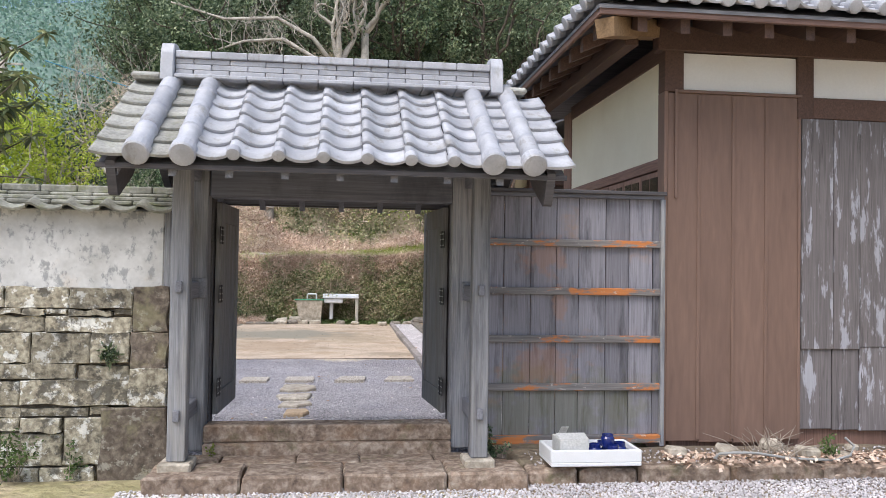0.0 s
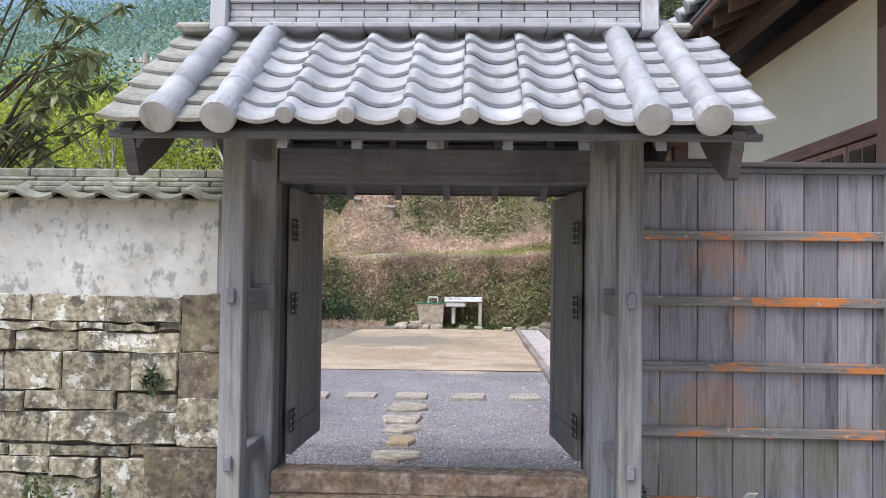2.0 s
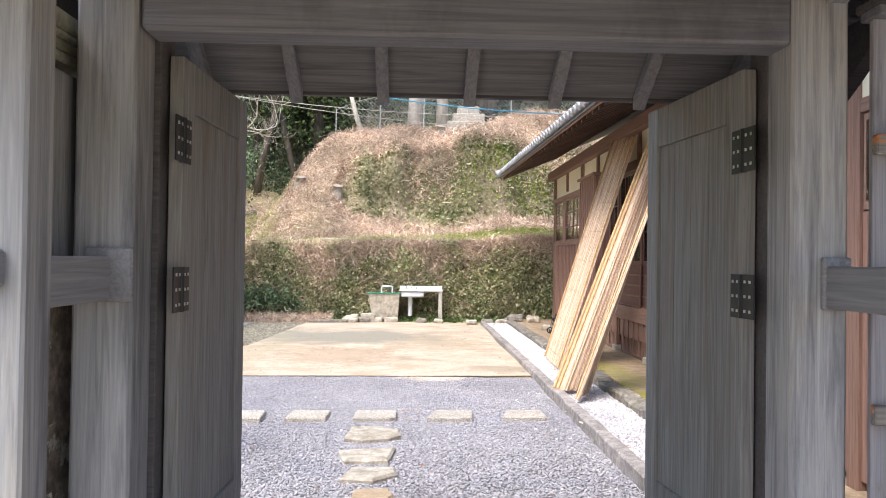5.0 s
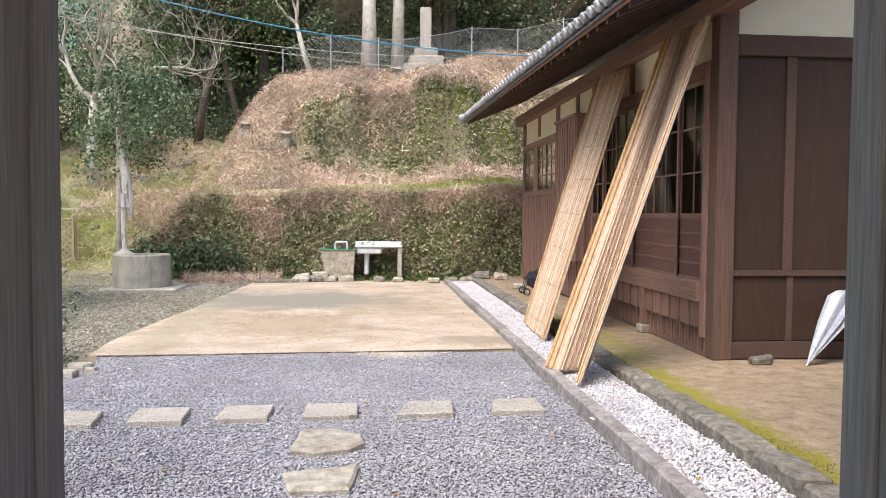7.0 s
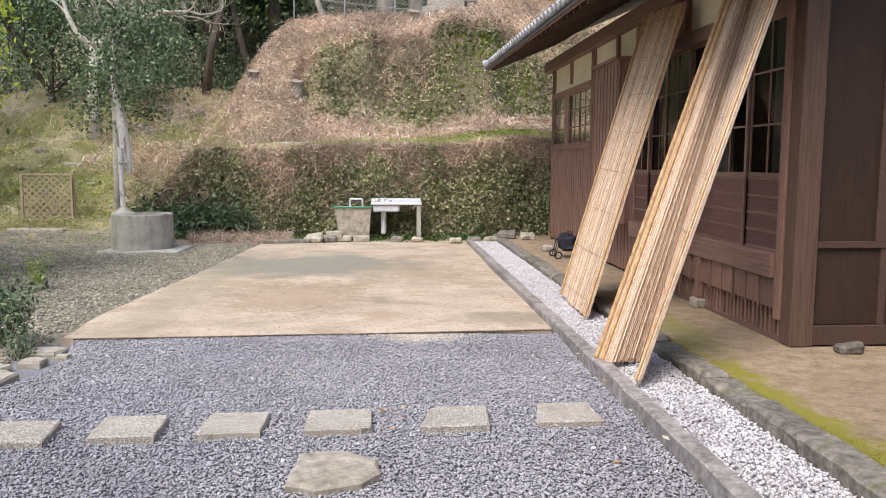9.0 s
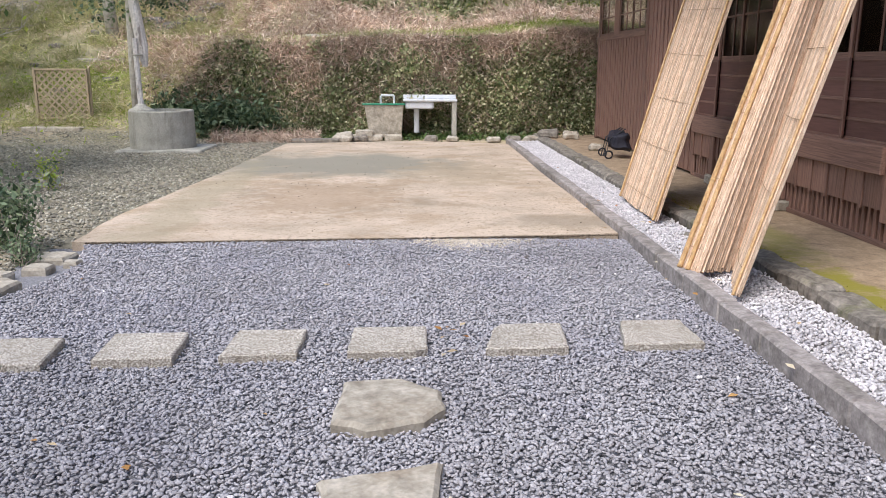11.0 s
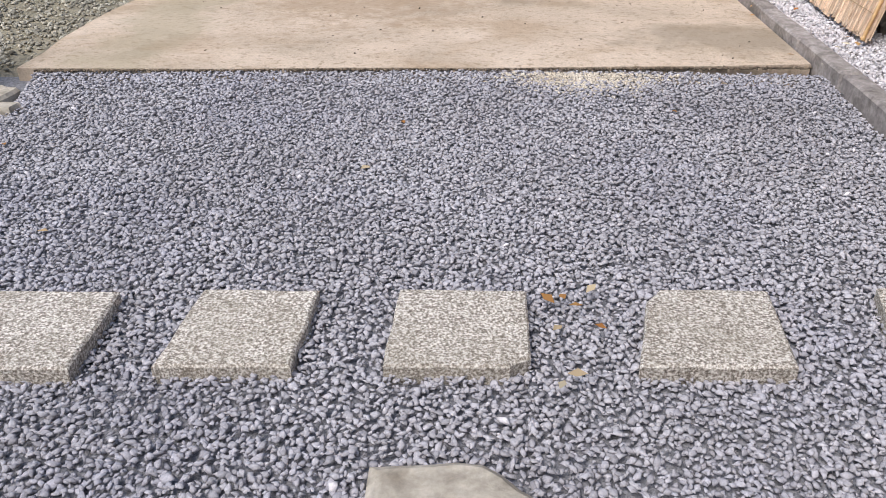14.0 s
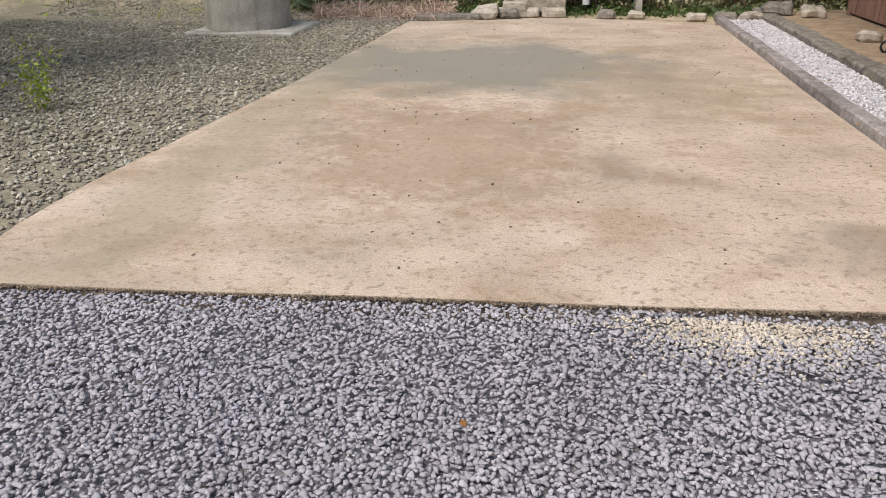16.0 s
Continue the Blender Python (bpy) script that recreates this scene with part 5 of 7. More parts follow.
def reed_screen(corners, n, label, ties=8, canes=()):
    """Reeds from the lower edge to the upper edge, tied by cords; corners: lower line and upper line of equal count."""
    low, high = corners
    s = thing("reed_screen", low[0], label, "reed screen", "reed screens leaning on the house")
    rnd = random.Random(n)

    def along(line, f):
        f = f * (len(line) - 1)
        i = min(int(f), len(line) - 2)
        return Vector(line[i]).lerp(Vector(line[i + 1]), f - i)
    for layer in range(2):
        for i in range(n):
            f = min(max((i + 0.5 * layer + rnd.uniform(-0.3, 0.3)) / n, 0), 1)
            a, b = along(low, f), along(high, min(max(f + rnd.uniform(-0.012, 0.012), 0), 1))
            d = b - a
            side = (along(low, min(f + 0.02, 1)) - along(low, max(f - 0.02, 0))).normalized()
            out = d.normalized().cross(side) * (0.012 * layer + rnd.uniform(-0.006, 0.006))
            a, b = a + out + d * rnd.uniform(-0.004, 0.006), b + out + d * rnd.uniform(-0.012, 0.012)
            d = b - a
            q = d.to_track_quat("Z", "Y").to_matrix().to_4x4()
            w = rnd.uniform(0.75, 1.35)
            link("reed", reed_mesh, s, Matrix.Translation(a) @ q @ Matrix.Diagonal((w, w, d.length, 1)))
    for k in range(ties):
        g = 0.04 + 0.92 * k / (ties - 1)
        pts = []
        for i in range(13):
            f = i / 12
            p = along(low, f).lerp(along(high, f), g)
            side = (along(low, min(f + 0.02, 1)) - along(low, max(f - 0.02, 0))).normalized()
            o = (along(high, f) - along(low, f)).normalized().cross(side)
            pts.append(p - o * 0.016 * (1 if o.x > 0 else -1))
        part("cord", tube(pts, 0.0022, 4), cord_mat, s)
    # bamboo canes along the long edges, with swollen nodes
    for f, r in canes:
        a, b = along(low, f), along(high, f)
        side = (along(low, min(f + 0.02, 1)) - along(low, max(f - 0.02, 0))).normalized()
        o = (b - a).normalized().cross(side)
        o = o * (-0.024 if o.x > 0 else 0.024)
        pts, rad = [], []
        m = 13
        for k in range(m):
            c = a.lerp(b, k / (m - 1)) + o
            e = (b - a).normalized() * 0.012
            pts += [c - e, c, c + e]
            rad += [r, r * 1.22, r]
        part("bamboo_cane", tube(pts, rad, 8), cane_mat, s, "golden bamboo cane with dark nodes")
    return s


reed_screen((((1.87, 17.2, -0.14), (1.83, 16.5, -0.15), (1.82, 15.72, -0.15)), ((3.16, 18.15, 3.48), (3.17, 17.5, 3.42), (3.18, 16.8, 3.36))), 120, "flat screen of dry golden reeds leaning against the eave", canes=((0.02, 0.013), (0.98, 0.012)))
reed_screen((((1.43, 13.86, -0.13), (1.50, 13.69, -0.13), (1.84, 13.90, -0.17), (1.66, 13.48, -0.16), (1.55, 13.13, -0.14)), ((3.06, 15.12, 3.42), (3.11, 14.93, 3.42), (3.30, 15.06, 3.47), (3.20, 14.5, 3.45), (3.12, 14.10, 3.42))), 150, "folded screen of dry golden reeds leaning against the eave", canes=((0.02, 0.019), (0.13, 0.016), (0.98, 0.010)))

# ---- stepping stones, kerbs, gravel ----
def stepping_stones():
    for i, (x, w, lean) in enumerate(((-2.64, 0.40, 0.05), (-1.99, 0.41, 0.02), (-1.325, 0.39, -0.01), (-0.645, 0.42, 0.0), (0.14, 0.42, -0.04), (0.915, 0.42, -0.05))):
        y = (12.44, 12.51, 12.55, 12.58, 12.615, 12.66)[i]
        d = 0.214
        o = [(x - w / 2 + lean - 0.01, y - d), (x + w / 2 + lean * 0.4, y - d + 0.015), (x + w / 2 - lean * 0.4 - (0.0 if i != 5 else 0.04), y + d), (x - w / 2 - lean * 0.6, y + d - 0.01)]
        if i == 3:
            o = [o[0], (o[1][0] - 0.06, o[1][1]), (o[1][0], o[1][1] + 0.05)] + o[2:]
        if i == 4:
            o = o[:3] + [(o[3][0] + 0.05, o[3][1]), (o[3][0], o[3][1] - 0.07)]
        ob = part("stepping_stone", slab_stone(o, -0.33, -0.208, 0.008, 0.012, i), granite)
        tagged(ob, "square rough granite stepping stone set in grey gravel", "stepping stone", "row of square stepping stones")
    flags = ((flagstone, [(-0.875, 11.52), (-0.715, 11.45), (-0.47, 11.53), (-0.375, 11.66), (-0.385, 11.86), (-0.57, 12.0), (-0.855, 11.985)]),
             (flagstone, [(-0.80, 10.70), (-0.46, 10.72), (-0.40, 11.155), (-0.62, 11.08), (-0.88, 11.02)]),
             (flagstone, [(-0.79, 10.18), (-0.55, 10.14), (-0.37, 10.30), (-0.40, 10.50), (-0.74, 10.48)]),
             (flag_tan, [(-0.68, 9.60), (-0.45, 9.58), (-0.38, 9.74), (-0.42, 9.92), (-0.66, 9.9)]),
             (flagstone, [(-0.74, 9.0), (-0.5, 8.92), (-0.29, 9.05), (-0.29, 9.2), (-0.5, 9.26), (-0.76, 9.22)]))
    for i, (m, o) in enumerate(flags):
        ob = part("flagstone", slab_stone(o, -0.33, -0.21, 0.018, 0.025, i + 20), m)
        tagged(ob, "uneven tan flagstone set in grey gravel" if m is flag_tan else "uneven flat grey flagstone set in grey gravel", "flagstone", "flagstone path from the gate")


stepping_stones()


def kerbs():
    k = thing("court_kerb", (1.42, 15, -0.25), "narrow weathered concrete kerb beside the white gravel", "kerb")
    y = 8.2
    while y < 24.3:
        ln = RND.uniform(0.55, 0.95)
        x = 1.372 + 0.001 * (y - 12)
        part("kerb_stone", rough_block(x, x + 0.125, y + 0.004, min(y + ln, 24.3) - 0.004, -0.38, -0.125 + RND.uniform(-0.006, 0.006), 0.008, 0.012, 2, y), kerb_mat, k)
        y += ln
    d = thing("drain_curb", (2.2, 15, -0.25), "mossy dark stone curb along the house drain", "kerb")
    y = 8.9
    while y < 25:
        ln = RND.uniform(0.5, 1.1)
        o = RND.uniform(-0.015, 0.02)
        part("curb_stone", rough_block(2.07 + o, 2.30 + o, y + 0.006, y + ln - 0.006, -0.4, -0.105 + RND.uniform(-0.03, 0.02), 0.024, 0.025, 3, y * 3), curb_stone, d)
        y += ln
    for i, (x, y, r) in enumerate(((1.95, 24.75, 0.16), (2.35, 24.9, 0.2), (2.75, 24.6, 0.17), (1.6, 24.7, 0.15), (1.2, 24.75, 0.14), (3.75, 14.05, 0.11), (2.75, 22.3, 0.13), (-0.1, 25.0, 0.14), (-1.9, 24.85, 0.2), (-1.55, 24.95, 0.16), (0.35, 25.0, 0.13), (2.02, 15.25, 0.09), (1.98, 15.0, 0.07))):
        ob = part("stone", rough_block(x - r, x + r, y - r * 0.7, y + r * 0.7, (-0.18 if x > 2.3 else -0.26), (-0.18 if x > 2.3 else -0.26) + r * 0.95, r * 0.3, r * 0.3, 2, i * 7), curb_stone if i % 2 else flagstone)
        tagged(ob, "small rough field stone lying by the court edge", "stone", "loose stones round the court")
    for i, (x, y, w, l) in enumerate(((-3.45, 13.75, 0.34, 0.5), (-3.35, 14.35, 0.20, 0.16), (-3.58, 14.15, 0.22, 0.16), (-3.4, 14.75, 0.30, 0.26), (-3.18, 14.55, 0.13, 0.10), (-3.55, 13.1, 0.25, 0.2))):
        ob = part("edge_stone", slab_stone([(x - w / 2, y - l / 2), (x + w * 0.4, y - l * 0.55), (x + w / 2, y + l * 0.3), (x + w * 0.1, y + l / 2), (x - w / 2, y + l * 0.4)], -0.32, -0.208 - 0.004 * i, 0.02, 0.03, i + 50), flagstone)
        tagged(ob, "flat pale stone edging the gravel bed", "stone", "stones edging the gravel")


kerbs()


def gravel():
    rng = np.random.default_rng(3)

    def bed(x0, x1, y0, y1, spacing):
        nx, ny = int((x1 - x0) / spacing), int((y1 - y0) / spacing)
        gx, gy = np.meshgrid(np.arange(nx), np.arange(ny))
        p = np.stack([x0 + (gx.ravel() + rng.uniform(-0.1, 1.1, gx.size)) * spacing, y0 + (gy.ravel() + rng.uniform(-0.1, 1.1, gx.size)) * spacing], -1)
        return p
    p = np.concatenate([bed(-3.6, 1.375, 9.6, 15.25, 0.0168), bed(-3.2, 1.375, 7.05, 9.6, 0.027)])
    limit = -3.28 + 0.12 * np.sin(p[:, 1] * 2.3) - 0.35 * step01((13.2 - p[:, 1]) / 1.0)
    p = p[p[:, 0] > limit]
    top = -0.260 + 0.036 * step01((p[:, 1] - 14.4) / 0.7) + rng.uniform(-0.006, 0.010, len(p)) + 0.006 * wave(p[:, 0], p[:, 1], 3.1)
    V, F = pebbles(p, top, 0.0136, rng, flat=0.68, tall=0.52)
    link("grey_gravel", np_mesh("grey_gravel", V, F, gravel_grey), kind="stuff", label="loose angular grey gravel covering the court", category="gravel")
    p = bed(1.50, 2.07, 8.6, 24.5, 0.0215)
    V, F = pebbles(p, -0.20 + rng.uniform(-0.010, 0.010, len(p)), 0.0168, rng)
    link("white_gravel", np_mesh("white_gravel", V, F, gravel_white), kind="stuff", label="coarse white gravel in the drain strip", category="gravel")
    p = np.concatenate([bed(-1.6, 5.6, 5.45, 6.12, 0.021), np.stack([rng.uniform(1.5, 6, 500), rng.uniform(6.12, 6.6, 500)], -1)])
    zz = np.where(p[:, 1] > 6.13, 0.0, -0.148) + rng.uniform(-0.006, 0.006, len(p))
    V, F = pebbles(p, zz, 0.013, rng)
    link("front_gravel", np_mesh("front_gravel", V, F, gravel_white), kind="stuff", label="fine white gravel on the forecourt", category="gravel")
    # coarse brown-grey rubble on the left part of the court
    p = np.stack([rng.uniform(-9.0, -2.9, 36000), rng.uniform(12.6, 25.2, 36000)], -1)
    edge = np.interp(p[:, 1], (12.6, 15.1, 16.5, 19.5, 24.2, 25.2), (-3.5, -3.5, -3.4, -3.15, -2.9, -2.9))
    p = p[p[:, 0] < edge - rng.exponential(0.05, len(p))]
    V, F = pebbles(p, land(p[:, 0], p[:, 1]) + 0.009, 0.021, rng, flat=0.62, tall=0.5)
    rub = surface("rubble_stone", ((0.3, (0.26, 0.235, 0.185)), (0.7, (0.44, 0.405, 0.33))), scale=(3, 3, 3), rough=0.9, bump=0.3, island=0.5)
    link("rubble", np_mesh("rubble", V, F, rub), kind="stuff", label="trodden grey-brown rubble over earth", category="rubble")
    # odd pale stones and fallen leaves on the grey gravel
    p = np.stack([rng.uniform(-3, 1.3, 110), rng.uniform(9, 15, 110)], -1)
    p = np.concatenate([p, np.stack([1.25 - rng.exponential(0.12, 60), rng.uniform(10, 15, 60)], -1)])
    V, F = pebbles(p, np.full(len(p), -0.245), 0.014, rng)
    link("pale_stones", np_mesh("pale_stones", V, F, gravel_white), kind="stuff", label="scattered pale pebbles on the grey gravel", category="pebbles")
    c = np.stack([rng.uniform(-3, 1.3, 24), rng.uniform(8.5, 15, 24), np.full(24, -0.243)], -1)
    c = np.concatenate([c, np.stack([rng.uniform(1.25, 1.75, 40), rng.uniform(10, 20, 40), np.full(40, -0.16)], -1), np.stack([rng.uniform(-0.42, -0.2, 8), rng.uniform(12.3, 12.9, 8), np.full(8, -0.205)], -1)])
    V, F = leaf_cloud(c, 0.05, 0.03, rng, flat=0.85)
    link("fallen_leaves", np_mesh("fallen_leaves", V, F, leaf_fallen), kind="stuff", label="scattered dry orange fallen leaves", category="leaves")
    p = np.stack([rng.uniform(-3.2, 1.3, 260), rng.uniform(15.4, 24, 260)], -1)
    # dark grains along the slab's front edge stand in for its shadow line
    x = rng.uniform(-3.3, 1.35, 2200)
    p = np.concatenate([p, np.stack([x, 15.12 + 0.047 * (x + 3.3) - np.abs(rng.normal(0, 0.014, 2200))], -1)])
    V, F = pebbles(p, np.where(np.arange(len(p)) < 260, -0.184, -0.207), 0.009, rng)
    bits = surface("dark_grit_and_shade", ((0.3, (0.07, 0.05, 0.035)), (0.7, (0.22, 0.17, 0.12))), rough=0.95, bump=0, island=0.5)
    link("slab_grit", np_mesh("slab_grit", V, F, bits), kind="stuff", label="dark crumbs on the concrete slab and a dark row drawing its edge shadow", category="grit")
    p = np.stack([rng.normal(0.0, 0.22, 1500), 15.17 - np.abs(rng.normal(0, 0.13, 1500))], -1)
    V, F = pebbles(p, np.full(len(p), -0.206) - 0.1 * (15.17 - p[:, 1]), 0.010, rng)
    sand = surface("spilt_sand", ((0.3, (0.50, 0.43, 0.34)), (0.7, (0.70, 0.62, 0.52))), scale=(6, 6, 6), rough=0.95, bump=0.2, island=0.2)
    link("spilt_sand", np_mesh("spilt_sand", V, F, sand), kind="stuff", label="tan grit spilt on the gravel by the slab", category="grit")


gravel()


# ---- things round the court ----
def well():
    stripped = surface("stripped_wood", ((0.3, (0.52, 0.47, 0.44)), (0.7, (0.80, 0.75, 0.72))), scale=(22, 22, 3), rough=0.85, bump=0.5, bump_scale=30, stain=((0.16, 0.12, 0.10), (9, 9, 2), 0.56, 0.64, 0.7))
    w = thing("stone_well", (-5.08, 23.4, -0.25), "round grey concrete well ring filled to the rim", "well")
    c = (-5.08, 23.4, -0.2)
    part("ring", lathe([(0.585, 0), (0.58, 0.30), (0.575, 0.655), (0.565, 0.675), (0.49, 0.675), (0.48, 0.62), (0.0001, 0.60)], c, 36), concrete_grey, w)
    part("plinth", rough_block(-5.75, -4.25, 22.75, 24.05, -0.3, -0.2, 0.012, 0.02, 2, 3), concrete_grey, w)
    part("foot", lathe([(0.24, 0.0), (0.22, 0.05), (0.10, 0.12), (0.07, 0.16), (0.0001, 0.161)], (-5.42, 23.35, 0.43), 20), concrete_grey, w)
    p = thing("post", (-5.42, 23.35, 0.55), "thin grey post lashed to a bare bark-stripped trunk", "post")
    part("pole", tube([(-5.42, 23.35, 0.55), (-5.44, 23.36, 1.2), (-5.45, 23.37, 1.75)], [0.05, 0.048, 0.045], 10), stripped, p)
    part("log", tube([(-5.33, 23.47, 1.25), (-5.36, 23.48, 1.6), (-5.43, 23.48, 2.15), (-5.51, 23.5, 2.75), (-5.56, 23.52, 3.3)], [0.05, 0.105, 0.10, 0.09, 0.07], 10), stripped, p, "pale bark-stripped log")
    part("strap", tube([(-5.44, 23.28, 1.45), (-5.34, 23.4, 1.46), (-5.44, 23.6, 1.46), (-5.54, 23.45, 1.46), (-5.44, 23.28, 1.45)], 0.015, 5), concrete_grey, p)


well()
GREEN_P = surface("green_plastic", ((0.3, (0.04, 0.28, 0.16)), (0.7, (0.06, 0.36, 0.22))), rough=0.45, bump=0)
WHITE_P = surface("white_enamel", ((0.3, (0.66, 0.67, 0.70)), (0.7, (0.76, 0.77, 0.80))), rough=0.4, bump=0, stain=((0.45, 0.42, 0.36), 6, 0.56, 0.7, 0.5))


def sink_corner():
    t = thing("concrete_trough", (-1.06, 25.5, -0.2), "weathered tapered concrete water trough with a green rim", "trough")
    bm = bmesh.new()
    lo = [(-1.36, 25.3), (-0.70, 25.3), (-0.70, 25.75), (-1.36, 25.75)]
    hi = [(-1.47, 25.22), (-0.65, 25.22), (-0.65, 25.85), (-1.47, 25.85)]
    a = [bm.verts.new((x, y, -0.2)) for x, y in lo]
    b = [bm.verts.new((x, y, 0.49)) for x, y in hi]
    c = [bm.verts.new((x * 0.9 - 0.106, y * 0.9 + 2.553, 0.49)) for x, y in hi]
    d = [bm.verts.new((x * 0.85 - 0.159, y * 0.85 + 3.83, 0.2)) for x, y in hi]
    for r, s in ((a, b), (b, c), (c, d)):
        for i in range(4):
            bm.faces.new((r[i], r[(i + 1) % 4], s[(i + 1) % 4], s[i]))
    bm.faces.new(a)
    bm.faces.new(d)
    bmesh.ops.bevel(bm, geom=list(bm.edges), offset=0.012, segments=1, affect="EDGES")
    part("basin", bm, flagstone, t)
    part("rim", box(-1.51, -0.62, 25.19, 25.30, 0.49, 0.515, 0.006), GREEN_P, t, "green plastic rim strip")
    part("tap_frame", tube([(-1.13, 25.4, 0.5), (-1.13, 25.4, 0.66), (-1.12, 25.4, 0.675), (-0.86, 25.4, 0.675), (-0.85, 25.4, 0.66), (-0.85, 25.4, 0.5)], 0.022, 8), WHITE_P, t, "white bent pipe frame")
    s = thing("outdoor_sink", (-0.1, 25.5, -0.2), "long white outdoor sink with a worktop on legs", "sink")
    part("worktop", box(-0.66, 0.47, 25.22, 25.78, 0.555, 0.60, 0.01), WHITE_P, s)
    part("backsplash", box(-0.66, 0.47, 25.74, 25.78, 0.60, 0.68, 0.008), WHITE_P, s)
    bm = box(-0.62, -0.02, 25.26, 25.74, 0.40, 0.555, 0.03)
    part("basin", bm, WHITE_P, s)
    part("drain_pipe", tube([(-0.38, 25.5, 0.41), (-0.38, 25.5, -0.1)], 0.06, 10), WHITE_P, s)
    for y in (25.3, 25.7):
        part("leg", box(0.36, 0.46, y - 0.05, y + 0.05, -0.22, 0.555, 0.01), concrete_grey, s, "grey concrete leg")
    for i, (x, z) in enumerate(((-1.6, 0), (-1.25, 0), (-0.85, 0), (-1.45, 0.1))):
        ob = part("block_stone", rough_block(x - 0.2, x + 0.16, 25.0, 25.28, -0.25 + z, -0.12 + z, 0.02, 0.02, 2, i), flagstone)
        tagged(ob, "flat hewn stone stacked before the trough", "stone", "stones before the trough")
    ob = part("flat_slab", rough_block(-2.9, -1.95, 24.5, 24.85, -0.25, -0.16, 0.015, 0.02, 2, 9), curb_stone)
    tagged(ob, "thin dark stone slab lying on the ground", "stone slab")


sink_corner()


def lattice():
    x0, x1, y, z0, z1 = -8.48, -7.36, 26.0, 0.15, 1.2
    m = wood("lattice_wood", (0.30, 0.23, 0.15), (0.46, 0.37, 0.26), "z")
    f = thing("lattice_panel", ((x0 + x1) / 2, y, z0), "tan wooden diamond lattice panel standing on the bank", "lattice panel")
    for a in ((x0, x1, z0, z0 + 0.04), (x0, x1, z1 - 0.04, z1), (x0, x0 + 0.04, z0 + 0.04, z1 - 0.04), (x1 - 0.04, x1, z0 + 0.04, z1 - 0.04)):
        part("frame_bar", box(a[0], a[1], y - 0.025, y + 0.025, a[2], a[3], 0.004), m, f)
    for x in (x0 - 0.02, x1 + 0.02):
        part("stake", box(x - 0.02, x + 0.02, y + 0.026, y + 0.06, z0 - 0.35, z1 + 0.02, 0.004), m, f)
    W, H = x1 - x0 - 0.08, z1 - z0 - 0.08
    for s in (1, -1):
        for k in range(-7, 8):
            c = k * 0.155
            pts = []
            for u in (-W / 2, W / 2):
                v = s * u + c
                pts.append((u, v))
            (ua, va), (ub, vb) = pts
            lo, hi = -H / 2, H / 2
            us = sorted([ua, ub, (lo - c) / s, (hi - c) / s])
            ua, ub = us[1], us[2]
            if ub - ua < 0.05 or abs(s * ua + c) > H / 2 + 0.01 or abs(s * ub + c) > H / 2 + 0.01:
                continue
            cx, cz = (x0 + x1) / 2, (z0 + z1) / 2
            bm = box(-0.5 * math.hypot(ub - ua, ub - ua), 0.5 * math.hypot(ub - ua, ub - ua), 0, 0.008, -0.017, 0.017, 0)
            bm.transform(Matrix.Translation((cx + (ua + ub) / 2, y - 0.012 + (0.010 if s > 0 else 0), cz + s * (ua + ub) / 2 + c)) @ Matrix.Rotation(-s * math.pi / 4, 4, "Y"))
            part("slat", bm, m, f)
    ob = part("stone_plank", rough_block(-8.5, -7.3, 25.2, 25.55, -0.3, 0.02, 0.02, 0.02, 2, 3), flagstone)
    tagged(ob, "long pale stone step on the ground", "stone step")


lattice()


def umbrella():
    cloth = surface("milky_vinyl", ((0.3, (0.36, 0.38, 0.43)), (0.7, (0.52, 0.54, 0.59))), scale=(20, 20, 3), rough=0.3, bump=0.3, bump_scale=30)
    foot, top = Vector((4.17, 13.92, -0.16)), Vector((4.83, 14.18, 0.66))
    u = thing("umbrella", foot, "folded milky vinyl umbrella leaning against the house post", "umbrella")
    d = (top - foot).normalized()
    q = Matrix.Translation(foot) @ d.to_track_quat("Z", "Y").to_matrix().to_4x4()
    ln = (top - foot).length
    bm = bmesh.new()
    rings = []
    for f, r in ((0.05, 0.012), (0.2, 0.045), (0.5, 0.105), (0.78, 0.145), (0.86, 0.10), (0.88, 0.03)):
        rings.append([bm.verts.new((r * (0.75 + 0.6 * (k % 2)) * math.cos(math.pi * k / 8), r * (0.75 + 0.6 * (k % 2)) * math.sin(math.pi * k / 8) * 0.7, f * ln + (0.03 * math.sin(k * 2.1) if f > 0.6 else 0))) for k in range(16)])
    for a, b in zip(rings, rings[1:]):
        for k in range(16):
            bm.faces.new((a[k], a[(k + 1) % 16], b[(k + 1) % 16], b[k]))
    bm.faces.new(rings[0])
    bm.faces.new(rings[-1])
    bm.transform(q)
    part("canopy", bm, cloth, u, smooth=False)
    bm = tube([(0, 0, 0), (0, 0, ln * 1.05)], 0.008, 8)
    bm.transform(q)
    part("shaft", bm, steel, u)
    bm = tube([(0.05 - 0.05 * math.cos(a), 0, ln * 1.05 + 0.05 * math.sin(a)) for a in [math.pi * k / 8 for k in range(9)]], 0.012, 8)
    bm.transform(q)
    part("handle", bm, WHITE_P, u, "white hooked handle")


umbrella()


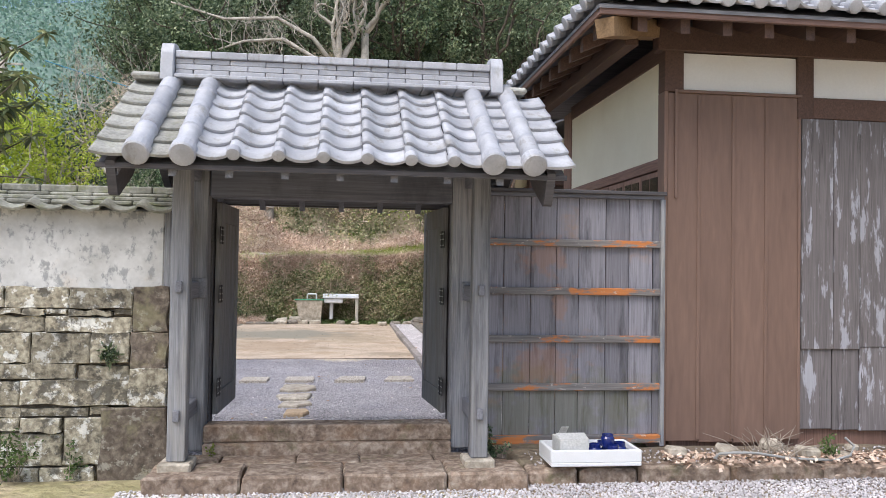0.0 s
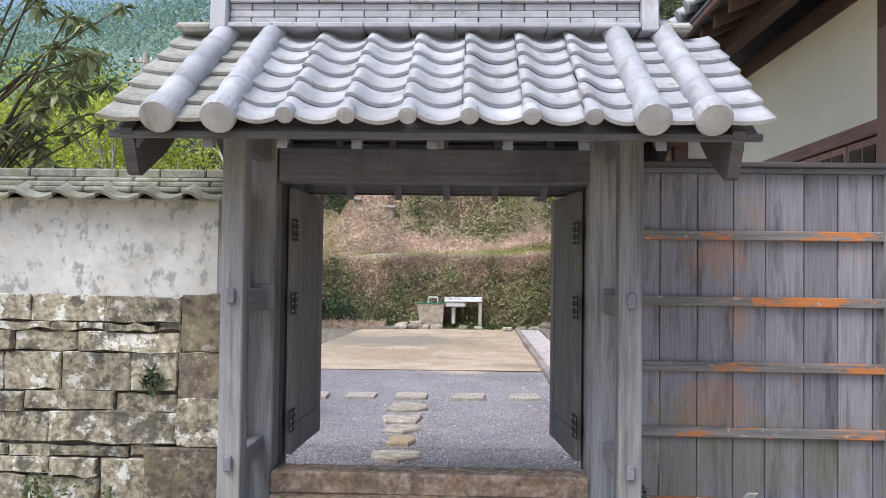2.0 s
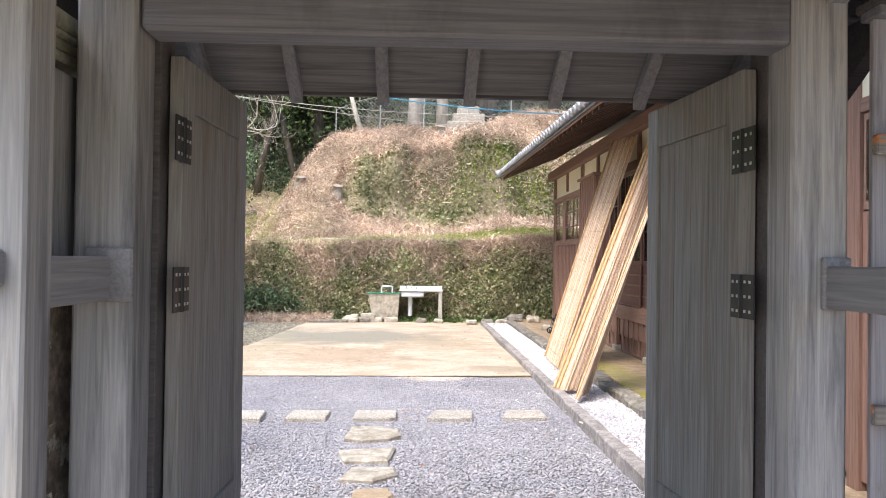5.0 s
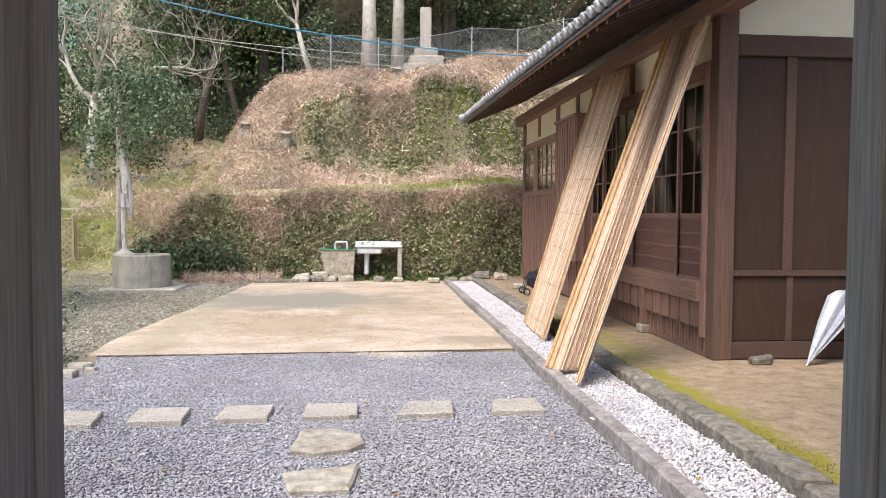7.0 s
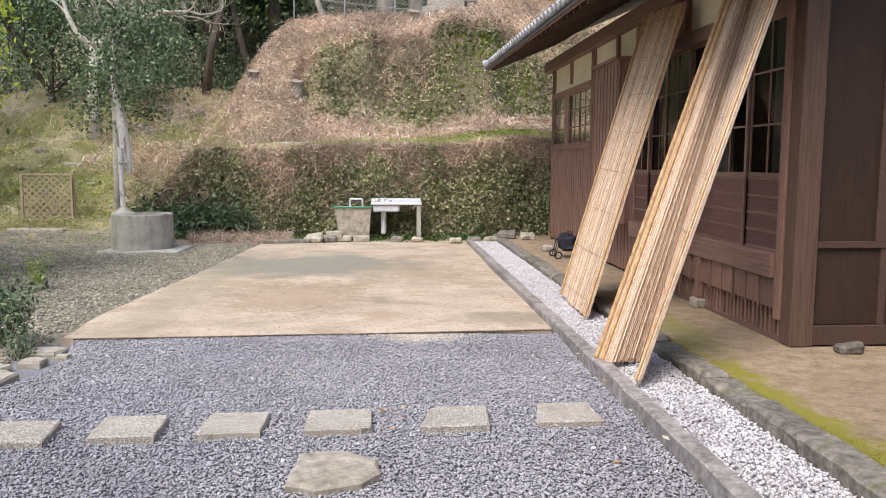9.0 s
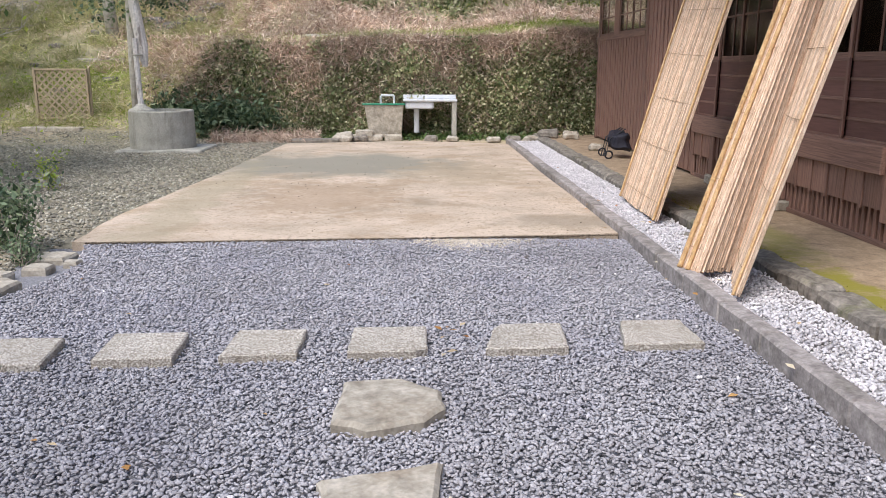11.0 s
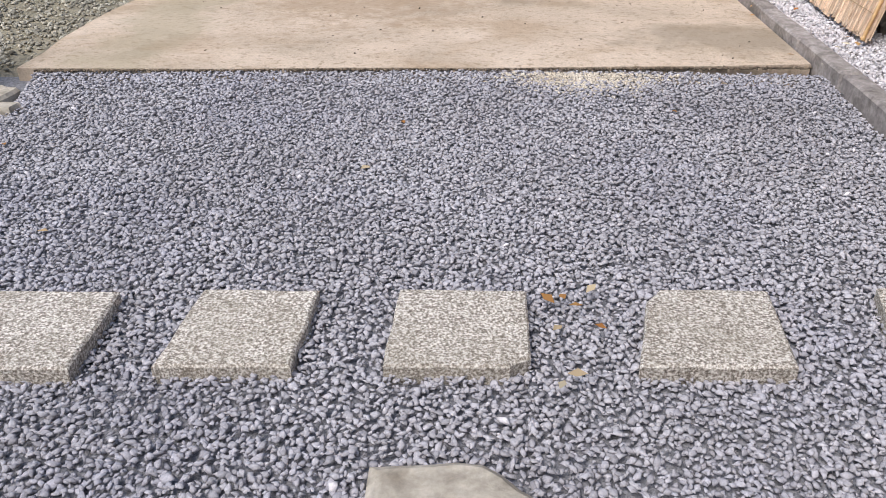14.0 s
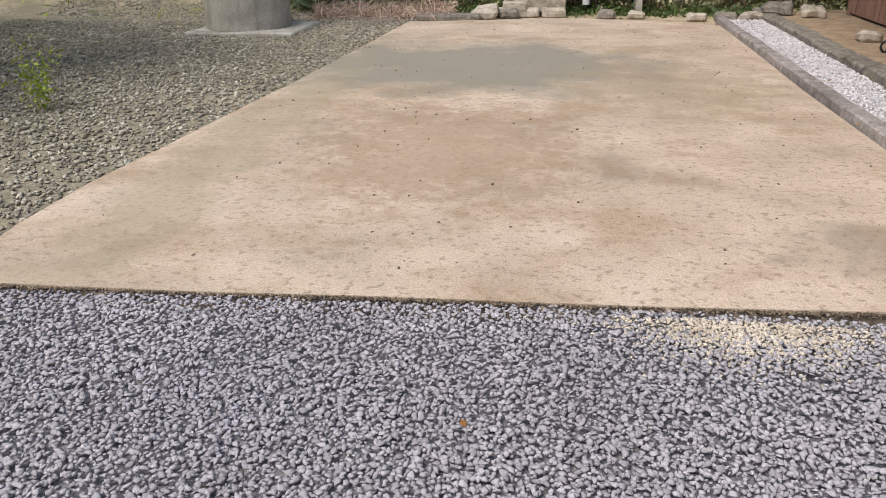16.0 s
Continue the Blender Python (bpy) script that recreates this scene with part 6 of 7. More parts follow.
def foam_tray():
    foam = surface("white_foam", ((0.3, (0.78, 0.78, 0.79)), (0.7, (0.84, 0.84, 0.85))), scale=(9, 9, 9), rough=0.8, bump=0.2, bump_scale=150)
    t = thing("foam_tray", (1.93, 6.2, 0.0), "white styrofoam tray on the kerb by the fence", "foam box")
    x0, x1, y0, y1 = 1.60, 2.32, 6.02, 6.42
    part("bottom", box(x0, x1, y0, y1, 0.0, 0.03, 0.006), foam, t)
    for b in ((x0, x1, y0, y0 + 0.03), (x0, x1, y1 - 0.03, y1), (x0, x0 + 0.03, y0 + 0.03, y1 - 0.03), (x1 - 0.03, x1, y0 + 0.03, y1 - 0.03)):
        part("side", box(*b, 0.03, 0.125, 0.006), foam, t)
    b = thing("carton", (1.8, 6.2, 0.03), "small open pale cardboard carton in the foam tray", "box")
    cm = surface("pale_card", ((0.3, (0.55, 0.54, 0.52)), (0.7, (0.68, 0.67, 0.65))), rough=0.85, bump=0.1)
    part("body", box(1.69, 1.92, 6.10, 6.34, 0.03, 0.19, 0.004), cm, b)
    part("flap", prism([(6.10, 0.19), (6.23, 0.215), (6.23, 0.22), (6.10, 0.195)], 1.69, 1.92, "x"), cm, b)
    part("flap", prism([(6.34, 0.19), (6.25, 0.26), (6.25, 0.265), (6.345, 0.195)], 1.74, 1.80, "x"), cm, b)
    blue = surface("cobalt_glass", ((0.3, (0.008, 0.015, 0.10)), (0.7, (0.015, 0.03, 0.2))), rough=0.12, bump=0, spec=0.7)
    for i, (x, y, z) in enumerate(((1.99, 6.17, 0.03), (2.09, 6.27, 0.03), (2.12, 6.12, 0.03), (2.21, 6.22, 0.03), (2.10, 6.19, 0.115))):
        ob = part("jar", lathe([(0.045, 0), (0.052, 0.01), (0.055, 0.07), (0.045, 0.085), (0.046, 0.115 if i != 4 else 0.1), (0.040, 0.115 if i != 4 else 0.1), (0.038, 0.09), (0.0001, 0.088)], (x, y, z), 16), blue, smooth=False)
        tagged(ob, "dark blue glass jar in the white foam tray", "jar", "blue jars in the tray")


foam_tray()


def hose_and_litter():
    grey = surface("grey_hose_rubber", ((0.3, (0.28, 0.28, 0.27)), (0.7, (0.38, 0.38, 0.37))), rough=0.5, bump=0)
    pts = [(2.95, 6.12, 0.02), (3.0, 6.12, 0.09), (3.1, 6.06, 0.12), (3.3, 6.1, 0.10), (3.6, 6.1, 0.03), (3.95, 6.06, 0.02), (4.1, 6.08, 0.06), (4.16, 6.12, 0.16), (4.12, 6.18, 0.24)]
    ob = part("garden_hose", tube([(x, y, z * 0.7) for x, y, z in pts], 0.011, 8), grey, smooth=True)
    tagged(ob, "grey garden hose curling over litter by the wall", "hose")
    rng = np.random.default_rng(21)
    c = np.stack([rng.uniform(2.6, 5.4, 900), 6.35 - np.abs(rng.normal(0, 0.22, 900)), rng.uniform(0.0, 0.03, 900)], -1)
    V, F = leaf_cloud(c, 0.06, 0.03, rng, flat=0.6)
    link("leaf_litter", np_mesh("leaf_litter", V, F, leaf_dry), kind="stuff", label="dry brown leaf litter along the wall foot", category="leaves")
    for i in range(9):
        x, y, r = RND.uniform(2.5, 5.2), RND.uniform(6.15, 6.6), RND.uniform(0.04, 0.11)
        ob = part("stone", rough_block(x - r, x + r, y - r * 0.8, y + r * 0.8, -0.02, r * 0.9, r * 0.3, r * 0.3, 1, i * 3), flagstone)
        tagged(ob, "small broken stone in the litter by the wall", "stone", "broken stones by the wall")
    tw = thing("dry_twigs", (3.75, 6.3, 0.0), "bundle of bare dry twigs by the wall foot", "twigs")
    for i in range(46):
        x, y = 3.55 + RND.gauss(0, 0.13), 6.3 + RND.gauss(0, 0.08)
        dx, dy, dz = RND.gauss(0, 0.16), RND.gauss(0, 0.08), RND.uniform(0.05, 0.26)
        part("twig", tube([(x, y, 0.0), (x + dx * 0.5, y + dy * 0.5, dz * 0.7), (x + dx, y + dy, dz)], [0.004, 0.003, 0.0015], 4), bark_pale, tw)
    # dark folded bundle by the house
    b = thing("folded_cart", (2.85, 21.2, -0.16), "small folded black shopping cart with a limp bag by the house", "cart")
    cloth = surface("black_cloth", ((0.3, (0.012, 0.012, 0.02)), (0.7, (0.035, 0.033, 0.05))), rough=0.7, bump=0.4, bump_scale=20)
    bag = rough_block(2.72, 3.0, 21.0, 21.5, -0.05, 0.25, 0.08, 0.06, 3, 2)
    part("bag", bag, cloth, b)
    for k in range(3):
        part("frame_tube", tube([(2.62, 21.1 + k * 0.15, -0.14), (2.7, 21.15 + k * 0.15, 0.15), (2.95, 21.2 + k * 0.15, 0.3)], 0.012, 6), iron, b)
    for y in (21.05, 21.5):
        bm = bmesh.new()
        tube([(2.66 + 0.06 * math.cos(a), y, -0.10 + 0.06 * math.sin(a)) for a in [2 * math.pi * k / 12 for k in range(13)]], 0.014, 6, bm)
        part("wheel", bm, iron, b)


hose_and_litter()

# ---- plants ----
def limbs(bm, start, way, length, radius, depth, rnd, tips, spread=0.6, sides=6, bend=0.25, up=0.15):
    """A branch of three bends that forks; tips collects where it ends."""
    p = Vector(start)
    d = Vector(way).normalized()
    pts, rad = [p.copy()], [radius]
    for k in range(3):
        d = (d + Vector((rnd.gauss(0, bend), rnd.gauss(0, bend), rnd.gauss(0, bend) + up))).normalized()
        p = p + d * length / 3
        pts.append(p.copy())
        rad.append(radius * (1 - 0.16 * (k + 1)))
    tube(pts, rad, sides, bm, cap=False)
    if depth == 0:
        tips.append(p)
        return
    for k in range(2 if depth > 1 or rnd.random() < 0.5 else 3):
        w = (d + spread * Vector((rnd.gauss(0, 1), rnd.gauss(0, 1), rnd.gauss(0, 0.7)))).normalized()
        limbs(bm, p, w, length * rnd.uniform(0.6, 0.85), radius * 0.58, depth - 1, rnd, tips, spread, max(sides - 1, 3), bend, up)
    q = pts[2]
    if rnd.random() < 0.8:
        w = (d + 1.1 * spread * Vector((rnd.gauss(0, 1), rnd.gauss(0, 1), rnd.gauss(0, 0.6)))).normalized()
        limbs(bm, q, w, length * rnd.uniform(0.5, 0.75), radius * 0.45, depth - 1, rnd, tips, spread, max(sides - 1, 3), bend, up)


def tree(at, height, radius, leaf, bark, label, seed, leaves=3600, size=0.2, low=0.3, clump=0.5, bare=False, depth=3, group="", trunk_r=None, name="tree", lean=(0, 0), squash=1.0, boughs=()):
    rnd, rng = random.Random(seed), np.random.default_rng(seed)
    t = thing(name, at, label, "tree" if name == "tree" else "shrub", group)
    bm, tips = bmesh.new(), []
    r = trunk_r or height * 0.022
    base = Vector(at) + Vector((0, 0, -0.2))
    fork = Vector(at) + Vector((lean[0] * 0.5, lean[1] * 0.5, height * low))
    tube([base, base.lerp(fork, 0.5) + Vector((rnd.gauss(0, 0.06), rnd.gauss(0, 0.06), 0)), fork], [r * 1.25, r, r * 0.8], 9, bm)
    for k in range(4 if bare else 5):
        a = k * 2.4 + rnd.random()
        limbs(bm, fork, (math.cos(a) * 0.7 + lean[0] * 0.3, math.sin(a) * 0.7 + lean[1] * 0.3, 0.9), height * (1 - low) * 0.36, r * 0.62, depth, rnd, tips)
    for line in boughs:
        tube(line, [r * 0.45 * (1 - 0.17 * i) for i in range(len(line))], 6, bm)
        for a, b in zip(line[1:], line[2:]):
            for k in range(4):
                q = Vector(a).lerp(Vector(b), k / 4)
                limbs(bm, q, (rnd.gauss(-0.4, 0.5), rnd.gauss(0, 0.4), rnd.gauss(0.2, 0.6)), rnd.uniform(0.5, 1.1), r * 0.11, 2, rnd, tips, sides=4)
    part("trunk", bm, bark, t, smooth=True)
    if not bare:
        c0 = Vector(at) + Vector((lean[0], lean[1], height * (1 + low * 0.55) / 2))
        n = 70
        w = rng.normal(size=(n, 3))
        w /= np.linalg.norm(w, axis=1)[:, None]
        rr = rng.random(n)[:, None] ** 0.4
        half = height * (1 - low * 0.55) / 2
        cc = np.array(c0) + w * rr * np.array([radius, radius, half * squash])
        tip = np.array([tuple(v) for v in tips])[: n]
        cc = np.concatenate([cc, tip])
        pick = rng.integers(0, len(cc), leaves)
        pts = cc[pick] + rng.normal(size=(leaves, 3)) * clump * (0.5 + 0.7 * rng.random((len(cc), 1)))[pick]
        V, F = leaf_cloud(pts, size, size * 0.5, rng, flat=0.25)
        V = V - np.array(ORG[t])
        ob = new("crown", np_mesh("crown", V, F, leaf))
        ob.parent = t
        ORG[ob] = ORG[t]
    return t


leaf_wood = leafy("wood_leaf", (0.06, 0.10, 0.055), (0.19, 0.25, 0.14), (0.42, 0.47, 0.29), spec=0.4)


def forest():
    rnd = random.Random(77)
    protos = []
    for i in range(4):
        x, y = (-8.5, -3.0, 4.5, 9.0)[i], (41.5, 42.5, 42.0, 41.0)[i]
        protos.append(tree((x, y, float(land(x, y))), 9.0 + i * 0.7, 2.9, (leaf_dark, leaf_wood, leaf_dark, leaf_wood)[i], bark_dark, "tall dark evergreen tree in the wood on the hill", 100 + i, leaves=12000, size=0.16, low=0.22, depth=2, clump=0.34, group="evergreen wood on the hill"))
    spots = [(rnd.uniform(-12, 15), rnd.uniform(39.5, 48)) for _ in range(24)] + [(rnd.uniform(-18, 24), rnd.uniform(50, 72)) for _ in range(34)] + [(-10.5, 38.0), (-7.0, 38.6), (-4.6, 39.4), (7.5, 39.0), (11.5, 38.0), (3.2, 40.5), (-9.6, 41.0)]
    spots = [(x, y) for x, y in spots if x > -0.232 * y]
    for x, y in spots:
        p = rnd.choice(protos)
        s = rnd.uniform(0.75, 1.15)
        m = Matrix.Translation((x, y, float(land(x, y)))) @ Matrix.Rotation(rnd.uniform(0, 6.28), 4, "Z") @ Matrix.Diagonal((s, s, s * rnd.uniform(0.9, 1.15), 1))
        copy_thing(p, m)
    # undergrowth at the wood's edge
    rng = np.random.default_rng(5)
    n = 36000
    cx, cy = rng.uniform(-16, 16, 220), rng.uniform(36.5, 44, 220)
    keep = (cx < -4.5) | (cy > 38.5)
    cx, cy = cx[keep], cy[keep]
    k = rng.integers(0, len(cx), n)
    px, py = cx[k] + rng.normal(0, 0.55, n), cy[k] + rng.normal(0, 0.5, n)
    V, F = leaf_cloud(np.stack([px, py, land(px, py) + np.abs(rng.normal(0.35, 0.6, n))], -1), 0.15, 0.08, rng)
    link("undergrowth", np_mesh("undergrowth", V, F, leaf_dark), kind="stuff", label="dark evergreen undergrowth at the edge of the wood", category="bushes")
    # canopy of the hill behind and of the far hill
    n = 90000
    cx, cy = rng.uniform(-30, 45, 900), rng.uniform(52, 100, 900)
    k = rng.integers(0, 900, n)
    px, py = cx[k] + rng.normal(0, 1.2, n), cy[k] + rng.normal(0, 1.2, n)
    V, F = leaf_cloud(np.stack([px, py, land(cx, cy)[k] + np.abs(rng.normal(2.6, 1.8, n))], -1), 0.30, 0.18, rng)
    link("hill_wood", np_mesh("hill_wood", V, F, leaf_dark), kind="stuff", label="dense dark wood covering the hill", category="wood")
    n = 130000
    cx, cy = rng.uniform(-240, 60, 2600), rng.uniform(100, 240, 2600)
    k = rng.integers(0, 2600, n)
    px, py = cx[k] + rng.normal(0, 2.2, n), cy[k] + rng.normal(0, 2.2, n)
    # the leaf colour carries the blue-green haze of distance
    far = leafy("far_haze_leaf", (0.20, 0.31, 0.26), (0.26, 0.38, 0.31), (0.34, 0.45, 0.35), rough=0.9, spec=0.0)
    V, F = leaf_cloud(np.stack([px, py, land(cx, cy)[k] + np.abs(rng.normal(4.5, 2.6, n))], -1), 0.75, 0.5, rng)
    link("far_wood", np_mesh("far_wood", V, F, far), kind="stuff", label="far hillside wood with haze painted into its blue-green leaves", category="wood")


forest()


def single_trees():
    z = lambda x, y: float(land(x, y))
    tree((-0.35, 36.6, z(-0.35, 36.6)), 9.5, 3, leaf_dark, bark_silver, "tall bare tree with a pale trunk on the mound", 31, bare=True, depth=4, low=0.5, trunk_r=0.27, group="bare trees on the mound", boughs=(((-0.55, 36.6, 10.6), (-1.6, 36.5, 11.9), (-3.2, 36.4, 12.7), (-5.5, 36.3, 12.5), (-7.8, 36.2, 13.1)), ((-0.5, 36.6, 10.2), (-1.4, 36.4, 10.9), (-2.9, 36.2, 11.7), (-4.6, 36.1, 11.5), (-5.8, 36.0, 11.0))))
    tree((0.75, 37.0, z(0.75, 37.0)), 10, 3, leaf_dark, bark_silver, "tall bare tree with a pale trunk on the mound", 32, bare=True, depth=3, low=0.6, trunk_r=0.22, group="bare trees on the mound")
    tree((-2.2, 36.2, z(-2.2, 36.2)), 6.5, 3, leaf_dark, bark_silver, "leaning bare sapling beside the mound", 33, bare=True, depth=4, low=0.35, trunk_r=0.10, lean=(-1.6, 0), group="bare trees on the mound")
    tree((-8.5, 31.0, z(-8.5, 31.0)), 7.4, 2.5, leaf_dark, bark_silver, "bare pale-barked tree on the bank", 34, bare=True, depth=6, low=0.36, trunk_r=0.15)
    tree((-6.6, 36.2, z(-6.6, 36.2)), 7, 2.0, leaf_mid, bark_dark, "slender leaning tree at the wood's edge", 35, leaves=1500, size=0.16, lean=(1.5, 0), trunk_r=0.13, low=0.5)
    tree((-4.9, 36.8, z(-4.9, 36.8)), 7, 2.0, leaf_mid, bark_dark, "slender leaning tree at the wood's edge", 36, leaves=1500, size=0.16, lean=(-1.8, 0), trunk_r=0.12, low=0.5)
    tree((-5.58, 23.6, z(-5.58, 23.6)), 5.0, 1.2, leaf_dark, bark_silver, "small feathery evergreen tree behind the well", 37, leaves=7000, size=0.085, low=0.60, clump=0.2, trunk_r=0.07, depth=3, squash=0.55)
    tree((-10.4, 20.5, z(-10.4, 20.5)), 5.6, 2.3, leaf_yellow, bark_pale, "bushy tree in bright yellow-green spring leaf", 38, leaves=9000, size=0.13, low=0.08, clump=0.38, group="spring-green trees")
    tree((-7.25, 19.0, z(-7.25, 19.0)), 5.7, 1.35, leaf_yellow, bark_pale, "bushy tree in bright yellow-green spring leaf", 39, leaves=9000, size=0.10, low=0.3, clump=0.26, group="spring-green trees")
    tree((-7.0, 17.2, z(-7.0, 17.2)), 2.6, 1.2, leaf_mid, bark_dark, "dense green shrub by the boundary wall", 40, leaves=5200, size=0.10, low=0.05, clump=0.25, name="shrub")
    tree((-13.5, 26, z(-13.5, 26)), 8.5, 2.6, leaf_yellow, bark_pale, "bushy tree in bright yellow-green spring leaf", 41, leaves=7000, size=0.16, low=0.15, clump=0.5, group="spring-green trees")
    tree((-14.5, 31, z(-14.5, 31)), 8.0, 2.6, leaf_mid, bark_dark, "round green tree on the valley side", 42, leaves=7000, size=0.18, low=0.15, clump=0.5)
    tree((-18, 38, z(-18, 38)), 9.0, 3.0, leaf_mid, bark_dark, "round green tree on the valley side", 43, leaves=7000, size=0.2, low=0.15, clump=0.55)
    tree((-10.5, 27.5, z(-10.5, 27.5)), 5.0, 2.4, leaf_dark, bark_silver, "bare grey bush above the bank", 44, bare=True, depth=5, low=0.12, trunk_r=0.07, name="shrub")
    tree((-7.6, 19.5, z(-7.6, 19.5)), 3.6, 1.6, leaf_yellow, bark_pale, "thin shrub with pale twigs and first leaves", 45, leaves=260, size=0.07, low=0.2, clump=0.25, trunk_r=0.03, lean=(0.9, 0), depth=4, name="shrub")
    tree((-11.5, 35.5, z(-11.5, 35.5)), 5.5, 2.2, leaf_dark, bark_dark, "dark rounded evergreen bush on the slope", 46, leaves=6000, size=0.16, low=0.05, clump=0.4, name="shrub")
    tree((-9.0, 34.6, z(-9.0, 34.6)), 3.4, 1.5, leaf_dark, bark_dark, "dark rounded evergreen bush on the slope", 47, leaves=4500, size=0.14, low=0.05, clump=0.35, name="shrub")
    # leafy tree close behind the boundary wall: long drooping leaves in whorls
    rnd, rng = random.Random(9), np.random.default_rng(9)
    t = thing("tree", (-5.6, 9.8, YARD), "broad-leaved tree with long drooping leaves behind the wall", "tree")
    bm, whorls = bmesh.new(), []
    tube([(-5.6, 9.8, -0.4), (-5.55, 9.75, 1.5), (-5.4, 9.6, 3.0)], [0.11, 0.09, 0.07], 9, bm)
    for k in range(34):
        a = Vector((-5.2 + rnd.uniform(0, 0.15), 9.7, rnd.uniform(1.6, 3.1)))
        b = Vector((-3.4 - 1.7 * rnd.random() ** 1.3, rnd.uniform(8.6, 9.8), rnd.uniform(2.55, 4.5)))
        if k < 3:
            b = Vector(((-3.35, 9.1, 2.42), (-3.75, 9.2, 3.15), (-3.7, 9.0, 3.85))[k])
        mid = a.lerp(b, 0.5) + Vector((0, 0, 0.18))
        tube([a, mid, b], [0.022, 0.014, 0.006], 5, bm)
        whorls += [b, a.lerp(b, 0.8) + Vector((rnd.gauss(0, 0.1), rnd.gauss(0, 0.1), 0.12))]
    part("trunk", bm, bark_dark, t)
    V, F = [], []
    for c in whorls:
        for j in range(15):
            a = j * 2.4 + rnd.random()
            e = rnd.uniform(-0.9, 0.7)
            d = Vector((math.cos(a) * math.cos(e), math.sin(a) * math.cos(e), math.sin(e)))
            s = d.cross(Vector((0, 0, 1))).normalized()
            ln, w = rnd.uniform(0.12, 0.22), rnd.uniform(0.022, 0.036)
            k = len(V)
            droop = Vector((0, 0, -0.05))
            V += [c, c + d * ln * 0.5 + s * w, c + d * ln + droop, c + d * ln * 0.5 - s * w]
            F.append((k, k + 1, k + 2, k + 3))
    V = np.array([tuple(v) for v in V]) - np.array(ORG[t])
    ob = new("crown", np_mesh("crown", V, F, leafy("long_leaf", (0.11, 0.145, 0.065), (0.25, 0.30, 0.135), (0.48, 0.49, 0.26), spec=0.5)))
    ob.parent = t


single_trees()


def ground_cover():
    rng = np.random.default_rng(14)

    def strands(name, px, py, length, width, material, label, category, lift=0.06, flat=0.4, spread=0.5, zs=None):
        z = land(px, py) + np.abs(rng.normal(0, lift, len(px))) if zs is None else zs
        V, F = leaf_cloud(np.stack([px, py, z], -1), length, width, rng, flat=flat, spread=spread)
        link(name, np_mesh(name, V, F, material), kind="stuff", label=label, category=category)
    # ivy over the retaining bank, in clumps that stand out from it
    m = 1500
    cx, cf = rng.uniform(-6.2, 6.0, m), rng.random(m)
    live = wave(cx, cf * 2.2, 2.1) + 0.5 * wave(cx * 2.3, cf * 4, 1.7) + 0.25 * (cx > 0.8) > rng.uniform(-1.6, 0.6, m)
    cx, cf = cx[live], cf[live]
    out = rng.gamma(2.0, 0.055, len(cx))
    n = 82000
    k = rng.integers(0, len(cx), n)
    px, f = cx[k] + rng.normal(0, 0.13, n), np.clip(cf[k] + rng.normal(0, 0.055, n), 0, 1.03)
    py = 25.93 + f * 0.42 - out[k] - np.abs(rng.normal(0, 0.03, n))
    z = YARD + (land(px, np.full_like(px, 26.45)) - YARD) * f
    strands("ivy", px, py, 0.064, 0.05, leaf_ivy, "ivy and creepers covering the retaining bank", "ivy", flat=0.15, zs=z)
    n = 24000
    px, f = rng.uniform(-6.2, 6.0, n), rng.random(n) ** 0.7
    strands("bank_stems", px, 25.9 + f * 0.42 - np.abs(rng.normal(0, 0.09, n)), 0.26, 0.011, leaf_dry, "dry brown creeper stems on the bank", "dry stems", flat=0.0, zs=YARD + 2.15 * f)
    # twiggy tangle that hangs over the bank's upper edge
    n = 8000
    px = rng.uniform(-3.5, 6.0, n)
    drop = np.abs(rng.normal(0, 0.3, n))
    strands("bank_tangle", px, 26.2 - 0.1 * rng.random(n) - 0.25 * np.minimum(drop, 0.5), 0.32, 0.012, leaf_dry, "tangled dry twigs over the upper edge of the bank", "twigs", flat=0.0, zs=land(px, np.full_like(px, 26.45)) + 0.08 - drop)
    # bank top fringe and terrace
    n = 15000
    px, py = rng.uniform(-6.5, 6, n), 26.3 + np.abs(rng.normal(0, 0.5, n))
    strands("dry_grass", px, py, 0.22, 0.012, grass_mat, "dry straw-coloured grass along the bank top", "grass", lift=0.08, flat=0.0)
    n = 5000
    px, py = rng.normal(2.4, 0.9, n), rng.normal(28.2, 0.5, n)
    fresh = leafy("fresh_grass", (0.17, 0.26, 0.02), (0.28, 0.36, 0.04), (0.40, 0.43, 0.09))
    strands("fresh_grass", px, py, 0.16, 0.014, fresh, "patch of fresh yellow-green grass on the terrace", "grass", flat=0.0)
    # dry fern debris over the mound
    n = 150000
    px, py = rng.uniform(-8.5, 8.0, n), rng.uniform(28.6, 36.5, n)
    patch = wave(px + 3, py, 0.8)
    k = ((px > -6.0 + 0.5 * (py - 29) * 0.2) | (rng.random(n) < 0.3)) & (patch > rng.uniform(-1.5, 0.4, n) - 0.4)
    cut = np.sqrt(((px - 1.3) / 4.1) ** 2 + ((py - 31.05) / 0.62) ** 2) + 0.18 * wave(px, py, 2.0)
    k &= (cut > 0.95) | (rng.random(n) < 0.10)
    px, py = px[k], py[k]
    strands("dry_fern", px, py, 0.19, 0.017, leaf_dry, "matted dry pinkish-brown fern over the mound", "dry fern", lift=0.13, flat=0.25)
    # green creepers on the mound's cut face
    m = 620
    cx, cy = rng.uniform(-2.6, 6.2, m), rng.normal(31.1, 0.28, m)
    live = wave(cx, cy * 2, 2.6) + 0.4 * (cy > 31.2) > rng.uniform(-1.1, 0.9, m)
    cx, cy = cx[live], cy[live]
    n = 13000
    k = rng.integers(0, len(cx), n)
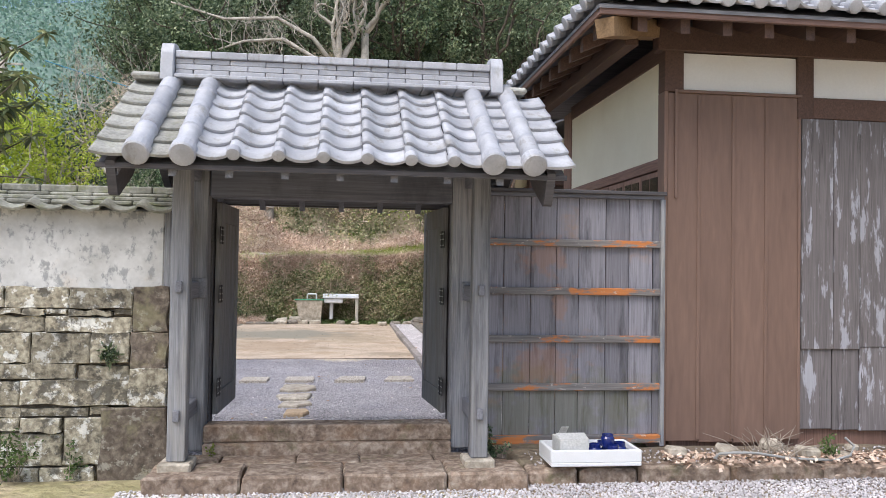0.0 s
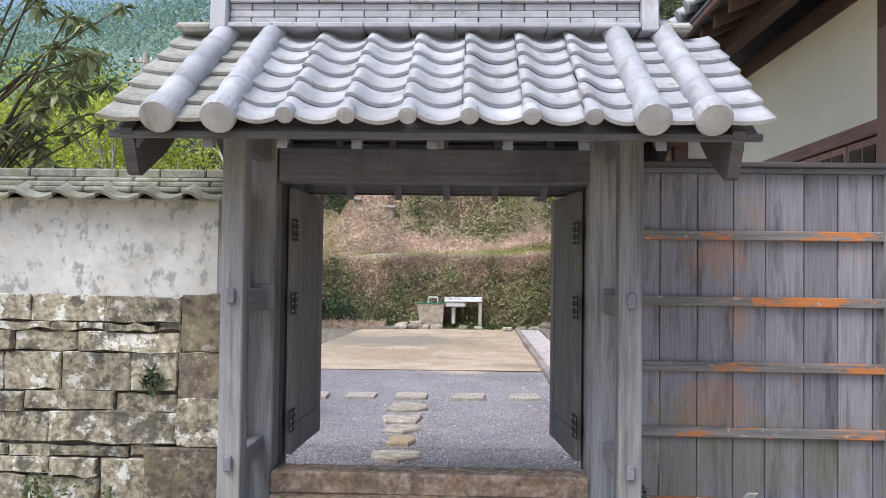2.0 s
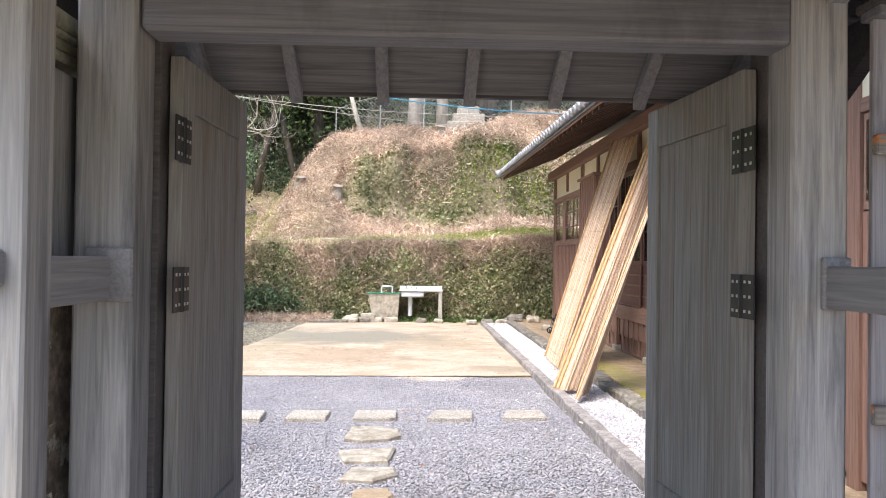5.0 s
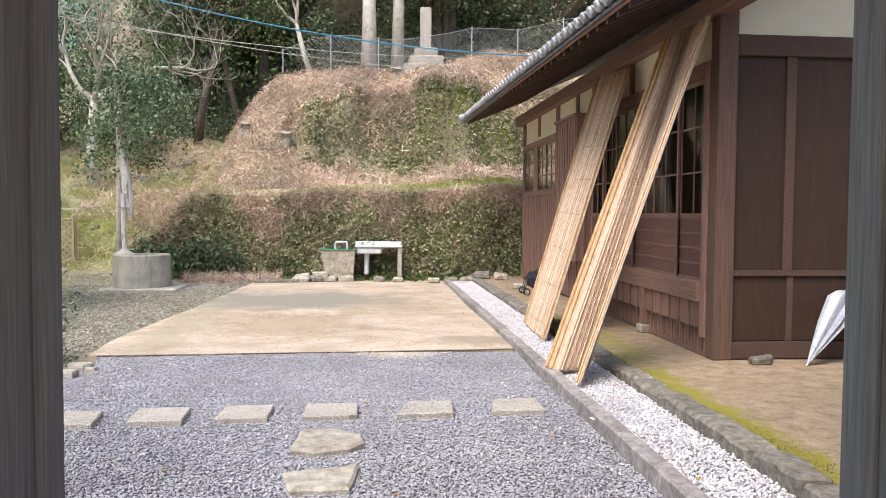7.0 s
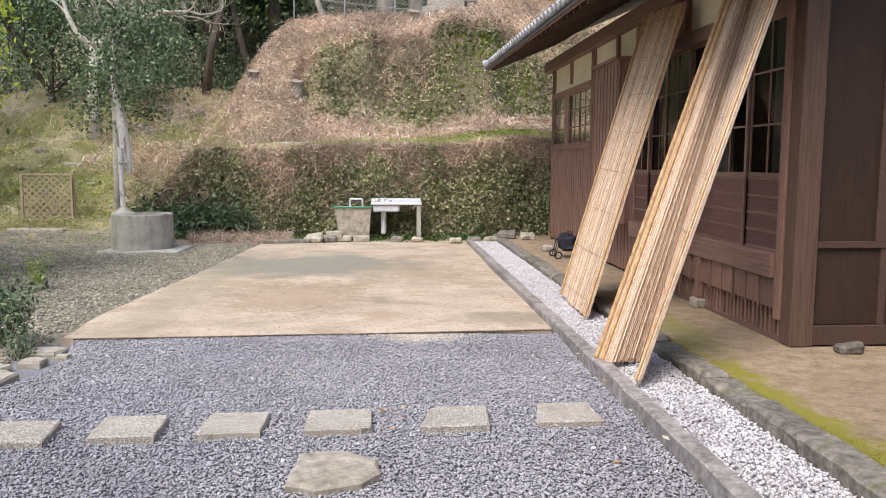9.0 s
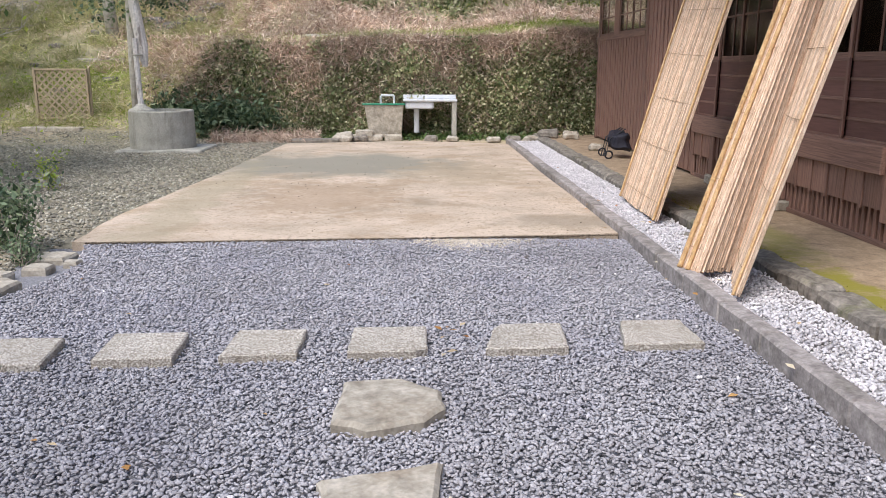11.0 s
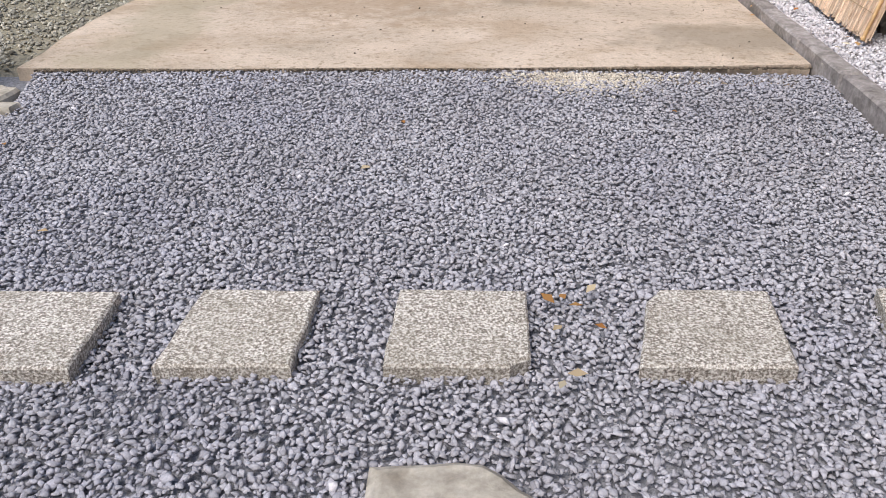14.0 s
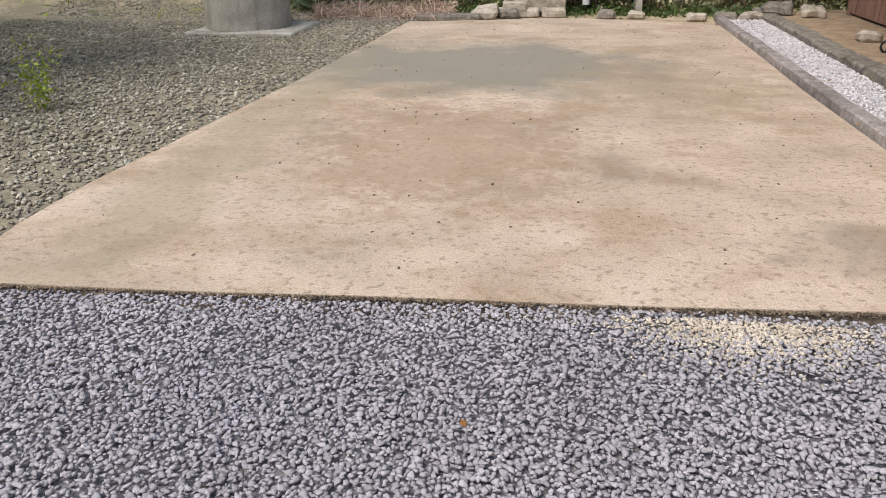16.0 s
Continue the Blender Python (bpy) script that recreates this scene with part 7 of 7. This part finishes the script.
    px, py = cx[k] + rng.normal(0, 0.16, n), cy[k] + rng.normal(0, 0.09, n)
    strands("mound_ivy", px, py, 0.085, 0.055, leaf_ivy, "green creepers on the cut face of the mound", "creepers", lift=0.16, flat=0.2)
    n = 9000
    px, py = rng.uniform(-3.0, 5.5, n), 31.45 + rng.normal(0, 0.16, n)
    strands("mound_fringe", px, py, 0.34, 0.016, leaf_dry, "dry stems hanging over the lip of the mound's cut face", "dry stems", lift=0.22, flat=0.0)
    n = 2500
    px, py = rng.normal(3.2, 1.3, n), rng.normal(31.1, 0.2, n)
    strands("mound_moss", px, py, 0.09, 0.06, fresh, "bright yellow-green moss and fern on the mound", "moss", flat=0.3)
    # grass and litter on the left slope
    n = 48000
    px, py = rng.uniform(-16, -4.8, n), rng.uniform(25.2, 37, n)
    k = wave(px, py, 0.9) + 0.6 * wave(px, py, 2.3) > rng.uniform(-1.5, 1.0, n)
    strands("slope_grass", px[k], py[k], 0.2, 0.014, grass_mat, "patchy dry and green grass on the slope", "grass", flat=0.0)
    m = 170
    cx, cy = rng.uniform(-13, -4.6, m), rng.uniform(25.6, 34, m)
    n = 15000
    k = rng.integers(0, m, n)
    strands("slope_tufts", cx[k] + rng.normal(0, 0.16, n), cy[k] + rng.normal(0, 0.14, n), 0.30, 0.016, grass_mat, "tufts of green and straw grass on the slope", "grass", lift=0.14, flat=0.0)
    n = 3500
    px, py = rng.normal(-8.2, 1.6, n), rng.normal(27.8, 1.0, n)
    strands("green_tufts", px, py, 0.24, 0.016, fresh, "fresh green grass tufts on the slope", "grass", flat=0.0)
    n = 5000
    cx, cy = rng.uniform(-6.0, -3.6, 14), rng.uniform(25.5, 26.0, 14)
    k = rng.integers(0, 14, n)
    strands("bank_shrub_leaves", cx[k] + rng.normal(0, 0.22, n), cy[k] + rng.normal(0, 0.15, n), 0.12, 0.05, leaf_dark, "low dark-leaved shrubs at the bank's foot", "shrubs", flat=0.2, zs=land(cx, cy)[k] + np.abs(rng.normal(0.3, 0.25, n)))
    n = 4000
    px, py = rng.uniform(-4.6, -2.4, n), 25.2 + rng.normal(0, 0.35, n)
    strands("bank_litter", px, py, 0.2, 0.012, leaf_dry, "dry twigs and litter at the bank's foot", "litter", lift=0.1, flat=0.3)
    n = 2600
    px, py = rng.uniform(-2.6, 3.2, n), 25.55 + rng.normal(0, 0.2, n)
    strands("foot_weeds", px, py, 0.09, 0.04, leaf_mid, "low green weeds along the foot of the bank", "weeds", lift=0.06, flat=0.3)
    # moss along the drain curb and on the terrace
    n = 9000
    py = rng.uniform(9.6, 18.5, n)
    wide = 0.03 + 0.16 * np.clip(np.sin(py * 0.9 + 4.9) * 0.7 + 0.2, 0, 1)
    px = 2.30 + np.abs(rng.normal(0, 1, n)) * wide
    moss = leafy("moss_green", (0.20, 0.185, 0.022), (0.26, 0.24, 0.028), (0.32, 0.29, 0.05), rough=0.95, spec=0.05)
    strands("moss", px, py, 0.009, 0.007, moss, "bright yellow-green moss beside the drain curb", "moss", flat=0.5, zs=np.full(n, -0.158) + rng.uniform(-0.006, 0.004, n))
    # weeds in the left court
    for i, (x, y, r, n, m, lab) in enumerate(((-3.85, 14.95, 0.36, 1000, leaf_dark, "low dark-leaved shrub at the gravel's edge"), (-3.6, 14.6, 0.2, 360, leaf_dark, "low dark-leaved shrub at the gravel's edge"),
                                              (-5.0, 18.4, 0.26, 320, fresh, "weedy patch of pale green seedlings"), (-5.2, 15.6, 0.3, 150, fresh, "weedy patch of pale green seedlings"),
                                              (1.22, 6.5, 0.13, 260, leaf_dark, "small dark bush growing at the gate post"), (-1.02, 6.62, 0.05, 30, fresh, "tiny green seedling at the gate post"),
                                              (4.02, 6.25, 0.11, 160, leaf_mid, "small green weed by the wall foot"), (-2.45, 6.38, 0.22, 420, leaf_mid, "bushy weed at the foot of the stone wall"),
                                              (-2.05, 6.42, 0.12, 160, leaf_mid, "bushy weed at the foot of the stone wall"))):
        s = thing("weed", (x, y, float(land(x, y))), lab, "weed")
        rnd = random.Random(i)
        bm = bmesh.new()
        tips = []
        zb = float(land(x, y)) if y > 7 else (-0.03 if abs(x) < 1.4 else (-0.12 if x < 0 else 0.0))
        for k in range(max(5, int(r * 40))):
            a = (x + rnd.gauss(0, r * 0.3), y + rnd.gauss(0, r * 0.3), zb - 0.02)
            b = (a[0] + rnd.gauss(0, r * 0.5), a[1] + rnd.gauss(0, r * 0.4), zb + r * rnd.uniform(0.7, 2.1))
            tube([a, b], [0.004, 0.002], 4, bm)
            tips.append(b)
        part("stem", bm, bark_pale, s, kind="stuff")
        tp = np.array(tips)[rng.integers(0, len(tips), n)]
        base = np.array([x, y, zb])
        pts = base + (tp - base) * rng.random((n, 1)) ** 0.6 + rng.normal(0, r * 0.16, (n, 3))
        V, F = leaf_cloud(pts, max(0.035, r * 0.17), max(0.018, r * 0.08), rng)
        ob = new("foliage", np_mesh("foliage", V - np.array(ORG[s]), F, m))
        ob.parent = s
    f = thing("wall_fern", (-1.79, 6.50, 0.80), "small dark fern rooted in a wall joint", "fern")
    V, F = leaf_cloud(np.array([-1.79, 6.48, 0.80]) + rng.normal(0, 0.034, (90, 3)) * np.array([1, 0.5, 1]), 0.07, 0.02, rng)
    ob = tagged(new("frond", np_mesh("frond", V - np.array(ORG[f]), F, leaf_dark)), kind="stuff")
    ob.parent = f


ground_cover()


# ---- on the hill: stones, fence, grave marker, cables ----
def hill_things():
    rnd = random.Random(4)
    for i in range(34):
        if i < 16:
            x, y = rnd.uniform(-9.5, -6.2), rnd.uniform(32.5, 34.5)
        else:
            x, y = rnd.uniform(-11, -5.5), rnd.uniform(26.5, 33)
        r = rnd.uniform(0.12, 0.32)
        z = float(land(x, y))
        ob = part("slope_stone", rough_block(x - r, x + r, y - r * 0.6, y + r * 0.6, z - 0.1, z + r * 0.45, r * 0.25, r * 0.2, 1, i * 3), curb_stone)
        tagged(ob, "grey field stone in a tumbled terrace wall", "stone", "tumbled stones on the slope")
    for i, (a, b, y) in enumerate(((-9.0, -6.9, 29.6), (-7.4, -5.0, 28.3), (-2.9, 0.8, 27.0))):
        z = float(land((a + b) / 2, y))
        ob = part("stone_step", rough_block(a, b, y, y + 0.3, z - 0.1, z + 0.07, 0.04, 0.02, 4, i), flagstone)
        tagged(ob, "long low stone edging laid in the slope", "stone step", "stone edgings on the slope")
    for i, (x, y) in enumerate(((-2.9, 31.0), (0.55, 33.4), (-4.2, 31.6))):
        z = float(land(x, y))
        ob = part("tree_stump", tube([(x, y, z - 0.2), (x + 0.03, y - 0.08, z + 0.12), (x + 0.05, y - 0.16, z + 0.34)], [0.24, 0.19, 0.17], 10), bark_pale)
        tagged(ob, "sawn pale tree stump on the mound", "stump", "stumps on the mound")
    # grave marker
    x, y = 1.75, 36.0
    z = float(land(x, y)) - 0.05
    g = thing("grave_marker", (x, y, z), "stepped pale grey stone grave marker on the mound", "grave marker")
    z += 0.15
    for name, hw, h in (("plinth", 0.85, 0.35), ("plinth", 0.62, 0.35), ("plinth", 0.42, 0.32), ("pillar", 0.20, 1.5)):
        part(name, rough_block(x - hw, x + hw, y - hw, y + hw, z - (0.35 if z < float(land(x, y)) + 0.2 else 0), z + h, 0.01, 0.02, 1, hw), granite, g)
        z += h
    # wire fence on the crest
    f = thing("wire_fence", (2.0, 35.2, float(land(2.0, 35.2))), "grey chain-link fence along the crest of the mound", "fence")
    x0, x1, y = -3.4, 8.5, 35.4
    for i in range(8):
        x = x0 + i * (x1 - x0) / 7
        z = float(land(x, y))
        part("post", tube([(x, y, z - 0.2), (x, y, z + 1.6)], 0.022, 6), steel, f)
    bm = bmesh.new()
    n = 92
    for i in range(n):
        for s in (1, -1):
            x = x0 + i * (x1 - x0) / n
            xe = x + s * 1.6
            if x0 <= xe <= x1:
                tube([(x, y, float(land(x, y)) + 0.05), (xe, y, float(land(xe, y)) + 1.55)], 0.004, 3, bm, cap=False)
    part("wire_mesh", bm, steel, f, "diagonal woven wire")
    for dz in (0.1, 1.55):
        part("rail_wire", tube([(x0 + k * (x1 - x0) / 14, y, float(land(x0 + k * (x1 - x0) / 14, y)) + dz) for k in range(15)], 0.012, 4), steel, f)
    rope = surface("blue_rope", ((0.3, (0.05, 0.22, 0.36)), (0.7, (0.10, 0.34, 0.48))), rough=0.7, bump=0)

    def cable(a, b, sag, r, m, lab):
        a, b = Vector(a), Vector(b)
        pts = [a.lerp(b, k / 24) - Vector((0, 0, sag * 4 * (k / 24) * (1 - k / 24))) for k in range(25)]
        tagged(part("cable", tube(pts, r, 5), m), lab, "cable", "cables across the wood")
    cable((-12, 33.5, 9.6), (8.5, 33.0, 6.75), 0.9, 0.022, rope, "blue rope slung between trees above the mound")
    cable((-13, 34.0, 8.2), (6.0, 34.5, 6.9), 0.5, 0.014, concrete_grey, "thin grey cable slung between trees")
    cable((-13, 34.2, 8.6), (6.0, 34.8, 6.4), 0.6, 0.014, concrete_grey, "thin grey cable slung between trees")
    # distant concrete power pole
    x, y = -24.3, 60.0
    z = float(land(x, y))
    p = thing("power_pole", (x, y, z), "distant grey concrete power pole with cross-arms", "utility pole")
    part("pole", tube([(x, y, z), (x, y, 17.3)], [0.3, 0.22], 10), concrete_grey, p)
    for zz in (16.6, 15.6):
        part("cross_arm", box(x - 1.3, x + 1.3, y - 0.08, y + 0.08, zz, zz + 0.14, 0.01), concrete_grey, p)
    for k in (-1.1, -0.4, 0.4, 1.1):
        part("insulator", lathe([(0.08, 0), (0.1, 0.1), (0.05, 0.3)], (x + k, y, 16.74), 8), WHITE_P, p)


hill_things()
